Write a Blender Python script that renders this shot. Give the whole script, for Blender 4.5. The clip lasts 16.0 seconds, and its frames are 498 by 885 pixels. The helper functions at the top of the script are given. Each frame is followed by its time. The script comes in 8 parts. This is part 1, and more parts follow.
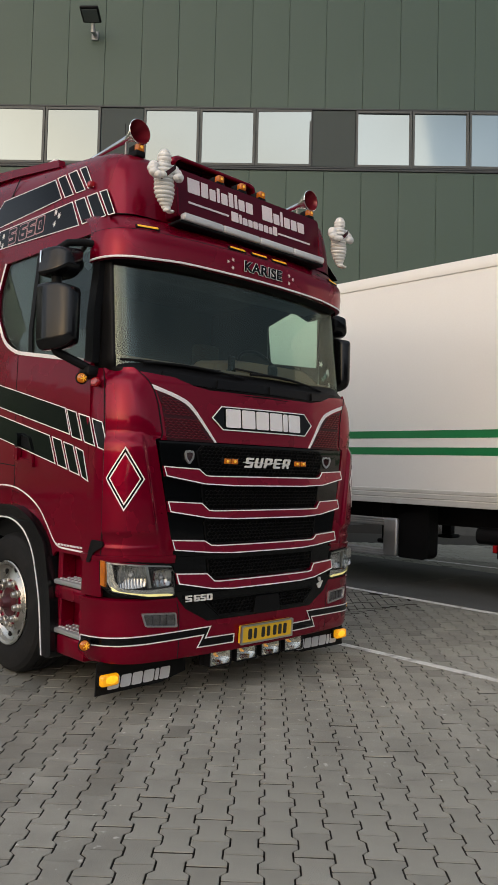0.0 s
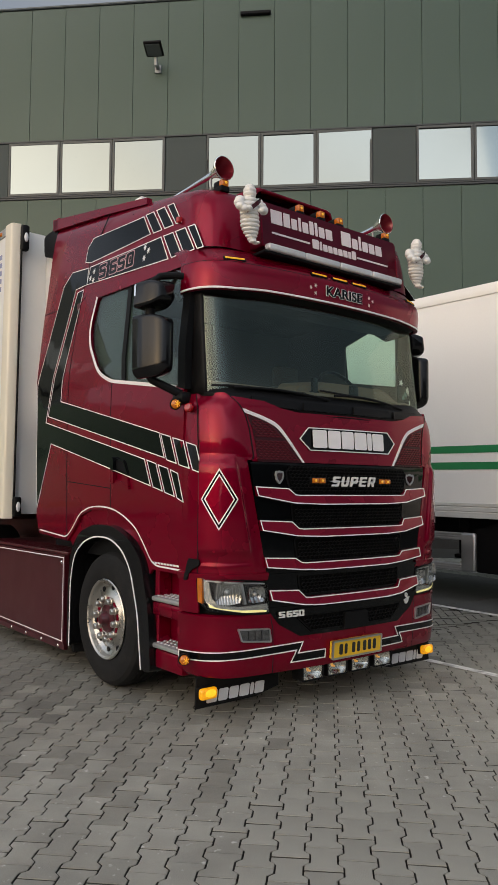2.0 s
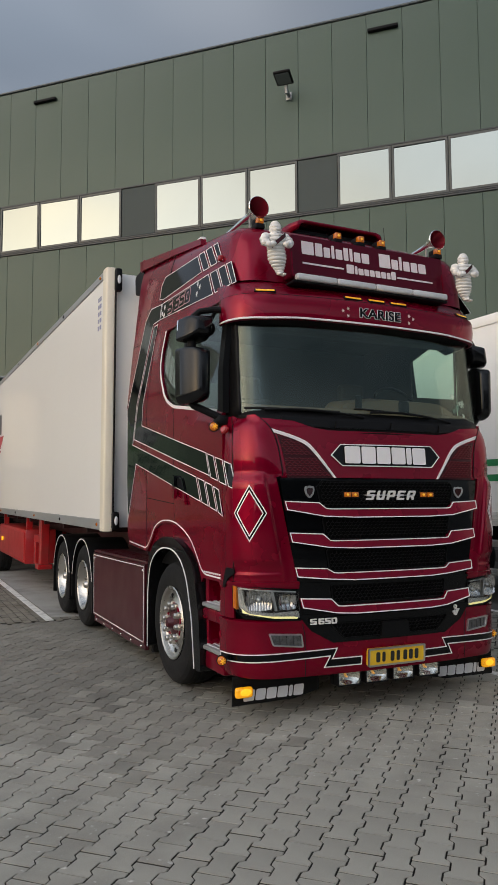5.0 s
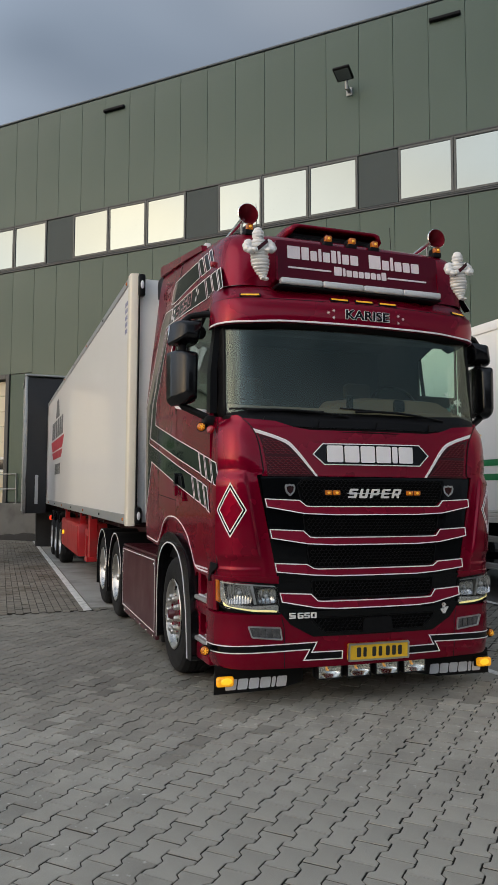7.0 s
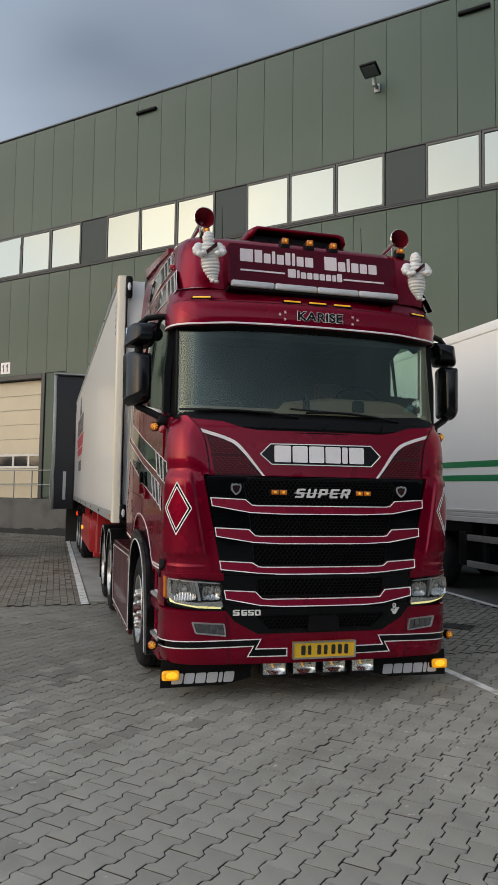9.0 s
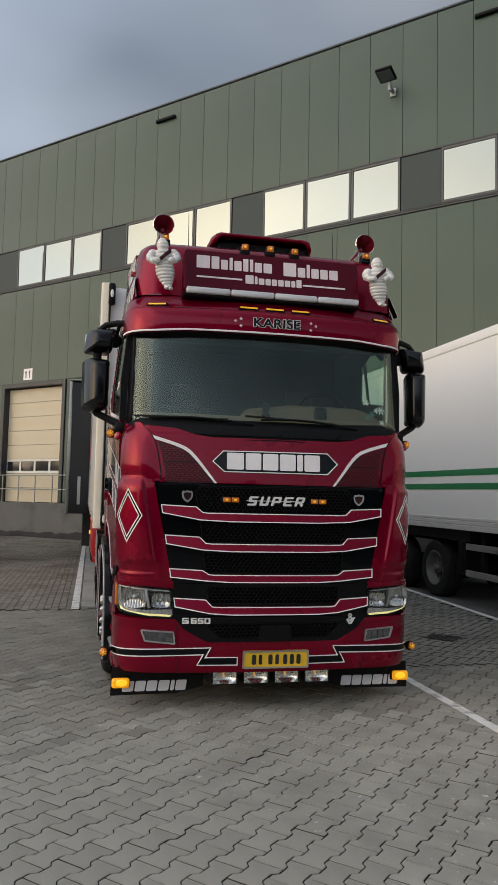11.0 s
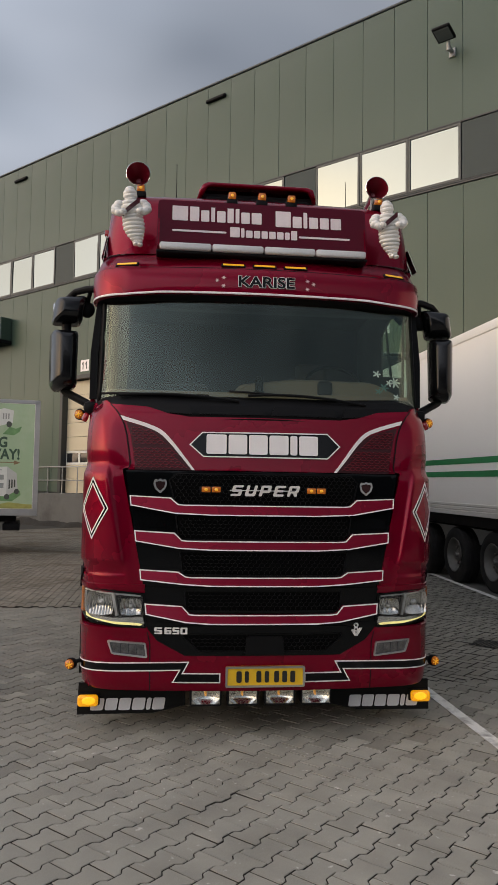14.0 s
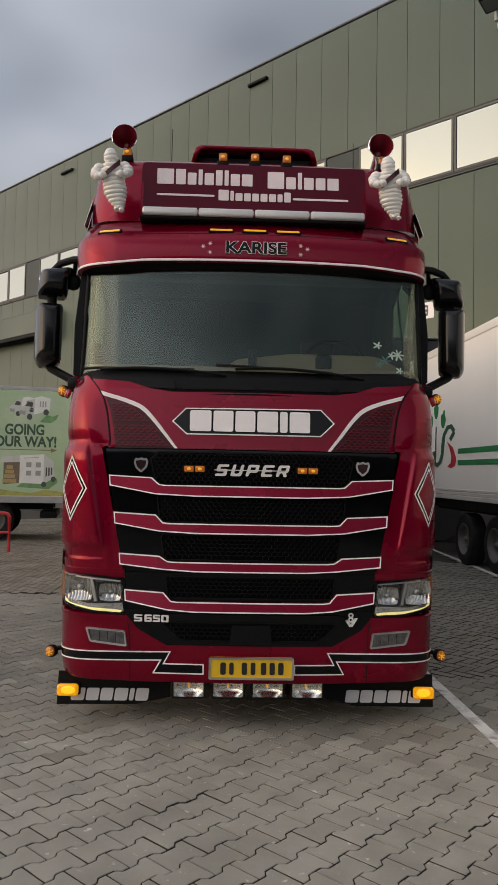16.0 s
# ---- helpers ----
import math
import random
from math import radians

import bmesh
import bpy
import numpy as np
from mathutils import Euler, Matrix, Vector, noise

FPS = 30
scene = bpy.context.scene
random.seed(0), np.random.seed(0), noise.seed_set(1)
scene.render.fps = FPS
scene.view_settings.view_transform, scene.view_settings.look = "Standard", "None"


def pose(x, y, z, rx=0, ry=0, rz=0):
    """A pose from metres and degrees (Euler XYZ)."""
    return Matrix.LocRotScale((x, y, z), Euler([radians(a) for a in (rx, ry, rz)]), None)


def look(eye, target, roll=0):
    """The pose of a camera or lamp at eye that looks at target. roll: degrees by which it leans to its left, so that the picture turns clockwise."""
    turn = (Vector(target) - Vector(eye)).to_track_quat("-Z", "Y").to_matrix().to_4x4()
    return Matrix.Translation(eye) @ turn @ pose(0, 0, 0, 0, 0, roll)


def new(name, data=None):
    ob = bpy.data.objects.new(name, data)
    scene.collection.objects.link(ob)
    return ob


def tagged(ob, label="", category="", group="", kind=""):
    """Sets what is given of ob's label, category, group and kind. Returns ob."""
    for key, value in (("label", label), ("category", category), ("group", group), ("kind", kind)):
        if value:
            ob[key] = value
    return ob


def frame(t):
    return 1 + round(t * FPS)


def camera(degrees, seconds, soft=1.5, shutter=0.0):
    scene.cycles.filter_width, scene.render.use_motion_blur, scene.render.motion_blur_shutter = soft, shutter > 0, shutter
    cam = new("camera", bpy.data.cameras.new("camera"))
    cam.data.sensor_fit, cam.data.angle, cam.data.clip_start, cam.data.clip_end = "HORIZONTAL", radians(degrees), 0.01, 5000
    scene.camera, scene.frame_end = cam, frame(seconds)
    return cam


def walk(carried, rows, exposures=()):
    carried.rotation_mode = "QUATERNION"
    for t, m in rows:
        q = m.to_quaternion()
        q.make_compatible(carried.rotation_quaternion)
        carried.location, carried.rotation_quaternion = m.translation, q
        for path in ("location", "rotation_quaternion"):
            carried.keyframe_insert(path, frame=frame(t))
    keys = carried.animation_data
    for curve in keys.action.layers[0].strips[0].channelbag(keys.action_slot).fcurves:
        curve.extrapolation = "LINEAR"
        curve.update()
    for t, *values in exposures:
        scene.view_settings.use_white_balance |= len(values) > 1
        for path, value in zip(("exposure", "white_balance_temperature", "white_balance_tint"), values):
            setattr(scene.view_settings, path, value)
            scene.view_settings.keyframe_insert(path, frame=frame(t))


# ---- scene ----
cam = camera(37.2, 16.0)
PATH = [
    (0, (0.053, 0.037, 1.54), (0.006, 2.035, 1.625), 1.4),
    (0.5, (-0.089, 0.067, 1.552), (-0.145, 2.064, 1.645), 1.2),
    (1, (-0.206, -0.005, 1.553), (-0.289, 1.991, 1.656), 0.9),
    (1.5, (-0.229, -0.095, 1.556), (-0.366, 1.897, 1.67), 0.6),
    (2, (-0.127, -0.151, 1.557), (-0.339, 1.834, 1.684), 0.4),
    (2.5, (0.05, -0.201, 1.552), (-0.243, 1.773, 1.689), 0.3),
    (3, (0.206, -0.27, 1.549), (-0.164, 1.69, 1.697), 0.2),
    (3.5, (0.371, -0.344, 1.565), (-0.072, 1.6, 1.72), 0.1),
    (4, (0.511, -0.389, 1.572), (-0.003, 1.538, 1.73), -0.1),
    (4.5, (0.727, -0.362, 1.57), (0.137, 1.542, 1.73), -0.2),
    (7, (1.754, -0.222, 1.578), (0.877, 1.569, 1.729), 0.2),
    (7.5, (1.959, -0.179, 1.58), (1.053, 1.598, 1.727), 0.4),
    (8, (2.17, -0.146, 1.59), (1.235, 1.616, 1.735), 0.6),
    (8.5, (2.345, -0.041, 1.591), (1.378, 1.704, 1.735), 0.7),
    (11, (3.043, 0.427, 1.618), (1.967, 2.105, 1.776), 1.3),
    (11.5, (3.087, 0.571, 1.626), (2.004, 2.243, 1.793), 1.2),
    (12, (3.021, 0.754, 1.633), (1.92, 2.415, 1.804), 1.2),
    (12.5, (2.991, 0.952, 1.631), (1.862, 2.595, 1.798), 1.3),
    (13, (3.038, 1.179, 1.629), (1.876, 2.8, 1.785), 1.3),
    (13.5, (3.058, 1.351, 1.621), (1.858, 2.945, 1.763), 1.2),
    (14, (3.07, 1.516, 1.626), (1.83, 3.08, 1.754), 0.9),
    (14.5, (3.109, 1.66, 1.625), (1.832, 3.195, 1.741), 0.7),
    (15, (3.192, 1.794, 1.618), (1.88, 3.3, 1.723), 0.6),
    (15.5, (3.214, 1.922, 1.607), (1.877, 3.407, 1.703), 0.8),
    (16, (3.192, 2.053, 1.558), (1.84, 3.523, 1.661), 1.1),
]
# the clip's own white balance warms towards both ends
TINTS = [(0, 0.38, 7150, 14), (3.5, 0.38, 7000, 14), (8, 0.38, 6650, 12), (12, 0.38, 7000, 15), (13.5, 0.38, 7200, 17), (16, 0.38, 7550, 18)]
walk(cam, [(t, look(eye, target, roll)) for t, eye, target, roll in PATH], TINTS)

# ---- light ----
# The parked lorry stands at 44.6 degrees to the hall; X runs across it, Y back along it.
YARD = pose(0.014, 5.544, 0, 0, 0, 44.6)
SUN_DIR = Vector((-0.50, -0.86, 0.21)).normalized()
world = bpy.data.worlds.new("sky")
scene.world = world
world.use_nodes = True
wn, wl = world.node_tree.nodes, world.node_tree.links
wn.clear()
w_out = wn.new("ShaderNodeOutputWorld")
w_bg = wn.new("ShaderNodeBackground")
w_sky = wn.new("ShaderNodeTexSky")
w_sky.sky_type = "NISHITA"
w_sky.sun_disc = False
w_sky.sun_elevation = math.asin(SUN_DIR.z)
w_sky.sun_rotation = math.atan2(SUN_DIR.x, SUN_DIR.y)
w_sky.air_density, w_sky.dust_density, w_sky.ozone_density = 1.0, 3.0, 1.0
w_co = wn.new("ShaderNodeTexCoord")
w_map = wn.new("ShaderNodeMapping")
w_map.inputs["Scale"].default_value = (1.0, 1.0, 2.2)
w_noise = wn.new("ShaderNodeTexNoise")
w_noise.inputs["Scale"].default_value = 1.5
w_noise.inputs["Detail"].default_value = 2.6
w_noise.inputs["Roughness"].default_value = 0.52
w_ramp = wn.new("ShaderNodeValToRGB")
w_ramp.color_ramp.elements[0].position, w_ramp.color_ramp.elements[1].position = 0.26, 0.70
w_grey = wn.new("ShaderNodeMix")
w_grey.data_type = "RGBA"
w_grey.inputs[6].default_value = (3.7, 5.0, 6.7, 1)
w_grey.inputs[7].default_value = (6.5, 7.1, 7.9, 1)
w_noise2 = wn.new("ShaderNodeTexNoise")
w_noise2.inputs["Scale"].default_value = 2.0
w_noise2.inputs["Detail"].default_value = 2.0
w_dot = wn.new("ShaderNodeVectorMath")
w_dot.operation = "DOT_PRODUCT"
w_dot.inputs[1].default_value = SUN_DIR
wl.new(w_co.outputs["Generated"], w_dot.inputs[0])
w_glow = wn.new("ShaderNodeMapRange")
w_glow.interpolation_type = "SMOOTHSTEP"
w_glow.inputs["From Min"].default_value, w_glow.inputs["From Max"].default_value = -0.6, 1.0
w_glow.inputs["To Min"].default_value, w_glow.inputs["To Max"].default_value = 0.54, 2.65
wl.new(w_dot.outputs["Value"], w_glow.inputs["Value"])
w_lit = wn.new("ShaderNodeVectorMath")
w_lit.operation = "SCALE"
wl.new(w_glow.outputs[0], w_lit.inputs["Scale"])
w_mix = wn.new("ShaderNodeMix")
w_mix.data_type = "RGBA"
wl.new(w_co.outputs["Generated"], w_map.inputs["Vector"])
wl.new(w_map.outputs[0], w_noise.inputs["Vector"])
wl.new(w_map.outputs[0], w_noise2.inputs["Vector"])
wl.new(w_noise.outputs["Fac"], w_ramp.inputs["Fac"])
wl.new(w_noise2.outputs["Fac"], w_grey.inputs[0])
wl.new(w_ramp.outputs["Color"], w_mix.inputs[0])
wl.new(w_sky.outputs[0], w_mix.inputs[6])
wl.new(w_grey.outputs[2], w_lit.inputs[0])
wl.new(w_lit.outputs[0], w_mix.inputs[7])
wl.new(w_mix.outputs[2], w_bg.inputs["Color"])
w_bg.inputs["Strength"].default_value = 0.075
wl.new(w_bg.outputs[0], w_out.inputs["Surface"])
sun = new("sun", bpy.data.lights.new("sun", "SUN"))
sun.data.energy, sun.data.angle, sun.data.color = 0.90, radians(84), (1.0, 0.85, 0.66)
sun.matrix_world = look((0, 0, 0), -SUN_DIR)

# ---- helpers for building ----
def surf(name, color, rough=0.5, metal=0.0, coat=0.0, var=0.12, scale=3.0, bump=0.0, bscale=80.0, rvar=0.1, each=0.0, stain=None, emit=None, power=0.0, spec=0.5, speck=None, wave=None):
    """A surface with tone variation at two scales and fine relief; each: spread between pieces."""
    m = bpy.data.materials.new(name)
    m.use_nodes = True
    n, l = m.node_tree.nodes, m.node_tree.links
    b = n["Principled BSDF"]
    b.inputs["Metallic"].default_value = metal
    b.inputs["Coat Weight"].default_value = coat
    b.inputs["Coat Roughness"].default_value = 0.04
    b.inputs["Specular IOR Level"].default_value = spec
    co = n.new("ShaderNodeTexCoord")
    big = n.new("ShaderNodeTexNoise")
    big.inputs["Scale"].default_value, big.inputs["Detail"].default_value = scale, 5.0
    l.new(co.outputs["Object"], big.inputs["Vector"])
    fine = n.new("ShaderNodeTexNoise")
    fine.inputs["Scale"].default_value, fine.inputs["Detail"].default_value = bscale, 3.0
    l.new(co.outputs["Object"], fine.inputs["Vector"])
    add = n.new("ShaderNodeMath")
    add.operation = "MULTIPLY_ADD"
    l.new(fine.outputs["Fac"], add.inputs[0])
    add.inputs[1].default_value = 0.5
    l.new(big.outputs["Fac"], add.inputs[2])
    rng = n.new("ShaderNodeMapRange")
    rng.inputs["From Min"].default_value, rng.inputs["From Max"].default_value = 0.4, 1.1
    rng.inputs["To Min"].default_value, rng.inputs["To Max"].default_value = 1 - var, 1 + var
    l.new(add.outputs[0], rng.inputs["Value"])
    tone = rng.outputs[0]
    if each:
        info, geo = n.new("ShaderNodeObjectInfo"), n.new("ShaderNodeNewGeometry")
        s = n.new("ShaderNodeMath")
        s.operation = "ADD"
        l.new(info.outputs["Random"], s.inputs[0])
        l.new(geo.outputs["Random Per Island"], s.inputs[1])
        fr = n.new("ShaderNodeMath")
        fr.operation = "FRACT"
        l.new(s.outputs[0], fr.inputs[0])
        er = n.new("ShaderNodeMapRange")
        er.inputs["To Min"].default_value, er.inputs["To Max"].default_value = 1 - each, 1 + each
        l.new(fr.outputs[0], er.inputs["Value"])
        mul = n.new("ShaderNodeMath")
        mul.operation = "MULTIPLY"
        l.new(tone, mul.inputs[0])
        l.new(er.outputs[0], mul.inputs[1])
        tone = mul.outputs[0]
    sc = n.new("ShaderNodeVectorMath")
    sc.operation = "SCALE"
    sc.inputs[0].default_value = color
    l.new(tone, sc.inputs["Scale"])
    out = sc.outputs[0]
    if stain:
        col, amount, ss = stain
        sn = n.new("ShaderNodeTexNoise")
        sn.inputs["Scale"].default_value, sn.inputs["Detail"].default_value, sn.inputs["Roughness"].default_value = ss, 6.0, 0.62
        l.new(co.outputs["Object"], sn.inputs["Vector"])
        sr = n.new("ShaderNodeMapRange")
        sr.inputs["From Min"].default_value, sr.inputs["From Max"].default_value = 0.48, 0.68
        sr.inputs["To Max"].default_value = amount
        l.new(sn.outputs["Fac"], sr.inputs["Value"])
        mx = n.new("ShaderNodeMix")
        mx.data_type = "RGBA"
        l.new(sr.outputs[0], mx.inputs[0])
        l.new(out, mx.inputs[6])
        mx.inputs[7].default_value = (*col, 1)
        out = mx.outputs[2]
    if speck:
        col, amount, ss = speck
        vn = n.new("ShaderNodeTexNoise")
        vn.inputs["Scale"].default_value, vn.inputs["Detail"].default_value = ss, 3.0
        l.new(co.outputs["Object"], vn.inputs["Vector"])
        vr = n.new("ShaderNodeMapRange")
        vr.inputs["From Min"].default_value, vr.inputs["From Max"].default_value = 0.66, 0.74
        vr.inputs["To Max"].default_value = amount
        l.new(vn.outputs["Fac"], vr.inputs["Value"])
        vx = n.new("ShaderNodeMix")
        vx.data_type = "RGBA"
        l.new(vr.outputs[0], vx.inputs[0])
        l.new(out, vx.inputs[6])
        vx.inputs[7].default_value = (*col, 1)
        out = vx.outputs[2]
    l.new(out, b.inputs["Base Color"])
    rr = n.new("ShaderNodeMapRange")
    rr.inputs["From Min"].default_value, rr.inputs["From Max"].default_value = 0.3, 0.7
    rr.inputs["To Min"].default_value, rr.inputs["To Max"].default_value = max(0.0, rough - rvar * rough), min(1.0, rough + rvar * rough)
    l.new(big.outputs["Fac"], rr.inputs["Value"])
    l.new(rr.outputs[0], b.inputs["Roughness"])
    if bump:
        bp = n.new("ShaderNodeBump")
        bp.inputs["Strength"].default_value = bump
        bp.inputs["Distance"].default_value = 0.004
        l.new(fine.outputs["Fac"], bp.inputs["Height"])
        l.new(bp.outputs[0], b.inputs["Normal"])
    if wave:
        # faint waviness of pressed panels, seen in the reflections alone
        wv = n.new("ShaderNodeTexNoise")
        wv.inputs["Scale"].default_value, wv.inputs["Detail"].default_value = wave[0], 1.0
        l.new(co.outputs["Object"], wv.inputs["Vector"])
        wb = n.new("ShaderNodeBump")
        wb.inputs["Strength"].default_value, wb.inputs["Distance"].default_value = wave[1], 0.004
        l.new(wv.outputs["Fac"], wb.inputs["Height"])
        l.new(wb.outputs[0], b.inputs["Coat Normal"] if coat else b.inputs["Normal"])
    if emit:
        b.inputs["Emission Color"].default_value = (*emit, 1)
        b.inputs["Emission Strength"].default_value = power
    return m


def pane_glass(name, tint, f0=0.05, rough=0.0, top=1.0, gloss=(1, 1, 1)):
    """Thin glass: tinted see-through, with mirror gloss that grows towards grazing."""
    m = bpy.data.materials.new(name)
    m.use_nodes = True
    n, l = m.node_tree.nodes, m.node_tree.links
    n.remove(n["Principled BSDF"])
    tr, gl, lw, mx = n.new("ShaderNodeBsdfTransparent"), n.new("ShaderNodeBsdfGlossy"), n.new("ShaderNodeLayerWeight"), n.new("ShaderNodeMixShader")
    tr.inputs[0].default_value = (*tint, 1)
    gl.inputs["Roughness"].default_value = rough
    gl.inputs["Color"].default_value = (*gloss, 1)
    lw.inputs["Blend"].default_value = 0.5
    pw, sch = n.new("ShaderNodeMath"), n.new("ShaderNodeMapRange")
    pw.operation = "POWER"
    pw.inputs[1].default_value = 5.0
    l.new(lw.outputs["Facing"], pw.inputs[0])
    sch.inputs["To Min"].default_value, sch.inputs["To Max"].default_value = f0, top
    l.new(pw.outputs[0], sch.inputs["Value"])
    l.new(sch.outputs[0], mx.inputs[0])
    l.new(tr.outputs[0], mx.inputs[1])
    l.new(gl.outputs[0], mx.inputs[2])
    l.new(mx.outputs[0], n["Material Output"].inputs["Surface"])
    return m


def finish(bm, mat, name, angle=35):
    me = bpy.data.meshes.new(name)
    bmesh.ops.recalc_face_normals(bm, faces=bm.faces)
    bm.to_mesh(me)
    bm.free()
    for p in me.polygons:
        p.use_smooth = True
    me.set_sharp_from_angle(angle=radians(angle))
    for one in mat if isinstance(mat, (list, tuple)) else [mat]:
        me.materials.append(one)
    return me


def part(name, bm, mat, parent=None, label="", angle=35):
    ob = new(name, finish(bm, mat, name, angle) if isinstance(bm, bmesh.types.BMesh) else bm)
    ob.parent = parent
    return tagged(ob, label)


def thing(name, m, label, category, group="", kind=""):
    ob = new(name)
    ob.matrix_world = m
    ob.empty_display_size = 0.1
    return tagged(ob, label, category, group, kind)


def join(bm, tmp, m=None):
    if m is not None:
        bmesh.ops.transform(tmp, matrix=m, verts=tmp.verts)
    me = bpy.data.meshes.new("tmp")
    tmp.to_mesh(me)
    tmp.free()
    bm.from_mesh(me)
    bpy.data.meshes.remove(me)
    return bm


def box(bm, x0, x1, y0, y1, z0, z1, bev=0.0, seg=2, m=None):
    t = bmesh.new()
    bmesh.ops.create_cube(t, size=1.0, matrix=Matrix.Translation(((x0 + x1) / 2, (y0 + y1) / 2, (z0 + z1) / 2)) @ Matrix.Diagonal((abs(x1 - x0), abs(y1 - y0), abs(z1 - z0), 1)))
    if bev:
        bmesh.ops.bevel(t, geom=t.edges[:], offset=bev, segments=seg, profile=0.5, affect="EDGES")
    return join(bm, t, m)


def cyl(bm, a, b, r0, r1=None, seg=20, caps=True):
    r1 = r0 if r1 is None else r1
    a, b = Vector(a), Vector(b)
    t = bmesh.new()
    bmesh.ops.create_cone(t, cap_ends=caps, segments=seg, radius1=r0, radius2=r1, depth=(b - a).length)
    q = (b - a).to_track_quat("Z", "Y").to_matrix().to_4x4()
    return join(bm, t, Matrix.Translation((a + b) / 2) @ q)


def lathe(bm, prof, m, seg=32):
    """prof: (radius, height) pairs, turned about z, then placed by m."""
    t = bmesh.new()
    rings = []
    for r, h in prof:
        if r < 1e-6:
            rings.append([t.verts.new((0, 0, h))])
        else:
            rings.append([t.verts.new((r * math.cos(2 * math.pi * k / seg), r * math.sin(2 * math.pi * k / seg), h)) for k in range(seg)])
    for p, q in zip(rings, rings[1:]):
        for k in range(seg):
            j = (k + 1) % seg
            if len(p) == 1 and len(q) > 1:
                t.faces.new((p[0], q[k], q[j]))
            elif len(q) == 1 and len(p) > 1:
                t.faces.new((p[k], p[j], q[0]))
            elif len(p) > 1:
                t.faces.new((p[k], p[j], q[j], q[k]))
    return join(bm, t, m)


def tube(bm, pts, r, seg=8):
    pts = [Vector(p) for p in pts]
    t = bmesh.new()
    rings = []
    for i, p in enumerate(pts):
        d = (pts[min(i + 1, len(pts) - 1)] - pts[max(i - 1, 0)]).normalized()
        q = d.to_track_quat("Z", "Y").to_matrix()
        rr = r[i] if isinstance(r, (list, tuple)) else r
        rings.append([t.verts.new(p + q @ Vector((rr * math.cos(2 * math.pi * k / seg), rr * math.sin(2 * math.pi * k / seg), 0))) for k in range(seg)])
    for p, q in zip(rings, rings[1:]):
        for k in range(seg):
            t.faces.new((p[k], p[(k + 1) % seg], q[(k + 1) % seg], q[k]))
    t.faces.new(rings[0][::-1])
    t.faces.new(rings[-1])
    return join(bm, t)


def ball(bm, c, r, seg=16, rings=10):
    t = bmesh.new()
    bmesh.ops.create_uvsphere(t, u_segments=seg, v_segments=rings, radius=1.0)
    r = r if isinstance(r, (list, tuple)) else (r, r, r)
    return join(bm, t, Matrix.Translation(c) @ Matrix.Diagonal((*r, 1)))


def inset(pts, w):
    """The polygon drawn in by w, with mitred corners."""
    area = sum(a[0] * b[1] - b[0] * a[1] for a, b in zip(pts, pts[1:] + pts[:1]))
    s = 1 if area > 0 else -1
    out = []
    for i, p in enumerate(pts):
        a, c = Vector(pts[i - 1]), Vector(pts[(i + 1) % len(pts)])
        p = Vector(p)
        d0, d1 = (p - a).normalized(), (c - p).normalized()
        n0, n1 = Vector((-d0.y, d0.x)) * s, Vector((-d1.y, d1.x)) * s
        h = n0 + n1
        h = h / max(h.length_squared, 0.3) * 2
        out.append(tuple(p + h * w))
    return out


def rounded(pts, r, n=4):
    out = []
    for i, p in enumerate(pts):
        p, a, c = Vector(p), Vector(pts[i - 1]), Vector(pts[(i + 1) % len(pts)])
        k = min(r, (a - p).length * 0.45, (c - p).length * 0.45)
        p0, p1 = p + (a - p).normalized() * k, p + (c - p).normalized() * k
        for j in range(n + 1):
            t = j / n
            out.append(tuple(p0 * (1 - t) ** 2 + p * 2 * t * (1 - t) + p1 * t * t))
    return out


def sheet(bm, loops, place, thick=0.004, cuts=()):
    """A plate from 2D loops (the first the outline, the others holes), bent by place(a, b, c); c runs outward from 0 to thick."""
    from mathutils.geometry import tessellate_polygon
    loops = loops if isinstance(loops[0][0], (tuple, list)) else [loops]
    t = bmesh.new()
    vs = [t.verts.new((p[0], p[1], 0)) for lp in loops for p in lp]
    for tri in tessellate_polygon([[Vector((p[0], p[1], 0)) for p in lp] for lp in loops]):
        try:
            t.faces.new([vs[i] for i in tri])
        except ValueError:
            pass
    for axis, values in cuts:
        for v in values:
            no = (1, 0, 0) if axis == 0 else (0, 1, 0)
            co = (v, 0, 0) if axis == 0 else (0, v, 0)
            bmesh.ops.bisect_plane(t, geom=t.verts[:] + t.edges[:] + t.faces[:], plane_co=co, plane_no=no, dist=1e-5)
    if thick:
        got = bmesh.ops.extrude_face_region(t, geom=t.faces[:])
        for v in got["geom"]:
            if isinstance(v, bmesh.types.BMVert):
                v.co.z = thick
    for v in t.verts:
        v.co = place(v.co.x, v.co.y, v.co.z)
    return join(bm, t)


def ring(pts, w):
    return [pts, inset(pts, w)]


def steps(a, b, d):
    n = max(1, int(round((b - a) / d)))
    return [a + (b - a) * i / n for i in range(n + 1)]


def words(body, size, mat, parent, m, name="lettering", deep=0.003, label="", grow=0.0):
    cu = bpy.data.curves.new("text", "FONT")
    cu.body, cu.size, cu.extrude, cu.align_x, cu.align_y = body, size, deep, "CENTER", "CENTER"
    cu.offset = grow
    ob = new("text", cu)
    bpy.context.view_layer.update()
    me = bpy.data.meshes.new_from_object(ob.evaluated_get(bpy.context.evaluated_depsgraph_get()))
    bpy.data.objects.remove(ob)
    me.transform(m)
    me.materials.clear()
    me.materials.append(mat)
    me.name = name
    o = new(name, me)
    o.parent = parent
    return tagged(o, label)


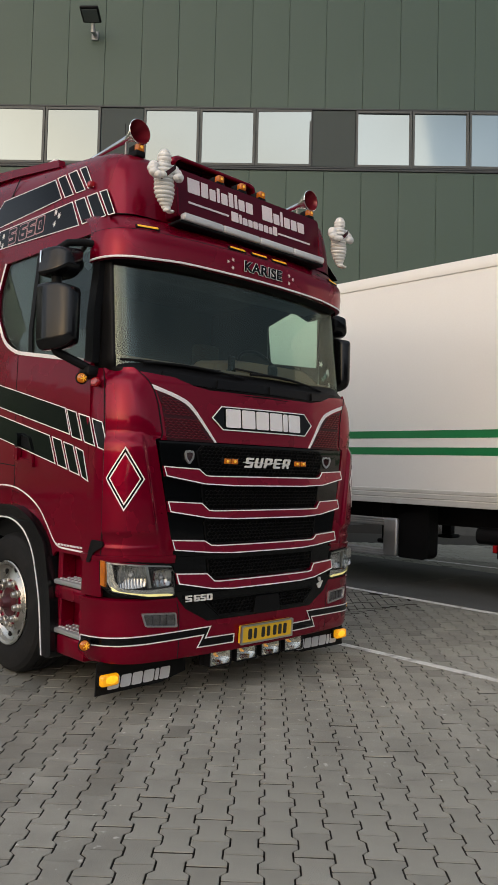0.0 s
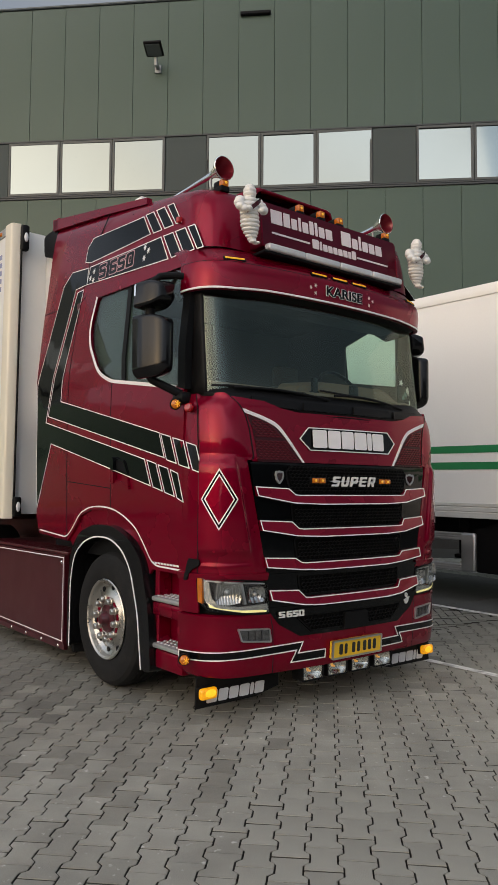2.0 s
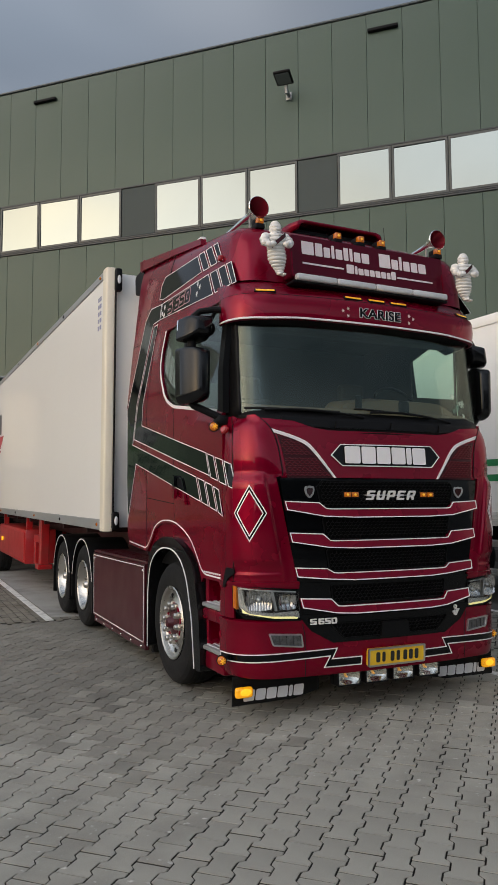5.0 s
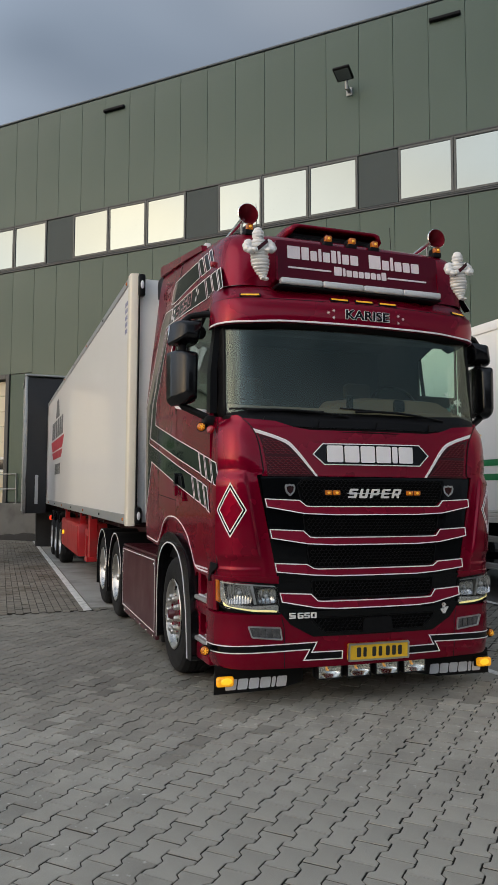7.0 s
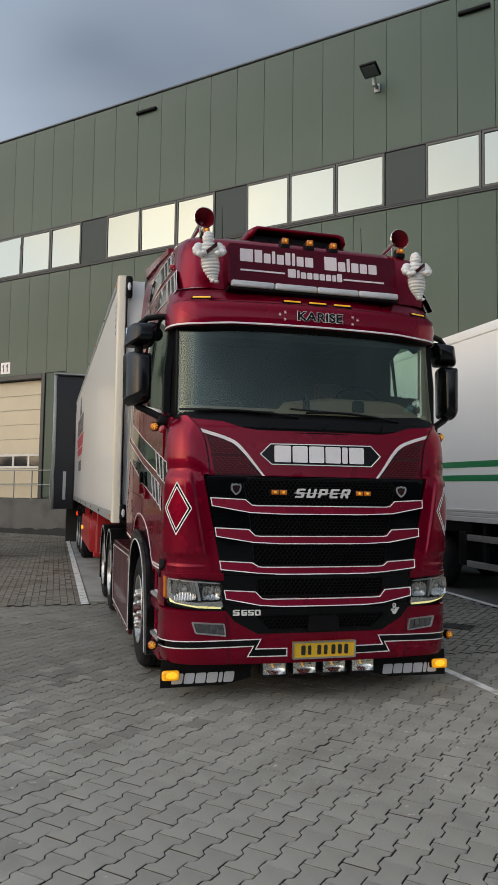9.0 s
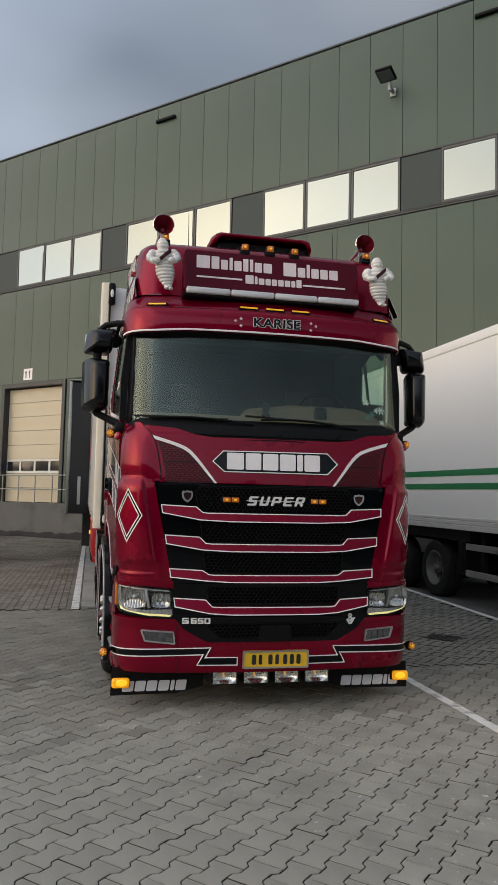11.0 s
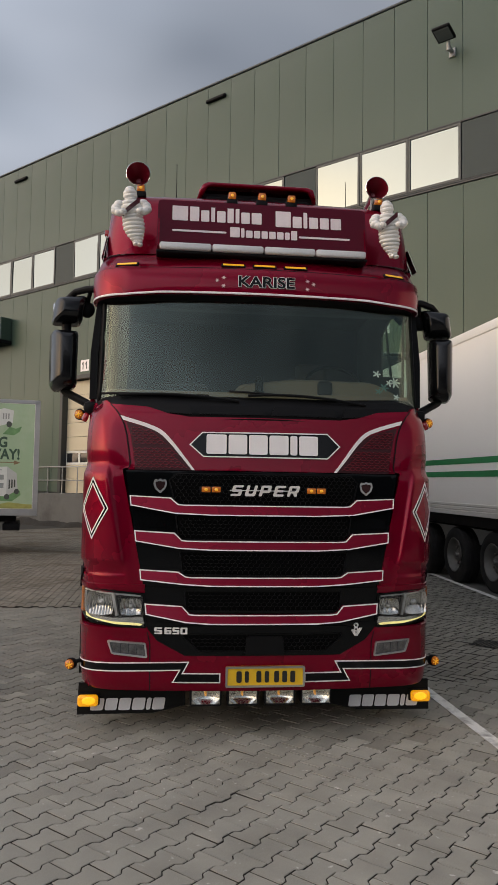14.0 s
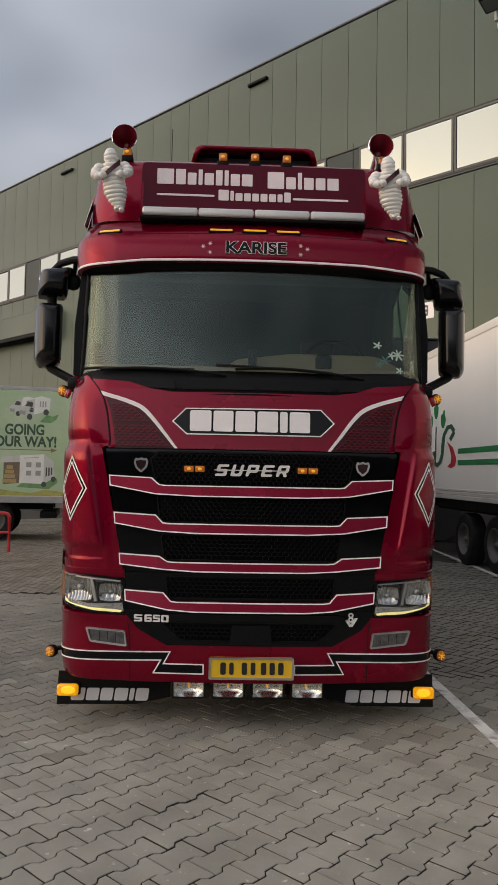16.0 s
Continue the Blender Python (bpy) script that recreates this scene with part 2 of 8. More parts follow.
GLYPHS = {
    "S": [[(0, 1), (1, 1), (1, 0.79), (0.3, 0.79), (0.3, 0.61), (1, 0.61), (1, 0), (0, 0), (0, 0.21), (0.7, 0.21), (0.7, 0.39), (0, 0.39)]],
    "6": [[(0, 0), (1, 0), (1, 0.61), (0.3, 0.61), (0.3, 0.79), (1, 0.79), (1, 1), (0, 1)], [(0.3, 0.21), (0.3, 0.39), (0.7, 0.39), (0.7, 0.21)]],
    "0": [[(0, 0), (1, 0), (1, 1), (0, 1)], [(0.3, 0.21), (0.3, 0.79), (0.7, 0.79), (0.7, 0.21)]],
}
GLYPHS["5"] = GLYPHS["S"]


GLYPHS["U"] = [[(0, 1), (0, 0), (1, 0), (1, 1), (0.72, 1), (0.72, 0.22), (0.28, 0.22), (0.28, 1)]]
GLYPHS["P"] = [[(0, 0), (0.28, 0), (0.28, 0.32), (1, 0.32), (1, 1), (0, 1)], [(0.28, 0.54), (0.28, 0.79), (0.72, 0.79), (0.72, 0.54)]]
GLYPHS["R"] = [[(0, 0), (0.28, 0), (0.28, 0.32), (0.52, 0.32), (0.70, 0), (1, 0), (0.83, 0.36), (1, 0.40), (1, 1), (0, 1)], [(0.28, 0.54), (0.28, 0.79), (0.72, 0.79), (0.72, 0.54)]]
GLYPHS["E"] = [[(0, 0), (1, 0), (1, 0.21), (0.28, 0.21), (0.28, 0.40), (0.88, 0.40), (0.88, 0.60), (0.28, 0.60), (0.28, 0.79), (1, 0.79), (1, 1), (0, 1)]]
GLYPHS["9"] = [[(1 - x, 1 - y) for x, y in lp] for lp in GLYPHS["6"]]
GLYPHS["1"] = [[(0.35, 0), (0.70, 0), (0.70, 1), (0.42, 1), (0.08, 0.76), (0.08, 0.55), (0.35, 0.70)]]


def glyph(ch, w, h, grow=0.0):
    """Loops of a broad square-cut letter, its lower left corner at the origin."""
    loops = []
    for k, lp in enumerate(GLYPHS[ch]):
        pts = [(x * w, y * h) for x, y in lp]
        if sum(a[0] * b[1] - b[0] * a[1] for a, b in zip(pts, pts[1:] + pts[:1])) < 0:
            pts = pts[::-1]
        pts = inset(pts, grow if k else -grow) if grow else pts
        loops.append(rounded(pts, h * 0.16, 3) if not k else pts[::-1])
    return loops


def block_letter(ch, w, h, mat, parent, m, name, grow=0.0, deep=0.002):
    bm = bmesh.new()
    sheet(bm, glyph(ch, w, h, grow), lambda a, b, c: m @ Vector((a, b, c)), deep)
    return part(name, bm, mat, parent)


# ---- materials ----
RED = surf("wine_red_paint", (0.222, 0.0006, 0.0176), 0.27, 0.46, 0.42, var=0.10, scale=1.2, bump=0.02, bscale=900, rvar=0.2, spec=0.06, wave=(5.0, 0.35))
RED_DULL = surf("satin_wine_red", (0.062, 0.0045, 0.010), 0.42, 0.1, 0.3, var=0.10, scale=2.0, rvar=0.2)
BLACK = surf("gloss_black_film", (0.003, 0.0036, 0.0042), 0.06, 0.0, 0.0, var=0.2, scale=2.0, spec=0.22, wave=(5.0, 0.3))
BOARD = surf("wine_red_board", (0.085, 0.002, 0.012), 0.34, 0.2, 0.05, var=0.1, scale=2.0, spec=0.2)
PLASTIC = surf("black_moulded_plastic", (0.0065, 0.0065, 0.007), 0.44, 0.0, 0.0, var=0.2, scale=4.0, bump=0.10, bscale=500, spec=0.13)
DARK = surf("matt_black_metal", (0.006, 0.006, 0.007), 0.6, 0.0, var=0.3, scale=5.0, bump=0.1, bscale=200, spec=0.14)
WHITE = surf("white_film", (0.88, 0.84, 0.83), 0.4, 0.0, 0.2, var=0.05, scale=3.0)
RUBBER = surf("tyre_rubber", (0.015, 0.015, 0.0155), 0.75, 0.0, var=0.35, scale=6.0, bump=0.25, bscale=160, stain=((0.035, 0.033, 0.031), 0.5, 5.0), spec=0.15)
ALU = surf("polished_aluminium", (0.58, 0.56, 0.52), 0.33, 1.0, var=0.08, scale=8.0, rvar=0.5, bump=0.03, bscale=260)
ALU_DULL = surf("brushed_aluminium", (0.52, 0.52, 0.52), 0.42, 1.0, var=0.15, scale=5.0, rvar=0.3, bump=0.06, bscale=220)
STEEL_RIM = surf("dirty_grey_steel_rim", (0.12, 0.118, 0.112), 0.55, 0.4, var=0.25, scale=9)
CHROME = surf("chrome", (0.9, 0.9, 0.9), 0.06, 1.0, var=0.04, scale=6.0)
SMOKED = surf("smoked_reflector", (0.50, 0.49, 0.48), 0.12, 1.0, var=0.3, scale=14.0, bump=0.3, bscale=60)
FOG = surf("fog_lamp_reflector", (0.20, 0.20, 0.21), 0.14, 1.0, var=0.5, scale=22.0, bump=0.5, bscale=50)
AMBER = surf("amber_lens", (0.46, 0.12, 0.006), 0.22, 0.0, 0.5, var=0.3, scale=40.0, emit=(1.0, 0.28, 0.01), power=0.06)
AMBER_LIT = surf("lit_amber_lens", (0.9, 0.38, 0.02), 0.25, 0.0, 0.6, var=0.3, scale=30.0, emit=(1.0, 0.56, 0.02), power=0.7)
YELLOW_LIT = surf("lit_yellow_strip", (0.85, 0.78, 0.40), 0.3, 0.0, 0.5, var=0.1, scale=40.0, emit=(1.0, 0.88, 0.32), power=0.40)
RED_LENS = surf("red_lens", (0.35, 0.008, 0.01), 0.2, 0.0, 0.8, var=0.2, scale=30.0)
RED_LIT = surf("lit_red_lens", (0.8, 0.03, 0.01), 0.25, 0.0, 0.6, var=0.1, scale=30.0, emit=(1.0, 0.06, 0.02), power=0.7)
CLEAR = pane_glass("clear_lens", (0.96, 0.97, 0.97), 0.04)
SCREEN = pane_glass("tinted_windscreen", (0.74, 0.88, 0.80), 0.083, 0.0, 0.26, (0.86, 1.0, 0.88))
SIDE_GLASS = pane_glass("tinted_side_glass", (0.80, 0.92, 0.86), 0.045)
MIRROR_BLACK = surf("satin_black_housing", (0.006, 0.0063, 0.007), 0.17, 0.0, 0.0, var=0.2, scale=4.0, bump=0.03, bscale=500, spec=0.36)
TRIM_IN = surf("cab_interior_trim", (0.035, 0.033, 0.032), 0.7, var=0.2, scale=4.0, bump=0.1, bscale=300)
SEAT = surf("brown_seat_cloth", (0.035, 0.026, 0.022), 0.85, var=0.2, scale=6.0, bump=0.2, bscale=400)
ROSE = surf("rose_outline_film", (0.60, 0.32, 0.34), 0.4, var=0.05)
SILVER = surf("silver_badge", (0.80, 0.80, 0.79), 0.28, 0.5, 0.3, var=0.05)
PANEL_WHITE = surf("white_trailer_skin", (0.84, 0.825, 0.795), 0.30, 0.0, 0.35, var=0.03, scale=0.5, rvar=0.08, bump=0.015, bscale=40, stain=((0.62, 0.60, 0.56), 0.10, 0.5))
CREAM = surf("cream_post", (0.77, 0.71, 0.58), 0.38, var=0.05, scale=2.0, coat=0.2)
RAIL_GREY = surf("grey_edge_rail", (0.34, 0.35, 0.35), 0.45, 0.4, var=0.12, scale=4.0, bump=0.05, bscale=120)
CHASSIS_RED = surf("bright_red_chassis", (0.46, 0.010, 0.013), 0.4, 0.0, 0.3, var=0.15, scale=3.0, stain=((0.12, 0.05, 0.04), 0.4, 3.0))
# beams and rails take a darker, blotched red than boxes and legs
CHASSIS_DARK = surf("blotched_dark_red_chassis", (0.045, 0.006, 0.008), 0.6, var=0.3, scale=3.0, stain=((0.02, 0.018, 0.016), 0.7, 2.0))
FLAP_LENS = surf("ribbed_amber_lens", (0.75, 0.30, 0.01), 0.25, 0.0, 0.5, var=0.5, scale=60.0, emit=(1.0, 0.46, 0.01), power=0.36)
GREEN = surf("green_stripe", (0.005, 0.20, 0.065), 0.4, 0.0, 0.2, var=0.08, scale=2.0)
DARK_GREEN = surf("dark_green_print", (0.02, 0.09, 0.05), 0.45, var=0.1, scale=4.0)
PRINT_RED = surf("red_print", (0.45, 0.02, 0.035), 0.45, var=0.1, scale=4.0)
PRINT_GREY = surf("grey_print", (0.10, 0.10, 0.10), 0.5, var=0.1, scale=4.0)
PLATE = surf("yellow_number_plate", (0.90, 0.54, 0.025), 0.35, 0.0, 0.3, var=0.05, scale=10.0)
FIGURE_WHITE = surf("white_moulded_plastic", (0.80, 0.78, 0.74), 0.35, 0.0, 0.3, var=0.06, scale=12.0, rvar=0.3)
HALL = surf("grey_green_cladding", (0.045, 0.077, 0.055), 0.42, 0.1, 0.0, var=0.06, scale=0.35, each=0.035, rvar=0.25, bump=0.05, bscale=14)
HALL_TRIM = surf("dark_grey_trim", (0.036, 0.040, 0.041), 0.45, 0.1, var=0.1, scale=1.0)
FILLER = surf("dark_grey_infill_panel", (0.066, 0.080, 0.076), 0.48, 0.0, var=0.08, scale=0.5, spec=0.15)
FRAME_ALU = surf("anthracite_window_frame", (0.075, 0.08, 0.075), 0.45, 0.2, var=0.1, scale=3.0)
SUN_GLASS = surf("solar_mirror_glass", (0.275, 0.316, 0.312), 0.06, 1.0, var=0.05, scale=0.3, rvar=0.4)
DOOR_CREAM = surf("cream_door_panel", (0.62, 0.54, 0.38), 0.5, var=0.05, scale=1.5, bump=0.05, bscale=60)
CURTAIN = surf("black_dock_curtain", (0.010, 0.0105, 0.0115), 0.5, var=0.3, scale=2.0, bump=0.1, bscale=30)
GALV = surf("galvanised_steel", (0.34, 0.35, 0.34), 0.5, 0.7, var=0.2, scale=9.0)
PAVER = surf("grey_concrete_paver", (0.350, 0.333, 0.284), 0.66, var=0.30, scale=3.4, bump=0.8, bscale=240, each=0.075, stain=((0.185, 0.178, 0.155), 0.28, 1.3), rvar=0.15, speck=((0.68, 0.66, 0.61), 0.85, 21.0))
# shade near the rigs is put into these two darker, stained tones
PAVER_MID = surf("part_shaded_stained_paver", (0.280, 0.264, 0.222), 0.66, var=0.30, scale=3.4, bump=0.8, bscale=240, each=0.11, stain=((0.14, 0.134, 0.116), 0.4, 1.0), rvar=0.2)
PAVER_BAY = surf("shaded_stained_paver", (0.225, 0.212, 0.180), 0.66, var=0.30, scale=3.4, bump=0.8, bscale=240, each=0.12, stain=((0.10, 0.095, 0.082), 0.65, 0.8), rvar=0.2)
BLOCKS = surf("weathered_concrete_block", (0.205, 0.184, 0.148), 0.85, var=0.24, scale=3.0, bump=0.8, bscale=110, each=0.16, stain=((0.085, 0.058, 0.032), 0.85, 0.8), rvar=0.15)
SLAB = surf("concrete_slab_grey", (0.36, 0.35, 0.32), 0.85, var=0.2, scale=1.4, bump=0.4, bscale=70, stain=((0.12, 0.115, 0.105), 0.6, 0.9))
# slab with the shade below the striped trailer put into its colour
SLAB_SHADED = surf("shaded_slab", (0.095, 0.092, 0.085), 0.85, var=0.25, scale=1.4, bump=0.4, bscale=70, stain=((0.05, 0.048, 0.044), 0.6, 0.9))
PLINTH = surf("stained_plinth_concrete", (0.135, 0.132, 0.122), 0.88, var=0.2, scale=1.0, bump=0.3, bscale=60, stain=((0.06, 0.058, 0.05), 0.7, 0.7))
PAINT_LINE = surf("worn_white_road_paint", (0.80, 0.79, 0.75), 0.7, var=0.12, scale=8.0, bump=0.3, bscale=120, stain=((0.26, 0.25, 0.235), 0.9, 7.0))

SASH = surf("dark_red_enamel", (0.10, 0.01, 0.015), 0.25, coat=0.6)
CAST = surf("worn_cast_iron", (0.022, 0.021, 0.020), 0.7, 0.1, var=0.3, scale=8.0, bump=0.3, bscale=120)

# ---- ground ----
def ground():
    bm = bmesh.new()
    bmesh.ops.create_grid(bm, x_segments=24, y_segments=24, size=1500, matrix=Matrix.Translation((0, 0, -0.045)))
    ob = part("ground", bm, surf("yard_ground", (0.21, 0.205, 0.188), 0.85, var=0.2, scale=0.6, bump=0.5, bscale=12, stain=((0.11, 0.107, 0.10), 0.5, 0.4)))
    bm = bmesh.new()
    box(bm, -32, 30, -7.0, 21.0, -0.06, -0.031)
    sand = part("joint_sand", bm, surf("dark_joint_sand", (0.044, 0.040, 0.033), 0.95, var=0.3, scale=1.5, bump=0.5, bscale=60))
    tagged(sand, "dark damp sand in the joints of the paving", "joint sand", kind="structure")
    return tagged(ob, "dark jointed bedding under the yard paving", "ground", kind="structure")


ground()

# ---- hall ----
WALL_Y, ROOF_Z, BAND = 21.26, 16.5, (10.52, 12.2)
PANEL, PHASE = 1.0858, -3.893
GROUP, GROUP_AT = 6.2, -3.714


def hall():
    """Clad warehouse wall with a ribbon of windows; the cladding panels are parts."""
    x0, x1 = PHASE - 44 * PANEL, PHASE + 26 * PANEL
    bm = bmesh.new()
    # the wall behind the cladding, with the door opening left free
    for a, b, c, d in ((x0, x1, 6.27, ROOF_Z - 0.1), (x0, -22.95, 0, 6.27), (-19.1, x1, 0, 6.27)):
        box(bm, a, b, WALL_Y + 0.06, WALL_Y + 0.4, c, d)
    wall = tagged(part("wall_north", bm, HALL_TRIM), "grey-green clad warehouse wall with a ribbon of windows", "wall", kind="structure")
    lo, hi = BAND

    def panel(h):
        bm = bmesh.new()
        box(bm, 0.0032, PANEL - 0.0032, 0, 0.055, 0, h, 0.006, 1)
        return finish(bm, HALL, "panel")
    upper, lower = panel(ROOF_Z - hi - 0.08), panel(lo - 1.42 - 0.125)
    above = panel(lo - 6.36 - 0.125)
    for i in range(70):
        x = x0 + i * PANEL
        ob = part("cladding_panel", upper, None, wall)
        ob.location = (x, WALL_Y, hi + 0.06)
        over = -23.6 < x < -18.6
        ob = part("cladding_panel", above if over else lower, None, wall)
        ob.location = (x, WALL_Y, 6.36 if over else 1.42)
        # narrower panels beside the door
        for a, b in ((max(x, -19.08), x + PANEL), (x, min(x + PANEL, -22.97))):
            if over and b - a > 0.05:
                bm = bmesh.new()
                box(bm, a + 0.0032, b - 0.0032, WALL_Y, WALL_Y + 0.055, 1.42, 6.33, 0.006, 1)
                part("cladding_panel", bm, HALL, wall)
    bm = bmesh.new()
    box(bm, x0, x1, WALL_Y - 0.05, WALL_Y + 0.45, ROOF_Z - 0.005, ROOF_Z + 0.07, 0.02, 1)
    part("roof_flashing", bm, surf("pale_grey_flashing", (0.085, 0.10, 0.105), 0.5, 0.2, var=0.1, scale=1.0), wall)
    bm = bmesh.new()
    box(bm, x0, x1, WALL_Y - 0.035, WALL_Y + 0.05, hi, hi + 0.055, 0.01, 1)
    box(bm, x0, x1, WALL_Y - 0.028, WALL_Y + 0.05, lo - 0.055, lo, 0.01, 1)
    box(bm, x0, x1, WALL_Y - 0.040, WALL_Y + 0.05, lo - 0.120, lo - 0.062, 0.01, 1)
    part("window_band_flashing", bm, HALL_TRIM, wall)
    bm = bmesh.new()
    box(bm, x0, x1, WALL_Y - 0.14, WALL_Y + 0.4, -0.1, 1.36, 0.02, 1)
    tagged(part("plinth", bm, PLINTH), "stained grey concrete dock plinth under the cladding", "plinth", kind="structure")
    # dark uneven ridge against the plinth
    bm = bmesh.new()
    rows = []
    for k in range(160):
        x = -30 + k * 0.22
        h = 0.20 + 0.16 * noise.noise(Vector((x * 0.7, 0, 3))) + 0.10 * noise.noise(Vector((x * 3.1, 0, 7)))
        d = 0.42 + 0.25 * noise.noise(Vector((x * 0.9, 5, 0)))
        rows.append([bm.verts.new((x, WALL_Y - 0.13, -0.06)), bm.verts.new((x, WALL_Y - 0.13, max(0.05, h))), bm.verts.new((x, WALL_Y - 0.14 - d * 0.45, max(0.03, h * 0.6))), bm.verts.new((x, WALL_Y - 0.14 - d, -0.06))])
    for a, b in zip(rows, rows[1:]):
        for i in range(3):
            bm.faces.new((a[i], b[i], b[i + 1], a[i + 1]))
    tagged(part("leaf_litter", bm, surf("dark_ridge", (0.022, 0.018, 0.013), 0.8, var=0.5, scale=6.0, bump=0.8, bscale=60)), "dark uneven ridge along the foot of the plinth", "litter", kind="stuff")
    # roof and the rest of the hall body
    bm = bmesh.new()
    box(bm, x0, x1, WALL_Y + 0.4, WALL_Y + 40, ROOF_Z - 0.4, ROOF_Z - 0.05)
    tagged(part("roof", bm, HALL_TRIM), "flat warehouse roof", "roof", kind="structure")
    bm = bmesh.new()
    box(bm, x0 - 0.4, x0, WALL_Y, WALL_Y + 40, 0, ROOF_Z - 0.05)
    box(bm, x1, x1 + 0.4, WALL_Y, WALL_Y + 40, 0, ROOF_Z - 0.05)
    tagged(part("wall_side", bm, HALL_TRIM), "end walls of the warehouse", "wall", kind="structure")
    return wall


def ribbon():
    """Each group: three framed panes and a dark infill."""
    lo, hi = BAND
    n = 0
    wide, gap = 1.545, 0.10
    frame_bm = bmesh.new()
    for sx in ((-0.01, 0.055), (wide + 0.0, wide + 0.075)):
        box(frame_bm, sx[0] - 0.03, sx[1] - 0.03, -0.03, 0.05, 0, hi - lo, 0.006, 1)
    box(frame_bm, 0.0, wide, -0.03, 0.05, 0, 0.075, 0.006, 1)
    box(frame_bm, 0.0, wide, -0.03, 0.05, hi - lo - 0.075, hi - lo, 0.006, 1)
    frame_me = finish(frame_bm, FRAME_ALU, "window_frame")
    pane_bm = bmesh.new()
    box(pane_bm, 0.03, wide + 0.02, 0.0, 0.02, 0.07, hi - lo - 0.07)
    pane_me = finish(pane_bm, SUN_GLASS, "pane")
    fill_bm = bmesh.new()
    box(fill_bm, 0.03, GROUP - 3 * (wide + gap) - 0.0, -0.005, 0.05, 0.01, hi - lo - 0.01, 0.005, 1)
    fill_me = finish(fill_bm, FILLER, "infill")
    rnd = random.Random(4)
    for g in range(-7, 4):
        for k in range(3):
            n += 1
            x = GROUP_AT + g * GROUP + k * (wide + gap)
            w = thing("window_%d" % n, pose(x, WALL_Y, lo), "square mirror-coated window in a dark frame", "window", "hall windows", "structure")
            part("window_frame", frame_me, None, w)
            p = part("pane", pane_me, None, w)
            p.rotation_euler = (radians(rnd.uniform(-0.7, 0.7)), 0, radians(rnd.uniform(-0.8, 0.8)))
        x = GROUP_AT + g * GROUP + 3 * (wide + gap)
        f = part("infill_panel", fill_me, None)
        f.location = (x - 0.06, WALL_Y, lo)
        tagged(f, "flat dark grey infill panel between window groups", "infill panel", "infill panels", "structure")


def wall_fixtures():
    for k in range(4):
        x = -2.30 - 12.05 * k
        bm = bmesh.new()
        box(bm, x - 0.46, x + 0.46, WALL_Y - 0.10, WALL_Y + 0.02, 15.86, 15.98, 0.02, 1)
        box(bm, x - 0.42, x + 0.42, WALL_Y - 0.12, WALL_Y - 0.02, 15.875, 15.93)
        tagged(part("overflow_spout", bm, DARK), "narrow black roof overflow slot in the cladding", "overflow spout", "overflow slots")
    t = thing("floodlight", pose(-5.28, WALL_Y, 14.67), "black floodlight on a galvanised wall bracket", "floodlight")
    bm = bmesh.new()
    box(bm, -0.27, 0.27, -0.86, -0.32, -0.27, -0.175, 0.04, 3, Matrix.Rotation(radians(-16), 4, "X"))
    part("housing", bm, PLASTIC, t)
    bm = bmesh.new()
    box(bm, -0.22, 0.22, -0.80, -0.38, -0.282, -0.265, 0.01, 1, Matrix.Rotation(radians(-16), 4, "X"))
    part("lens", bm, surf("floodlight_glass", (0.10, 0.11, 0.11), 0.15, coat=0.8), t)
    bm = bmesh.new()
    box(bm, -0.10, 0.10, -0.05, 0.0, -0.46, -0.20, 0.01, 1)
    box(bm, -0.05, 0.05, -0.30, -0.02, -0.36, -0.26, 0.015, 1)
    cyl(bm, (0, -0.28, -0.38), (0, -0.34, -0.13), 0.07, 0.055)
    part("bracket", bm, GALV, t)
    # numbers over the dock doors
    for body, x, z in (("11", -21.4, 6.71), ("9", -7.55, 6.62)):
        t = thing("number_sign", pose(x, WALL_Y, z), "small white sign with a dark bay number on the cladding", "sign", "bay numbers")
        bm = bmesh.new()
        box(bm, -0.27, 0.27, -0.012, -0.002, -0.24, 0.24, 0.004, 1)
        part("board", bm, WHITE, t)
        for k, ch in enumerate(body):
            block_letter(ch, 0.17, 0.32, PRINT_GREY, t, pose((k - (len(body) - 1) / 2) * 0.22 - 0.085, -0.0135, -0.16, 90, 0, 0), "digit")
    # box canopy high on the wall towards the far end
    bm = bmesh.new()
    box(bm, -44.0, -26.75, WALL_Y - 0.6, WALL_Y - 0.01, 8.35, 9.4, 0.03, 1)
    tagged(part("wall_canopy", bm, HALL), "long grey-green clad box canopy on the wall", "canopy", kind="structure")
    bm = bmesh.new()
    box(bm, -44.05, -26.70, WALL_Y - 0.65, WALL_Y - 0.012, 8.17, 8.34, 0.02, 1)
    tagged(part("canopy_edge", bm, DARK), "black underside edge of the wall canopy", "canopy edge", kind="structure")


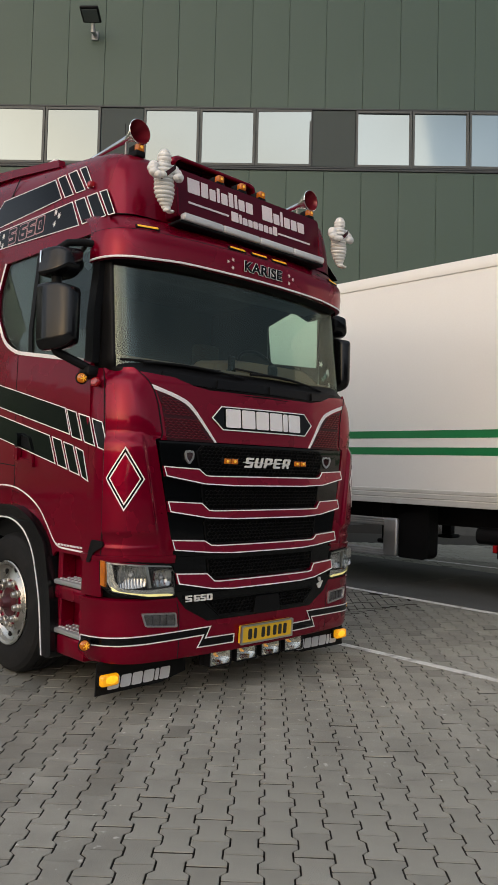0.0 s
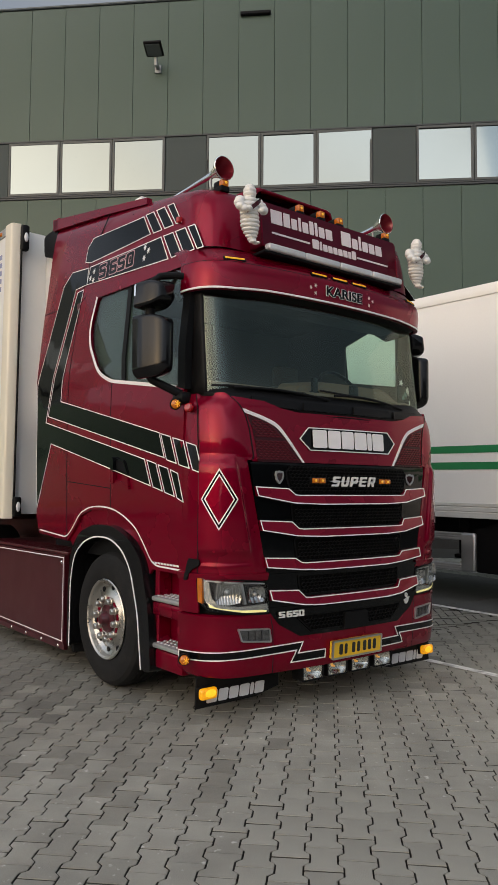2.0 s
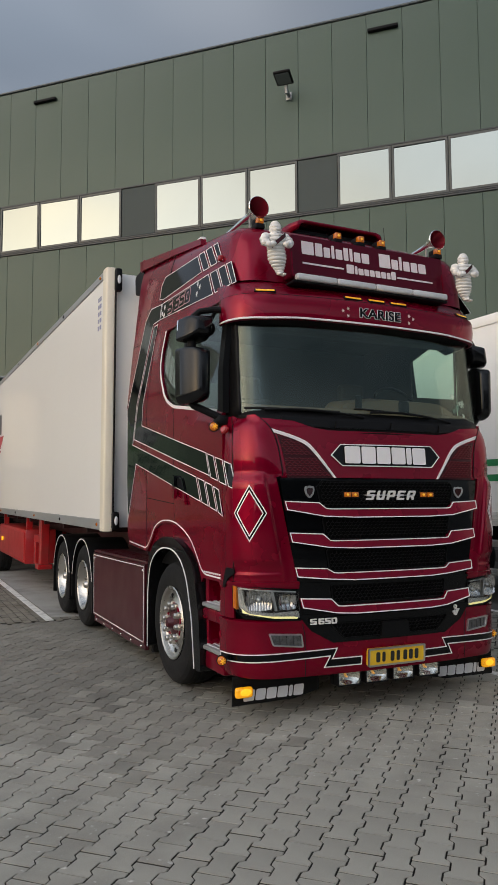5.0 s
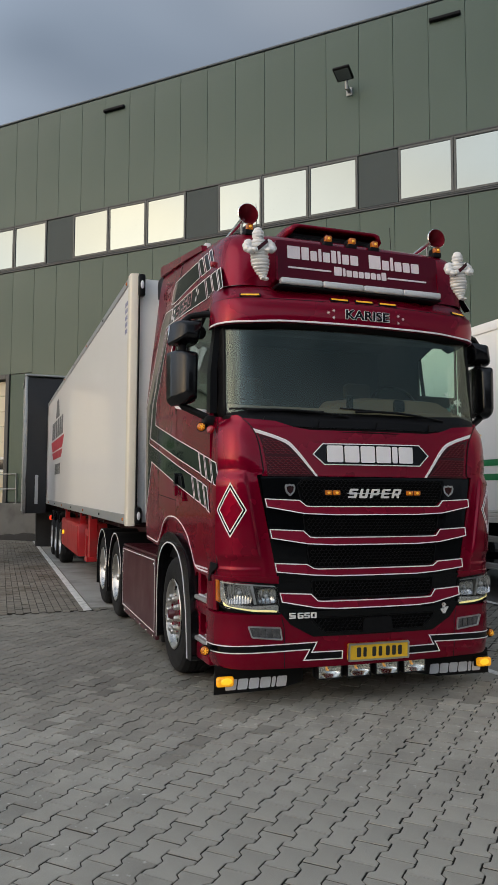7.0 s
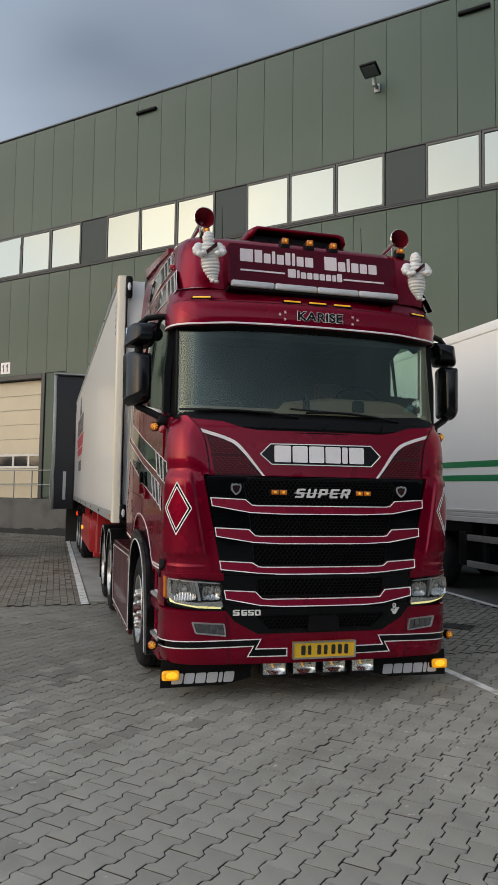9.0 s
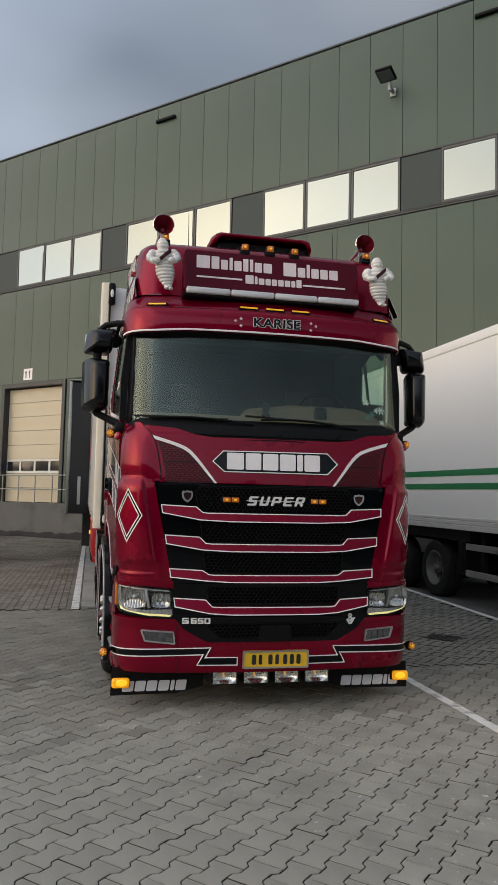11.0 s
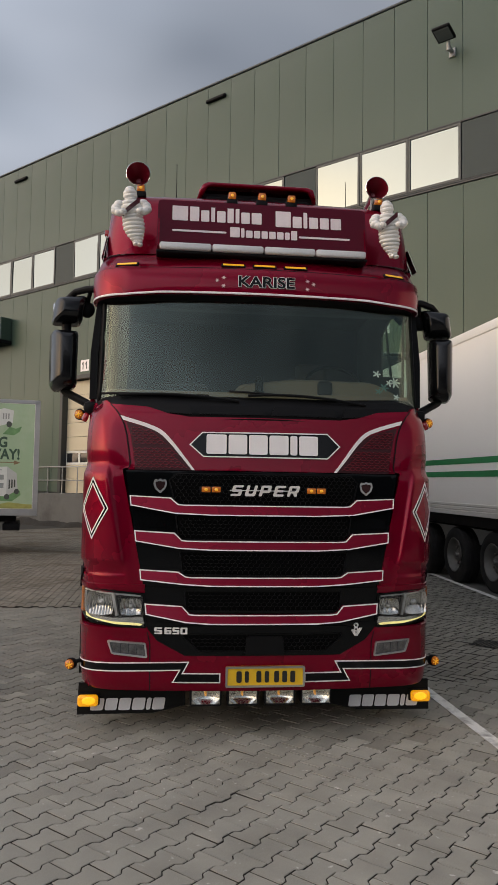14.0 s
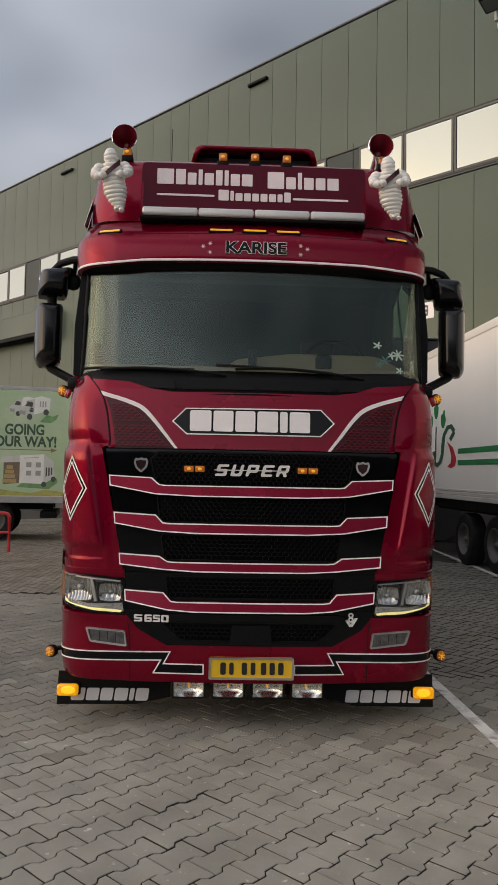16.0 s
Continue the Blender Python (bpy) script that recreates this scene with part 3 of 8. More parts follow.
def dock_door():
    x0, x1, z0, z1 = -22.9, -19.15, 1.38, 6.25
    d = thing("door_1", pose(0, WALL_Y, 0), "closed cream sectional dock door with a row of small windows", "door", kind="structure")
    h = (z1 - z0 - 0.10) / 8
    for i in range(8):
        bm = bmesh.new()
        if i == 2:
            box(bm, x0 + 0.12, x1 - 0.12, 0.24, 0.29, z0 + i * h, z0 + i * h + 0.1, 0.005, 1)
            box(bm, x0 + 0.12, x1 - 0.12, 0.24, 0.29, z0 + i * h + h - 0.1, z0 + i * h + h - 0.006, 0.005, 1)
            n = 4
            w = (x1 - x0 - 0.24) / n
            for k in range(n + 1):
                xx = x0 + 0.12 + k * w
                box(bm, max(x0 + 0.12, xx - 0.05), min(x1 - 0.12, xx + 0.05), 0.24, 0.29, z0 + i * h + 0.1, z0 + i * h + h - 0.1)
            part("window_section", bm, surf("white_door_window_section", (0.72, 0.70, 0.63), 0.4), d)
            for k in range(n):
                bm = bmesh.new()
                xx = x0 + 0.12 + k * w
                box(bm, xx + 0.045, xx + w - 0.045, 0.26, 0.275, z0 + i * h + 0.095, z0 + i * h + h - 0.095)
                part("pane", bm, surf("dark_door_pane", (0.02, 0.022, 0.025), 0.08, coat=0.5), d)
        else:
            box(bm, x0 + 0.12, x1 - 0.12, 0.24, 0.29, z0 + i * h, z0 + i * h + h - 0.012, 0.006, 1)
            part("door_section", bm, DOOR_CREAM, d)
    bm = bmesh.new()
    for a, b in ((x0 - 0.05, x0 + 0.14), (x1 - 0.14, x1 + 0.05)):
        box(bm, a, b, -0.05, 0.34, z0, z1 + 0.1, 0.01, 1)
    box(bm, x0 + 0.14, x1 - 0.14, -0.05, 0.34, z1 - 0.08, z1 + 0.1, 0.01, 1)
    part("door_frame", bm, HALL_TRIM, d)
    bm = bmesh.new()
    box(bm, x0 + 0.2, x1 - 0.2, 0.6, 0.62, z0, z1)
    part("dark_reveal", bm, DARK, d)
    # railing before the door
    r = thing("railing", pose(0, WALL_Y - 0.06, 1.36), "thin galvanised tube railing along the dock edge", "railing")
    for i in range(9):
        x = -26.6 + i * 1.0
        bm = bmesh.new()
        cyl(bm, (x, 0, 0), (x, 0, 1.12), 0.024, seg=10)
        box(bm, x - 0.06, x + 0.06, -0.05, 0.05, 0.0, 0.012)
        part("post", bm, GALV, r)
    for z in (0.55, 1.12):
        bm = bmesh.new()
        cyl(bm, (-26.62, 0, z), (-18.58, 0, z), 0.024, seg=10)
        part("rail", bm, GALV, r)


def dock_shelter(m, name_label, half=2.1, top=5.2, back=2.6, stripe=True):
    """A soft-sided dock shelter box turned along a parking bay."""
    t = thing("dock_shelter", m, name_label, "dock shelter", "dock shelters")
    for s in (-1, 1):
        bm = bmesh.new()
        pts = [(half, 1.12), (half - 0.62, 1.12), (half - 0.62, top - 0.95), (half - 0.12, top - 0.05), (half, top - 0.05)]
        sheet(bm, [(s * a, b) for a, b in pts], lambda a, b, c: Vector((a, 0.04 - c + 0.03 * math.sin(b * 2.3 + a * 3), b)), 0.03, ((1, steps(1.2, top, 0.3)), (0, [s * (half - 0.2), s * (half - 0.4)])))
        cur = part("side_curtain", bm, CURTAIN, t)
        if stripe:
            bm = bmesh.new()
            box(bm, s * (half - 0.34) - 0.045, s * (half - 0.34) + 0.045, -0.075, -0.045, 1.40, 2.25, 0.004, 1)
            part("marker_stripe", bm, surf("pale_marker_stripe", (0.45, 0.46, 0.47), 0.6), cur)
        bm = bmesh.new()
        box(bm, s * half - 0.05, s * half + 0.05, -0.02, 0.16, 1.1, top, 0.03, 2)
        part("edge_post", bm, GALV, t)
        bm = bmesh.new()
        for i in range(14):
            z = 1.15 + i * (top - 1.2) / 14
            box(bm, s * half - 0.02, s * half + 0.02, 0.16, back, z, z + (top - 1.2) / 14 - 0.01, 0.008, 1)
        part("side_cladding", bm, RAIL_GREY, t)
    bm = bmesh.new()
    box(bm, -half + 0.02, half - 0.02, 0.0, 0.04, top - 1.15, top - 0.04, 0.01, 1)
    part("head_curtain", bm, CURTAIN, t)
    bm = bmesh.new()
    box(bm, -half - 0.06, half + 0.06, -0.1, back, top, top + 0.05, 0.015, 1)
    part("roof_sheet", bm, GALV, t)
    # added block carries the shelter; its dark colour stands for the gap below
    bm = bmesh.new()
    box(bm, -half + 0.45, half - 0.45, back - 0.25, back, 0.0, 1.12, 0.02, 1)
    part("dock_base", bm, surf("dark_gap_fill", (0.05, 0.05, 0.05), 0.9, var=0.3) if "dark_gap_fill" not in bpy.data.materials else bpy.data.materials["dark_gap_fill"], t)
    # black panel added for the darkness inside the open shelter
    bm = bmesh.new()
    box(bm, -half + 0.06, half - 0.06, back - 0.12, back - 0.02, 1.1, top - 0.02)
    part("back_panel", bm, CURTAIN, t)
    return t


def surroundings():
    """Unseen dark block across the yard, added to darken reflections, and a low hedge; both close the place behind the
    camera.
    """
    bm = bmesh.new()
    box(bm, -35, 35, 0, 12, 0, 7.0, 0.05, 1)
    for k in range(14):
        box(bm, -34 + k * 5, -33.6 + k * 5, -0.12, 0, 0, 6.9)
    ob = part("wall_south", bm, surf("dark_backdrop_wall", (0.030, 0.033, 0.032), 0.6, var=0.15, scale=0.3))
    ob.matrix_world = pose(22, -19, 0, 0, 0, 225)
    tagged(ob, "plain dark block out of view, added to darken reflections", "wall", kind="structure")
    bm = bmesh.new()
    rnd = random.Random(9)
    for k in range(170):
        a = radians(150 + 110 * k / 170)
        d = rnd.uniform(44, 52)
        h = rnd.uniform(2.2, 4.6)
        t = bmesh.new()
        bmesh.ops.create_icosphere(t, subdivisions=2, radius=1.0)
        for v in t.verts:
            v.co *= 1 + 0.35 * noise.noise(v.co * 1.7 + Vector((k, 0, 0)))
        join(bm, t, Matrix.Translation((d * math.cos(a), d * math.sin(a), h * 0.5)) @ Matrix.Diagonal((rnd.uniform(1.0, 2.0), rnd.uniform(1.0, 2.0), h * 0.55, 1)))
    ob = part("hedge_row", bm, surf("dark_hedge", (0.03, 0.045, 0.02), 0.9, var=0.5, scale=1.5, bump=0.8, bscale=8))
    tagged(ob, "dark green hedge along the edge of the yard", "hedge", kind="stuff")


surroundings()
hall()
ribbon()
wall_fixtures()
dock_door()
dock_shelter(YARD @ pose(0, 17.5, 0), "black curtained dock shelter round the white trailer's rear", half=2.15, back=2.6)
dock_shelter(YARD @ pose(6.1, 14.6, 0), "black curtained dock shelter at the next bay", half=2.0, top=5.4, back=1.2, stripe=False)


# ---- wheels, shared by the vehicles ----
WHEEL_CACHE = {}


def wheel(parent, x, y, z, side, r=0.515, deep=True, rim_mat=None, hub_mat=None, nuts=10, width=0.30):
    """side: -1 outward to -X, 1 to +X. x is the outer face."""
    rim_mat, hub_mat = rim_mat or ALU, hub_mat or ALU
    key = (r, deep, rim_mat.name, width)
    if key not in WHEEL_CACHE:
        k = r / 0.515
        R = 0.298 * k
        bm = bmesh.new()
        prof = [(R, -0.02), (R + 0.02, 0.0), (0.36 * k, 0.012), (0.42 * k, 0.012), (0.47 * k, 0.0), (0.497 * k, -0.022), (0.508 * k, -0.045), (0.515 * k, -0.07), (0.508 * k, -0.08)]
        zz = -0.085
        while zz > -width + 0.08:
            prof += [(0.515 * k, zz), (0.515 * k, zz - 0.04), (0.503 * k, zz - 0.043), (0.503 * k, zz - 0.05)]
            zz -= 0.053
        prof += [(0.50 * k, -width + 0.02), (0.44 * k, -width), (R, -width + 0.01)]
        lathe(bm, prof, Matrix(), 64)
        tyre = finish(bm, RUBBER, "tyre", 25)
        bm = bmesh.new()
        if deep:
            prof = [(R + 0.012, 0.006), (R + 0.004, 0.012), (R - 0.012, 0.004), (R - 0.022, -0.03), (0.255 * k, -0.045), (0.245 * k, -0.05), (0.20 * k, -0.035), (0.175 * k, -0.02), (0.12 * k, -0.02), (0.10 * k, -0.03), (0.0, -0.03)]
        else:
            prof = [(R + 0.012, 0.006), (R + 0.004, 0.012), (R - 0.012, 0.0), (R - 0.03, -0.06), (0.235 * k, -0.10), (0.19 * k, -0.13), (0.15 * k, -0.15), (0.12 * k, -0.15), (0.11 * k, -0.08), (0.07 * k, -0.07), (0, -0.07)]
        lathe(bm, prof, Matrix(), 48)
        rim = finish(bm, rim_mat, "wheel", 30)
        bm = bmesh.new()
        lathe(bm, [(0.012, 0), (0.031, 0.0), (0.031, 0.020), (0.025, 0.024), (0.025, 0.046), (0.018, 0.056), (0, 0.059)], Matrix(), 12)
        nut = finish(bm, ALU if hub_mat is RED_DULL else hub_mat, "nut")
        bm = bmesh.new()
        lathe(bm, [(0.11 * k, -0.03), (0.11 * k, -0.012), (0.09 * k, -0.010), (0.055 * k, 0.0), (0.045 * k, 0.03), (0.034 * k, 0.05), (0.02 * k, 0.055), (0, 0.056)], Matrix(), 24)
        hub = finish(bm, hub_mat, "hub_cap")
        bm = bmesh.new()
        lathe(bm, [(0.0, 0.0), (0.020, 0.0), (0.026, -0.004), (0.026, -0.012)], Matrix(), 12)
        hole = finish(bm, DARK, "hand_hole")
        bm = bmesh.new()
        lathe(bm, [(0.13 * k, -0.031), (0.145 * k, -0.012), (0.165 * k, -0.010), (0.168 * k, -0.022)], Matrix(), 32)
        disc = finish(bm, RED, "nut_ring")
        WHEEL_CACHE[key] = (tyre, rim, nut, hub, hole, disc)
    tyre, rim, nut, hub, hole, disc = WHEEL_CACHE[key]
    w = part("wheel", rim, None, parent)
    w.matrix_local = Matrix.Translation((x, y, z)) @ Matrix.Rotation(radians(90 * side), 4, "Y")
    part("tyre", tyre, None, w)
    part("hub_cap", hub, None, w).location = (0, 0, 0.0 if deep else -0.06)
    if deep:
        part("nut_ring", disc, None, w)
    rr = 0.155 if deep else 0.17
    for i in range(nuts):
        a = 2 * math.pi * (i + 0.3) / nuts
        o = part("nut", nut, None, w)
        o.location = (rr * math.cos(a), rr * math.sin(a), -0.02 if deep else -0.142)
        if deep:
            o = part("hand_hole", hole, None, w)
            a += math.pi / nuts
            o.location = (0.250 * math.cos(a), 0.250 * math.sin(a), -0.040)
    return w


def mudguard(bm, x0, x1, y, z, r0, r1, a0, a1, n=22, flat=0.0):
    """Arched strip over a wheel, a0 to a1 in degrees from the front (-Y), over the top."""
    t = bmesh.new()
    rows = []
    for i in range(n + 1):
        a = radians(a0 + (a1 - a0) * i / n)
        c, s = math.cos(a), math.sin(a)
        rows.append([t.verts.new((x, y - rr * c, z + rr * s)) for x, rr in ((x0, r0), (x0, r1), (x1, r1), (x1, r0))])
    for p, q in zip(rows, rows[1:]):
        for k in range(4):
            t.faces.new((p[k], p[(k + 1) % 4], q[(k + 1) % 4], q[k]))
    t.faces.new(rows[0])
    t.faces.new(rows[-1][::-1])
    return join(bm, t)


# ---- the white refrigerated trailer behind the red lorry ----
def refrigerated_trailer():
    t = thing("semi_trailer", YARD @ pose(-0.030, 3.36, 1.31, 0.6, 0, 0.5) @ pose(0, -3.36, -1.31), "white refrigerated semi-trailer with a red chassis, coupled to the lorry", "trailer")
    X, Y0, Y1, Z0, Z1 = 1.36, 3.36, 19.6, 1.31, 4.22
    bm = bmesh.new()
    box(bm, -X, X, Y0 + 0.14, Y1, Z0, Z1, 0.012, 1)
    part("box_body", bm, PANEL_WHITE, t)
    for s in (-1, 1):
        bm = bmesh.new()
        pts = rounded([(s * (X - 0.085), Y0), (s * (X + 0.015), Y0 + 0.03), (s * (X + 0.015), Y0 + 0.2), (s * (X - 0.085), Y0 + 0.2)], 0.025, 3)
        sheet(bm, pts, lambda a, b, c: Vector((a, b, Z0 - 0.06 + c)), Z1 - Z0 + 0.1)
        post = part("corner_post", bm, CREAM, t)
        # black strip stands in for the dark gap beside the post
        bm = bmesh.new()
        box(bm, s * (X - 0.102), s * (X - 0.086), Y0 + 0.004, Y0 + 0.1, Z0 - 0.05, Z1 + 0.02, 0.006, 1)
        part("rubber_strip", bm, PLASTIC, post)
        for z0, z1 in ((Z0 - 0.04, Z0 + 0.16), (Z1 - 0.24, Z1 + 0.03)):
            bm = bmesh.new()
            box(bm, s * (X - 0.155), s * (X - 0.073), Y0 - 0.05, Y0 + 0.03, z0, z1, 0.025, 2)
            cb = part("corner_buffer", bm, PLASTIC, t)
            bm = bmesh.new()
            ball(bm, (s * (X - 0.114), Y0 - 0.052, (z0 + z1) / 2), (0.022, 0.012, 0.05))
            part("marker_lamp", bm, surf("clear_white_lens", (0.75, 0.76, 0.78), 0.12, coat=0.8), cb)
        for z0, z1 in ((Z0 - 0.05, Z0 + 0.07), (Z1 - 0.06, Z1 + 0.03)):
            bm = bmesh.new()
            box(bm, s * X - 0.012, s * X + 0.012, Y0 + 0.2, Y1, z0, z1, 0.006, 1)
            r = part("edge_rail", bm, RAIL_GREY, t)
            for k in range(7):
                bm = bmesh.new()
                ball(bm, (s * (X + 0.014), Y0 + 0.32 + k * 2.1, (z0 + z1) / 2), (0.012, 0.035, 0.022), 10, 6)
                part("side_marker", bm, AMBER if k % 2 == 0 else DARK, r)
    # front bulkhead with the slim cooling unit
    bm = bmesh.new()
    box(bm, -X + 0.1, X - 0.1, Y0 + 0.08, Y0 + 0.15, Z0 - 0.02, Z1)
    part("front_bulkhead", bm, PANEL_WHITE, t)
    bm = bmesh.new()
    box(bm, -0.98, 0.98, Y0 - 0.24, Y0 + 0.1, Z0 + 0.9, Z1 - 0.1, 0.05, 3)
    part("cooling_unit", bm, PANEL_WHITE, t)
    # small printed notice high on the front of the side, and the emblem near the rear
    bm = bmesh.new()
    for i in range(5):
        for j in range(2):
            box(bm, -X - 0.004, -X, Y0 + 0.30 + j * 0.09, Y0 + 0.36 + j * 0.09, Z1 - 0.62 + i * 0.085, Z1 - 0.57 + i * 0.085)
    tagged(part("printed_notice", bm, surf("pale_blue_grey_print", (0.28, 0.29, 0.42), 0.5), t), "small grey print", kind="stuff")
    side = lambda a, b, c: Vector((-X - 0.002 - c, a, b))
    bm = bmesh.new()
    sheet(bm, [(12.4, 2.64), (15.5, 2.64), (15.1, 2.46), (12.8, 2.46)], side, 0.003)
    sheet(bm, [(12.0, 2.95), (12.5, 2.68), (15.4, 2.68), (15.9, 2.95)], side, 0.003)
    part("red_emblem", bm, PRINT_RED, t)
    bm = bmesh.new()
    sheet(bm, [(13.4, 3.5), (14.5, 3.5), (14.2, 3.95), (13.7, 3.95)], side, 0.003)
    em = part("dark_emblem", bm, PRINT_GREY, t)
    for a0, b0, w, h, n, st in ((12.4, 3.0, 0.40, 0.45, 6, 0.56), (13.0, 2.06, 0.30, 0.26, 4, 0.40)):
        for i in range(n):
            bm = bmesh.new()
            sheet(bm, [(a0 + i * st, b0), (a0 + w + i * st, b0), (a0 + w + i * st, b0 + h), (a0 + i * st, b0 + h)], side, 0.003)
            part("emblem_bar", bm, PRINT_GREY, em)
    # chassis
    for s in (-1, 1):
        bm = bmesh.new()
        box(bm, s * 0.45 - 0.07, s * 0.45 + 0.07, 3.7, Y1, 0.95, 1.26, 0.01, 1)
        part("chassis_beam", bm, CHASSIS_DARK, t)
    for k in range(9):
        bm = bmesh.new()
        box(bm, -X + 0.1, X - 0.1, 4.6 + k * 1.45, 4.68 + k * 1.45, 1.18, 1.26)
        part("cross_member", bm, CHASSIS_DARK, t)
    for s in (-1, 1):
        bm = bmesh.new()
        box(bm, s * 1.30, s * 0.75, 9.2, 12.7, 0.40, 1.02, 0.02, 2)
        b = part("pallet_box", bm, CHASSIS_RED, t)
        bm = bmesh.new()
        box(bm, s * 1.315, s * 1.298, 9.26, 12.64, 0.46, 0.97, 0.006, 1)
        part("box_door", bm, CHASSIS_RED, b)
        for yy in (9.35, 12.4):
            bm = bmesh.new()
            box(bm, s * 1.2 - 0.05, s * 1.2 + 0.05, yy, yy + 0.09, 1.0, 1.27)
            part("hanger", bm, CHASSIS_RED, b)
        bm = bmesh.new()
        box(bm, s * 1.18 - 0.07, s * 1.18 + 0.07, 7.9, 8.1, 0.50, 1.25, 0.01, 1)
        box(bm, s * 1.18 - 0.12, s * 1.18 + 0.12, 7.86, 8.14, 0.42, 0.50, 0.01, 1)
        box(bm, s * 1.18 - 0.05, s * 1.18 + 0.05, 8.1, 8.7, 0.84, 0.96, 0.01, 1)
        box(bm, s * 1.18 - 0.05, s * 1.18 + 0.05, 8.56, 8.7, 0.46, 0.84, 0.01, 1)
        part("landing_leg", bm, CHASSIS_RED, t)
        for k in range(3):
            y = 13.45 + k * 1.33
            wheel(t, s * 1.27, y, 0.515 - 0.0105 * (y - 3.36), s, nuts=10, deep=False, rim_mat=ALU_DULL)
            bm = bmesh.new()
            mudguard(bm, s * 1.27, s * 0.95, y, 0.515, 0.57, 0.60, 35, 145)
            part("mudguard", bm, PLASTIC, t)
        bm = bmesh.new()
        box(bm, s * 1.2, s * 1.28, 17.1, 17.22, 0.80, 0.92, 0.015, 1)
        part("tail_lamp", bm, RED_LIT, t)
        bm = bmesh.new()
        cyl(bm, (s * 1.31, 12.1, 0.72), (s * 1.345, 12.1, 0.72), 0.045, seg=12)
        part("side_lamp", bm, AMBER_LIT, t)
    for k in range(3):
        bm = bmesh.new()
        cyl(bm, (-1.0, 13.45 + k * 1.33, 0.44), (1.0, 13.45 + k * 1.33, 0.44), 0.075, seg=12)
        box(bm, -0.2, 0.2, 13.25 + k * 1.33, 13.65 + k * 1.33, 0.5, 1.0)
        part("axle", bm, DARK, t)
    bm = bmesh.new()
    box(bm, -1.2, 1.2, 16.85, 16.95, 0.5, 0.66, 0.015, 1)
    box(bm, -0.6, -0.5, 16.85, 16.95, 0.6, 1.0)
    box(bm, 0.5, 0.6, 16.85, 16.95, 0.6, 1.0)
    part("under_run_bar", bm, CHASSIS_RED, t)


refrigerated_trailer()


# ---- the white trailer with green stripes in the next bay ----
def striped_trailer():
    m = YARD @ pose(4.786, 0, 0, 0.6, 0, 1.9)
    t = thing("semi_trailer", m, "white box semi-trailer with two green stripes and alloy side guards", "trailer")
    Y0, Y1, Z0, Z1 = -2.6, 13.4, 1.18, 4.38
    bm = bmesh.new()
    box(bm, 0, 2.6, Y0, Y1, Z0, Z1, 0.012, 1)
    part("box_body", bm, PANEL_WHITE, t)
    side = lambda a, b, c: Vector((-0.002 - c, a, b))
    bm = bmesh.new()
    box(bm, -0.02, 0.06, Y0, Y1, Z1 - 0.14, Z1 + 0.02, 0.012, 2)
    part("top_rail", bm, PANEL_WHITE, t)
    bm = bmesh.new()
    for z0, z1 in ((Z0 - 0.02, Z0 + 0.06), (Z0 + 0.07, Z0 + 0.13), (Z0 + 0.14, Z0 + 0.19)):
        box(bm, -0.014, 0.03, Y0, Y1, z0, z1, 0.006, 1)
    part("bottom_rail", bm, surf("ribbed_white_rail", (0.62, 0.61, 0.58), 0.4, 0.1, var=0.1), t)
    for z0, z1 in ((2.065, 2.168), (1.835, 1.938)):
        bm = bmesh.new()
        sheet(bm, [(Y0 + 0.1, z0), (9.80, z0), (9.80, z1), (Y0 + 0.1, z1)], side, 0.003)
        part("green_stripe", bm, GREEN, t)
    # leaf-and-scroll emblem in plain shapes
    for dy, dz, tilt, hi in ((11.160, 3.06, 0, 0.21), (11.520, 2.84, -16, 0.18), (10.690, 2.82, 18, 0.20)):
        pts = [(0.15 * math.sin(a) * (0.55 if math.cos(a) > 0.3 else 1.0), hi * math.cos(a)) for a in [2 * math.pi * k / 18 for k in range(18)]]
        ca, sa = math.cos(radians(tilt)), math.sin(radians(tilt))
        bm = bmesh.new()
        sheet(bm, [(dy + a * ca - b * sa, dz + a * sa + b * ca) for a, b in pts], side, 0.003)
        part("leaf_emblem", bm, GREEN, t)
    for line in (((10.240, 2.36), (10.040, 2.52), (10.190, 2.64), (10.440, 2.62), (10.660, 2.45), (10.740, 2.1), (10.840, 1.93), (11.060, 1.84), (11.240, 1.9), (11.290, 2.15)), ((11.160, 2.68), (11.170, 2.0)), ((12.140, 2.36), (11.940, 2.55), (11.690, 2.5), (11.560, 2.2), (11.520, 1.95), (11.290, 1.85))):
        bm = bmesh.new()
        w = 0.095 if len(line) > 2 else 0.03
        a = [Vector(p) for p in line]
        for k, (p, q) in enumerate(zip(a, a[1:])):
            d = (q - p).normalized() * w
            sheet(bm, [(p.x - d.y - d.x * 0.3, p.y + d.x * 0.45), (q.x - d.y + d.x * 0.3, q.y + d.x * 0.45), (q.x + d.y + d.x * 0.3, q.y - d.x * 0.45), (p.x + d.y - d.x * 0.3, p.y - d.x * 0.45)], side, 0.003 + 0.0002 * k)
        part("scroll_emblem", bm, DARK_GREEN, t)
    bm = bmesh.new()
    sheet(bm, rounded([(10.450, 2.334), (10.090, 2.20), (9.900, 1.98), (9.960, 1.83), (10.190, 1.785), (10.420, 1.815), (10.210, 1.88), (10.160, 2.02), (10.270, 2.17)], 0.03, 3), side, 0.004)
    part("red_emblem", bm, PRINT_RED, t)
    # running gear
    for x in (0.8, 1.8):
        bm = bmesh.new()
        box(bm, x - 0.07, x + 0.07, -1.0, Y1 - 0.2, 0.86, 1.2, 0.01, 1)
        part("chassis_beam", bm, DARK, t)
    bm = bmesh.new()
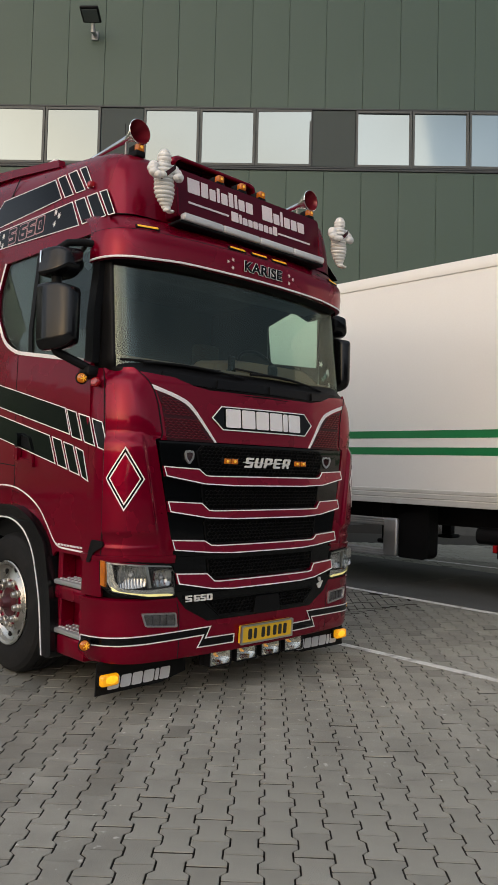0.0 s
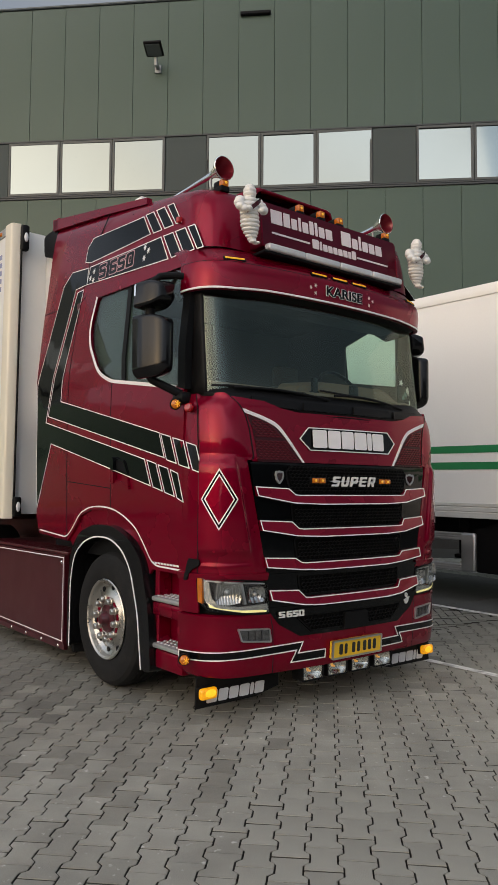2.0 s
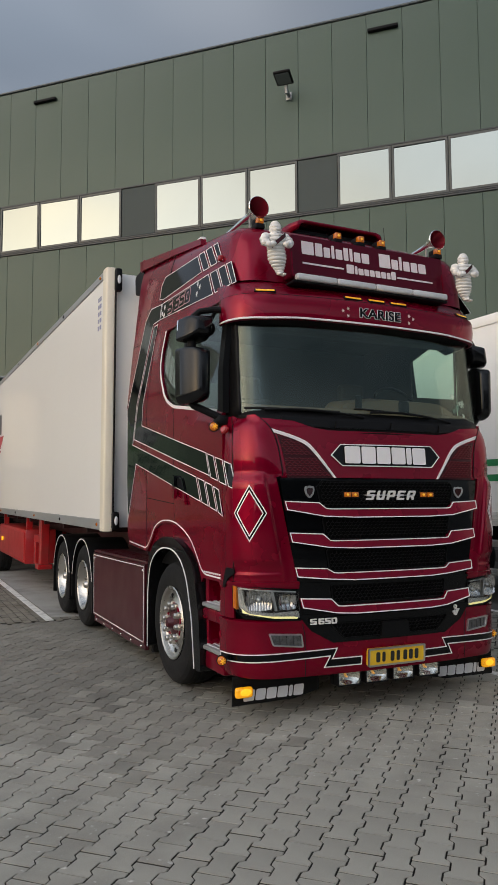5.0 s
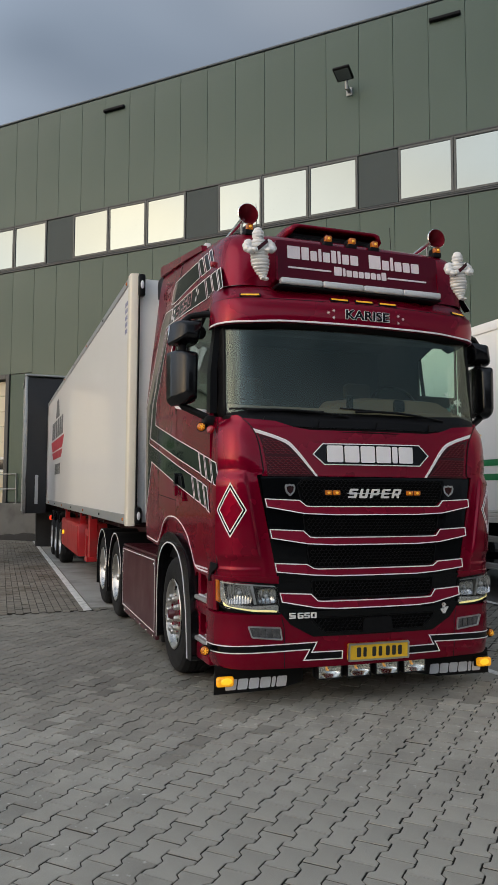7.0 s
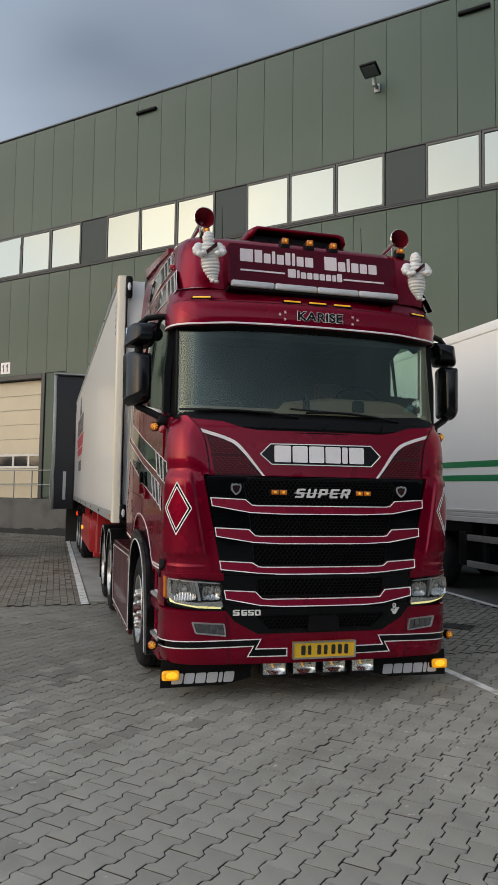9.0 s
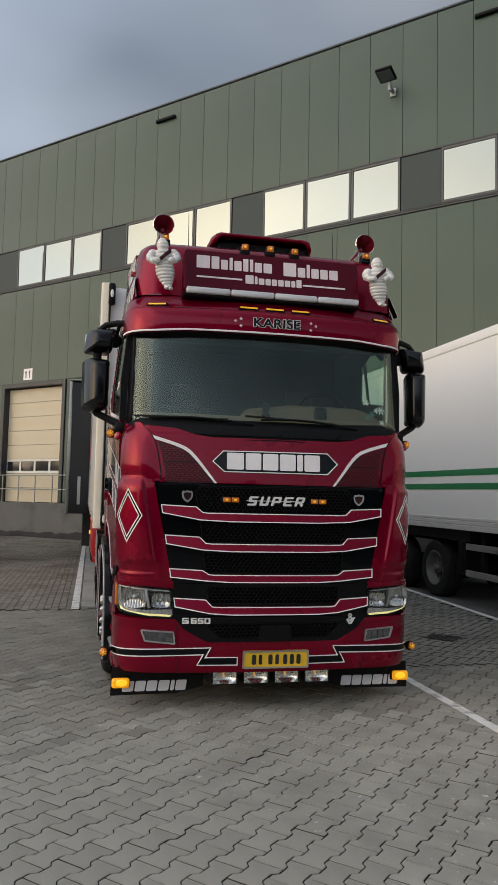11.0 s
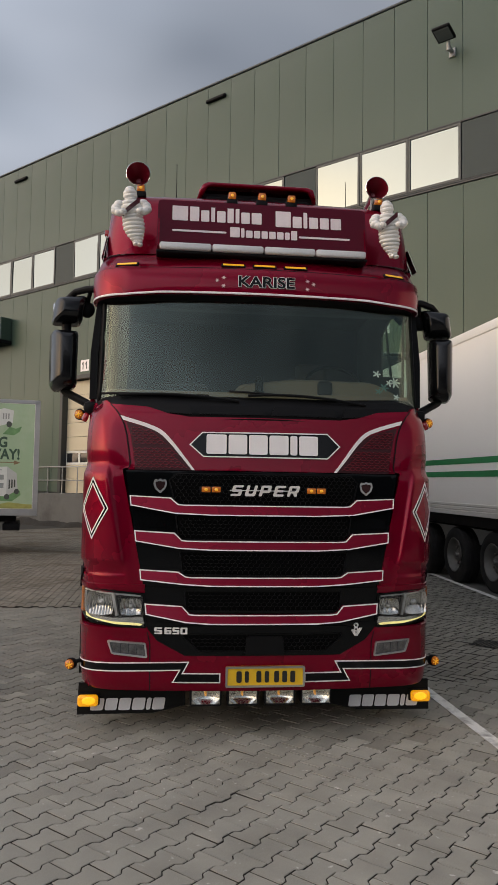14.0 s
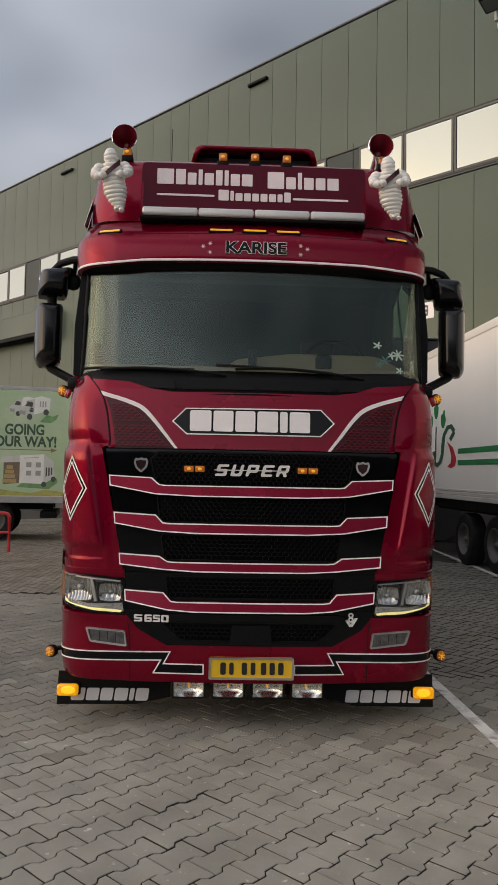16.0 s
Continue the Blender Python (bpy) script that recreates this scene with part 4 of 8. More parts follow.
    box(bm, 0.05, 2.55, 5.4, Y1, 0.98, 1.19, 0.01, 1)
    part("rear_skirt", bm, PLASTIC, t)
    for k in range(3):
        y = 6.70 + k * 1.51
        wheel(t, 0.10, y, 0.515 - 0.0122 * y, -1, deep=False, rim_mat=STEEL_RIM, hub_mat=STEEL_RIM, nuts=10)
        wheel(t, 2.5, y, 0.515 - 0.0122 * y, 1, deep=False, rim_mat=STEEL_RIM, hub_mat=STEEL_RIM, nuts=10)
        bm = bmesh.new()
        cyl(bm, (0.3, y, 0.515 - 0.0122 * y), (2.3, y, 0.515 - 0.0122 * y), 0.075, seg=12)
        part("axle", bm, DARK, t)
    bm = bmesh.new()
    box(bm, 0.03, 0.40, 5.54, 5.78, 0.42, 1.0, 0.04, 2)
    part("mudguard", bm, PLASTIC, t)
    for z in (0.415, 0.845):
        bm = bmesh.new()
        box(bm, 0.02, 0.055, 2.25, 5.50, z, z + 0.105, 0.012, 2)
        for k in range(3):
            box(bm, 0.012, 0.022, 2.27, 5.48, z + 0.012 + k * 0.031, z + 0.03 + k * 0.031, 0.003, 1)
        part("side_guard_rail", bm, ALU_DULL, t)
    bm = bmesh.new()
    box(bm, 0.0, 0.08, 2.13, 2.36, 0.42, 0.955, 0.035, 3)
    part("side_guard_end", bm, ALU_DULL, t)
    for y in (3.2, 5.0):
        bm = bmesh.new()
        box(bm, 0.06, 0.12, y, y + 0.1, 0.45, 1.2)
        part("guard_bracket", bm, DARK, t)
    bm = bmesh.new()
    sheet(bm, rounded([(1.74, 0.46), (1.80, 0.40), (2.22, 0.40), (2.26, 0.98), (1.74, 1.15)], 0.05, 4), lambda a, b, c: Vector((0.18 + c, a, b)), 0.25)
    part("tool_box", bm, PLASTIC, t)
    bm = bmesh.new()
    cyl(bm, (0.30, 0.55, 0.80), (0.30, 1.05, 0.80), 0.11, seg=18)
    part("air_tank", bm, DARK, t)
    for x in (0.45, 2.15):
        bm = bmesh.new()
        box(bm, x - 0.07, x + 0.07, 2.48, 2.64, 0.62, 1.2, 0.01, 1)
        box(bm, x - 0.14, x + 0.14, 2.42, 2.68, 0.56, 0.62, 0.02, 1)
        part("landing_leg", bm, DARK, t)
    # the rear wheel and guard of the tractor in front of it
    for s, x in ((-1, 0.10), (1, 2.5)):
        wheel(t, x, 0.05, 0.515, s, deep=False, rim_mat=STEEL_RIM, hub_mat=STEEL_RIM)
        bm = bmesh.new()
        mudguard(bm, x, x - s * 0.42, 0.05, 0.515, 0.60, 0.66, -12, 178)
        part("mudguard", bm, PLASTIC, t)
    bm = bmesh.new()
    box(bm, 0.16, 0.24, 0.74, 0.80, 0.60, 0.70, 0.01, 1)
    part("tail_lamp", bm, RED_LENS, t)


striped_trailer()

# ---- the red lorry ----
def half_outline(W, f, b=0.07, xc=0.95, ry=0.35, k=0.62, n=14):
    """Right half of a plan outline: centre of the front, round the corner, to the side."""
    xc = min(xc, W - 0.2)
    pts = [(xc * i / 12, f + b * (i / 12) ** 2) for i in range(13)]
    p0, p3 = Vector((xc, f + b)), Vector((W, f + b + ry))
    p1 = p0 + Vector((1, 2 * b / xc)) * k * (W - xc)
    p2 = p3 - Vector((0, 1)) * k * ry
    for i in range(1, n + 1):
        t = i / n
        p = p0 * (1 - t) ** 3 + p1 * 3 * t * (1 - t) ** 2 + p2 * 3 * t * t * (1 - t) + p3 * t ** 3
        pts.append((p.x, p.y))
    return pts


NOSE_Z = (0.10, 0.27, 0.40, 0.75, 1.0, 1.7, 2.14, 2.30)
NOSE_W = (1.19, 1.205, 1.225, 1.235, 1.228, 1.225, 1.21, 1.18)
NOSE_F = (-0.02, -0.045, -0.06, -0.06, -0.06, -0.06, -0.03, 0.02)
NOSE = {}


def nose_line(z):
    key = round(z, 3)
    if key not in NOSE:
        pts = half_outline(float(np.interp(z, NOSE_Z, NOSE_W)), float(np.interp(z, NOSE_Z, NOSE_F)))
        pts.append((pts[-1][0], 1.2))
        arc = [0.0]
        for a, b in zip(pts, pts[1:]):
            arc.append(arc[-1] + math.hypot(b[0] - a[0], b[1] - a[1]))
        NOSE[key] = (np.array(arc), np.array(pts))
    return NOSE[key]


def nose(s, z, c=0.0):
    """A place on the cab's front: s runs across it and on round the corners, c outward."""
    arc, pts = nose_line(z)
    a = abs(s)
    x, y = np.interp(a, arc, pts[:, 0]), np.interp(a, arc, pts[:, 1])
    x2, y2 = np.interp(a + 0.01, arc, pts[:, 0]), np.interp(a + 0.01, arc, pts[:, 1])
    d = Vector((x2 - x, y2 - y)).normalized()
    n = Vector((d.y, -d.x))
    sg = 1 if s >= 0 else -1
    return Vector((sg * (x + n.x * c), y + n.y * c, z))


def corner_edge(z):
    """Where the corner panel meets the grille and, above it, the bonnet."""
    if z < 1.758:
        return 0.80 + 0.16 * (z - 0.97) / 0.78
    return float(np.interp(z, (1.758, 1.80, 1.98, 2.06, 2.11, 2.16, 2.20, 2.23), (0.915, 0.908, 0.935, 0.957, 0.982, 1.018, 1.06, 1.10)))


def on_nose(off):
    return lambda a, b, c: nose(a, b, c + off)


def nose_sheet(bm, loops, off, thick):
    flat = loops if isinstance(loops[0][0], (tuple, list)) else [loops]
    xs = [p[0] for p in flat[0]]
    zs = [p[1] for p in flat[0]]
    lo, hi = min(xs), max(xs)
    cuts = [v for v in [i * 0.05 for i in range(-34, 35)] if lo < v < hi]
    zc = [v for v in (0.27, 0.4, 0.75, 1.0, 1.7, 1.92, 2.14) if min(zs) < v < max(zs)]
    return sheet(bm, loops, on_nose(off), thick, ((0, cuts), (1, zc)))


def cab_w(z):
    return float(np.interp(z, (0, 2.6, 3.85, 4.4), (1.225, 1.225, 1.10, 1.045)))


def on_side(sg, off):
    return lambda a, b, c: Vector((sg * (cab_w(b) + off + c), a, b))


def on_flank(sg, off):
    def place(a, b, c):
        if a > 0.41:
            return Vector((sg * (cab_w(b) + off + c), a, b))
        arc, pts = nose_line(b)
        s = float(np.interp(a, pts[8:, 1], arc[8:]))
        return nose(sg * s, b, off + c + 0.002)
    return place


def flank_sheet(bm, loops, sg, off, thick):
    return sheet(bm, loops, on_flank(sg, off), thick, ((1, [2.6]), (0, [1.42, 1.08, 0.75, 0.41, 0.38, 0.35, 0.32, 0.29, 0.26, 0.23, 0.20])))


def side_sheet(bm, loops, sg, off, thick):
    return sheet(bm, loops, on_side(sg, off), thick, ((1, [2.6]), (0, [1.42, 1.08, 0.75])))


def loft(bm, rings, close_top=False, close_bottom=False):
    t = bmesh.new()
    rows = [[t.verts.new(p) for p in r] for r in rings]
    for p, q in zip(rows, rows[1:]):
        for k in range(len(p) - 1):
            t.faces.new((p[k], p[k + 1], q[k + 1], q[k]))
    if close_top:
        t.faces.new(rows[-1])
    if close_bottom:
        t.faces.new(rows[0][::-1])
    return join(bm, t)


def shell(bm, outer, inner):
    """An open surface with thickness: two grids joined along their rims."""
    t = bmesh.new()
    A = [[t.verts.new(p) for p in r] for r in outer]
    B = [[t.verts.new(p) for p in r] for r in inner]
    n, m = len(A), len(A[0])
    for i in range(n - 1):
        for k in range(m - 1):
            t.faces.new((A[i][k], A[i][k + 1], A[i + 1][k + 1], A[i + 1][k]))
            t.faces.new((B[i][k], B[i + 1][k], B[i + 1][k + 1], B[i][k + 1]))
    for k in range(m - 1):
        t.faces.new((A[0][k], B[0][k], B[0][k + 1], A[0][k + 1]))
        t.faces.new((A[-1][k], A[-1][k + 1], B[-1][k + 1], B[-1][k]))
    for i in range(n - 1):
        t.faces.new((A[i][0], A[i + 1][0], B[i + 1][0], B[i][0]))
        t.faces.new((A[i][-1], B[i][-1], B[i + 1][-1], A[i + 1][-1]))
    return join(bm, t)


def mirror_line(h):
    return [(-x, y) for x, y in h[:0:-1]] + list(h)


lorry = thing("tractor_lorry", YARD, "wine-red high-roof tractor lorry with black and white striping, lamps lit", "lorry")


def blocks(name, mat, parent, place, widths, x0, z0, h, gap, skew=0.0):
    """Plain upright bars in a row, standing in for a mark."""
    x = x0
    for w in widths:
        bm = bmesh.new()
        sheet(bm, rounded([(x, z0), (x + w, z0), (x + w + skew, z0 + h), (x + skew, z0 + h)], 0.012, 2), place, 0.004)
        part(name, bm, mat, parent)
        x += w + gap


def cab_shell():
    # dark inner body that closes the cab
    bm = bmesh.new()
    rings = []
    for z in (0.34, 0.75, 0.99, 1.0, 1.7, 2.1, 2.2):
        h = half_outline(float(np.interp(z, NOSE_Z, NOSE_W)) - 0.05, float(np.interp(z, NOSE_Z, NOSE_F)) + 0.06)
        h.append((h[-1][0], 0.44 if z < 1.0 else 2.28))
        rings.append([(x, y, z) for x, y in mirror_line(h)])
    loft(bm, rings, True, True)
    part("cab_inner_body", bm, PLASTIC, lorry)
    # back wall of the cab
    bm = bmesh.new()
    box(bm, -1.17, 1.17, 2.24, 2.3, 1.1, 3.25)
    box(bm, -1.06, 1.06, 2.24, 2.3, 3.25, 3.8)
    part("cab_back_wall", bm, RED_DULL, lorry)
    for sg in (-1, 1):
        # the side skin, with wheel arch below and window above
        outer = [(0.40, 0.96), (0.80, 0.965), (0.94, 1.12), (1.06, 1.23), (1.23, 1.31), (1.42, 1.365), (1.62, 1.385), (1.84, 1.375), (2.01, 1.32), (2.13, 1.20), (2.27, 1.09),
                 (2.90, 1.13), (2.97, 1.30), (3.03, 2.40), (3.06, 3.02), (3.06, 3.305), (0.40, 3.305), (0.40, 3.225), (0.428, 3.21), (0.428, 2.275), (0.40, 2.265)]
        hole = rounded([(0.450, 2.288), (0.60, 2.305), (1.52, 2.44), (1.72, 2.53), (1.94, 2.80), (1.985, 2.98), (1.91, 3.235), (0.450, 3.188)], 0.055, 4)
        bm = bmesh.new()
        side_sheet(bm, [outer, hole[::-1]], sg, -0.03, 0.03)
        part("cab_side", bm, RED, lorry)
        # window, pillar and outline
        bm = bmesh.new()
        side_sheet(bm, inset(hole, -0.012), sg, -0.022, 0.006)
        g = part("side_window", bm, SIDE_GLASS, lorry)
        g.visible_shadow = False
        bm = bmesh.new()
        side_sheet(bm, [(1.27, 2.36), (1.33, 2.37), (1.36, 3.2), (1.30, 3.2)], sg, -0.016, 0.012)
        part("window_pillar", bm, PLASTIC, lorry)
        bm = bmesh.new()
        side_sheet(bm, [(0.38, 2.262), (0.480, 2.285), (0.460, 3.215), (0.38, 3.215)], sg, -0.050, 0.054)
        part("front_pillar", bm, PLASTIC, lorry)
        bm = bmesh.new()
        path = [(0.50, 2.276), (1.52, 2.43), (1.73, 2.52), (1.955, 2.795), (2.0, 2.98), (1.925, 3.245)]
        path = [path[0]] + rounded(path, 0.09, 5)[6:-6] + [path[-1]]
        inner = [(0.50, 2.303), (1.51, 2.457), (1.712, 2.545), (1.93, 2.81), (1.972, 2.98), (1.90, 3.235)]
        inner = [inner[0]] + rounded(inner, 0.09, 5)[6:-6] + [inner[-1]]
        side_sheet(bm, path + inner[::-1], sg, 0.0, 0.003)
        part("white_window_line", bm, WHITE, lorry)
        # black bands along the side with thin white borders
        bands = [
            [(0.72, 1.975), (2.46, 2.36), (2.44, 2.52), (2.20, 3.37), (2.33, 3.37), (2.745, 2.235), (0.64, 1.78)],
            [(0.93, 1.785), (2.785, 2.185), (2.37, 3.40), (2.15, 3.40), (2.15, 3.565), (2.50, 3.60), (2.66, 3.50), (3.01, 2.56), (3.0, 1.82), (2.955, 1.36), (2.66, 1.97), (0.83, 1.575)],
            [(2.16, 3.40), (2.12, 3.565), (0.89, 3.515), (0.74, 3.295)],
            [(2.12, 3.60), (2.24, 3.63), (2.22, 3.77), (2.12, 3.84), (1.21, 3.775), (1.06, 3.58)],
        ]
        for k in range(3):
            d = 0.175 * k
            e = 0.155
            bands.append([(0.705 - d * 0.95, 1.968 - d * 0.22), (0.705 - d * 0.95 - e * (0.75 if k == 2 else 0.9), 1.968 - d * 0.22 - 0.03), (0.615 - d * 0.95 - e * (0.65 if k == 2 else 0.9), 1.765 - d * 0.22 - 0.03), (0.615 - d * 0.95, 1.765 - d * 0.22)])
            bands.append([(0.90 - d * 0.95, 1.778 - d * 0.22), (0.90 - d * 0.95 - e * (0.7 if k == 2 else 0.9), 1.778 - d * 0.22 - 0.03), (0.80 - d * 0.95 - e * (0.6 if k == 2 else 0.9), 1.568 - d * 0.22 - 0.03), (0.80 - d * 0.95, 1.568 - d * 0.22)])
            bands.append([(0.86 - d, 3.512 - 0.012 * k), (0.86 - d - e * (0.65 if k == 2 else 0.95), 3.503 - 0.012 * k), (0.70 - d - e * (0.55 if k == 2 else 0.95), 3.288 - 0.01 * k), (0.70 - d, 3.293 - 0.01 * k)])
            bands.append([(1.185 - d * 0.97, 3.778 - 0.012 * k), (1.185 - d * 0.97 - e * (0.65 if k == 2 else 0.85), 3.77 - 0.012 * k), (1.02 - d * 0.97 - e * (0.55 if k == 2 else 0.9), 3.565 - 0.01 * k), (1.02 - d * 0.97, 3.575 - 0.01 * k)])
        for pts in bands:
            lay = flank_sheet if max(p[1] for p in pts) < 2.2 else side_sheet
            bm = bmesh.new()
            lay(bm, pts, sg, 0.001, 0.003)
            b = part("black_band", bm, BLACK, lorry)
            bm = bmesh.new()
            lay(bm, ring(pts, 0.0074), sg, 0.002, 0.0035)
            part("white_border", bm, WHITE, b)
        # panel gaps of the door and rear flank
        for line in ([(2.28, 1.09), (2.31, 1.6), (2.33, 2.31), (2.27, 3.0), (2.25, 3.24), (2.14, 3.30)], [(2.25, 3.24), (2.95, 3.28), (3.06, 3.28)], [(1.47, 1.40), (1.50, 2.16), (1.49, 2.42)], [(2.31, 1.62), (1.48, 1.56)]):
            bm = bmesh.new()
            for a, b in zip(line, line[1:]):
                d = (Vector(b) - Vector(a)).normalized() * (0.0055 if line[0] == (2.28, 1.09) else 0.0038)
                side_sheet(bm, [(a[0] - d.y, a[1] + d.x), (b[0] - d.y, b[1] + d.x), (b[0] + d.y, b[1] - d.x), (a[0] + d.y, a[1] - d.x)], sg, 0.0005, 0.001)
            part("panel_gap", bm, DARK, lorry)
        # white line and folded lip round the wheel arch
        arch = [(0.42, 0.985), (0.79, 0.99), (0.925, 1.135), (1.05, 1.25), (1.22, 1.33), (1.42, 1.388), (1.62, 1.405), (1.84, 1.395), (2.03, 1.335), (2.15, 1.215), (2.28, 1.115), (2.88, 1.155)]
        arch = [arch[0]] + rounded(arch, 0.10, 4)[5:-5] + [arch[-1]]
        bm = bmesh.new()
        side_sheet(bm, arch + [(y, z + 0.012) for y, z in arch[::-1]], sg, 0.001, 0.003)
        part("white_arch_line", bm, WHITE, lorry)
        bm = bmesh.new()
        for k in range(9):
            y = 0.80 - k * 0.042
            side_sheet(bm, [(y, 1.011), (y - 0.030, 1.009), (y - 0.030, 1.022), (y, 1.024)], sg, 0.001, 0.003)
        part("small_lettering_bar", bm, WHITE, lorry)
        # door handle: dark scooped recess with a grey lip, red pull below it
        bm = bmesh.new()
        scoop = rounded([(1.46, 1.815), (1.24, 1.780), (1.17, 1.664), (1.44, 1.722)], 0.022, 3)
        side_sheet(bm, scoop, sg, 0.004, 0.002)
        rc = part("handle_recess", bm, DARK, lorry)
        bm = bmesh.new()
        side_sheet(bm, ring(scoop, 0.010), sg, 0.005, 0.010)
        part("recess_lip", bm, BLACK, rc)
        bm = bmesh.new()
        side_sheet(bm, rounded([(1.425, 1.815), (1.375, 1.805), (1.365, 1.702), (1.415, 1.712)], 0.012, 2), sg, 0.008, 0.030)
        part("pull_bar", bm, BLACK, rc)
        bm = bmesh.new()
        side_sheet(bm, rounded([(1.42, 1.665), (1.38, 1.665), (1.37, 1.605), (1.16, 1.560), (1.15, 1.590), (1.17, 1.650), (1.20, 1.640), (1.20, 1.600), (1.37, 1.632)], 0.006, 2), sg, 0.004, 0.018)
        side_sheet(bm, rounded([(1.47, 1.640), (1.36, 1.622), (1.14, 1.575), (1.14, 1.550), (1.47, 1.605)], 0.008, 2), sg, 0.004, 0.022)
        side_sheet(bm, rounded([(1.415, 1.702), (1.365, 1.692), (1.365, 1.600), (1.415, 1.612)], 0.008, 2), sg, 0.008, 0.030)
        part("door_handle", bm, RED, lorry)
        # dark air slot above the outer end of the lamp
        bm = bmesh.new()
        flank_sheet(bm, rounded([(0.30, 1.086), (0.20, 1.080), (0.20, 1.045), (0.275, 1.005), (0.315, 0.935), (0.35, 0.935)], 0.012, 2), sg, 0.004, 0.012)
        part("air_slot", bm, DARK, lorry)
        # front corner panel below the windscreen: raised diamond field, waist groove and rounded shoulder
        bm = bmesh.new()
        rings, backs = [], []
        ease = lambda v: max(0.0, min(1.0, v)) ** 2 * (3 - 2 * max(0.0, min(1.0, v)))
        lift_z = (0.985, 1.0, 1.02, 1.032, 1.042, 1.055, 1.085, 1.115, 1.145, 1.25, 1.70, 1.725, 1.745, 1.765, 1.785, 1.805, 1.83, 1.88, 1.95, 2.04, 2.10, 2.16, 2.225)
        lift_c = (0.002, 0.004, 0.004, 0.008, 0.010, 0.004, 0.006, 0.014, 0.030, 0.032, 0.032, 0.031, 0.024, 0.016, 0.012, 0.012, 0.016, 0.021, 0.023, 0.021, 0.015, 0.003, -0.030)
        for z in (0.985, 0.993, 1.0, 1.012, 1.02, 1.032, 1.042, 1.055, 1.07, 1.085, 1.10, 1.115, 1.13, 1.145, 1.16, 1.25, 1.4, 1.55, 1.66, 1.70, 1.714, 1.725, 1.735, 1.745, 1.755, 1.765, 1.775, 1.785, 1.795, 1.805, 1.818, 1.83, 1.855, 1.88, 1.915, 1.95, 2.0, 2.04, 2.07, 2.10, 2.13, 2.16, 2.18, 2.20, 2.215, 2.225):
            row, back = [], []
            s0 = corner_edge(z)
            s1 = float(np.interp(z, (1.0, 1.12, 1.75, 1.83, 2.23), (0.91, 0.925, 1.035, 1.03, 1.13)))
            cols = [s0 + (s1 - 0.004 - s0) * i / 5 for i in range(6)] + [s1 + 0.006 * i for i in range(1, 5)]
            cols += [cols[-1] + (1.288 - cols[-1]) * i / 20 for i in range(1, 21)] + [1.295, 1.302, 1.309, 1.316, 1.34, 1.38, 1.44, 1.50]
            top = float(np.interp(z, lift_z, lift_c))
            for q in cols:
                c = 0.010 + (top - 0.010) * ease((q - s1 + 0.004) / 0.03) - 0.007 * ease((s1 - 0.01 - q) / 0.05)
                if z > 1.79:
                    c = 0.003 + (top - 0.003) * ease((q - s0) / 0.16)
                fall = ease((1.316 - q) / 0.028)
                c = c * fall - 0.002 * (1 - fall)
                row.append(nose(sg * q, z, c))
                back.append(nose(sg * q, z, c - 0.02))
            rings.append(row)
            backs.append(back)
        shell(bm, rings, backs)
        cp = part("corner_panel", bm, RED, lorry, angle=40)
        edge = [(corner_edge(z) - 0.003, z) for z in (1.765, 1.80, 1.88, 1.98, 2.06, 2.11, 2.16, 2.20)]
        bm = bmesh.new()
        nose_sheet(bm, [(sg * x, z) for x, z in edge] + [(sg * (x + 0.009), z) for x, z in edge[::-1]], 0.0035, 0.002)
        part("panel_gap", bm, DARK, cp)
        bm = bmesh.new()
        nose_sheet(bm, [(sg * x, z) for x, z in ((1.312, 0.99), (1.320, 0.99), (1.320, 2.22), (1.312, 2.22))], -0.001, 0.002)
        part("panel_gap", bm, DARK, cp)
        dia = [(sg * 1.152, 1.70), (sg * 1.268, 1.49), (sg * 1.152, 1.28), (sg * 1.036, 1.49)]
        bm = bmesh.new()
        nose_sheet(bm, dia, 0.0325, 0.003)
        d = part("black_diamond", bm, BLACK, cp)
        for w, mat, nm in ((0.0, WHITE, "white_border"), (0.0185, WHITE, "white_border")):
            bm = bmesh.new()
            nose_sheet(bm, ring(inset(dia, w) if w else dia, 0.0075), 0.0335, 0.004)
            part(nm, bm, mat, d)
        bm = bmesh.new()
        nose_sheet(bm, inset(dia, 0.026), 0.0335, 0.0035)
        part("red_centre", bm, RED, d)


cab_shell()


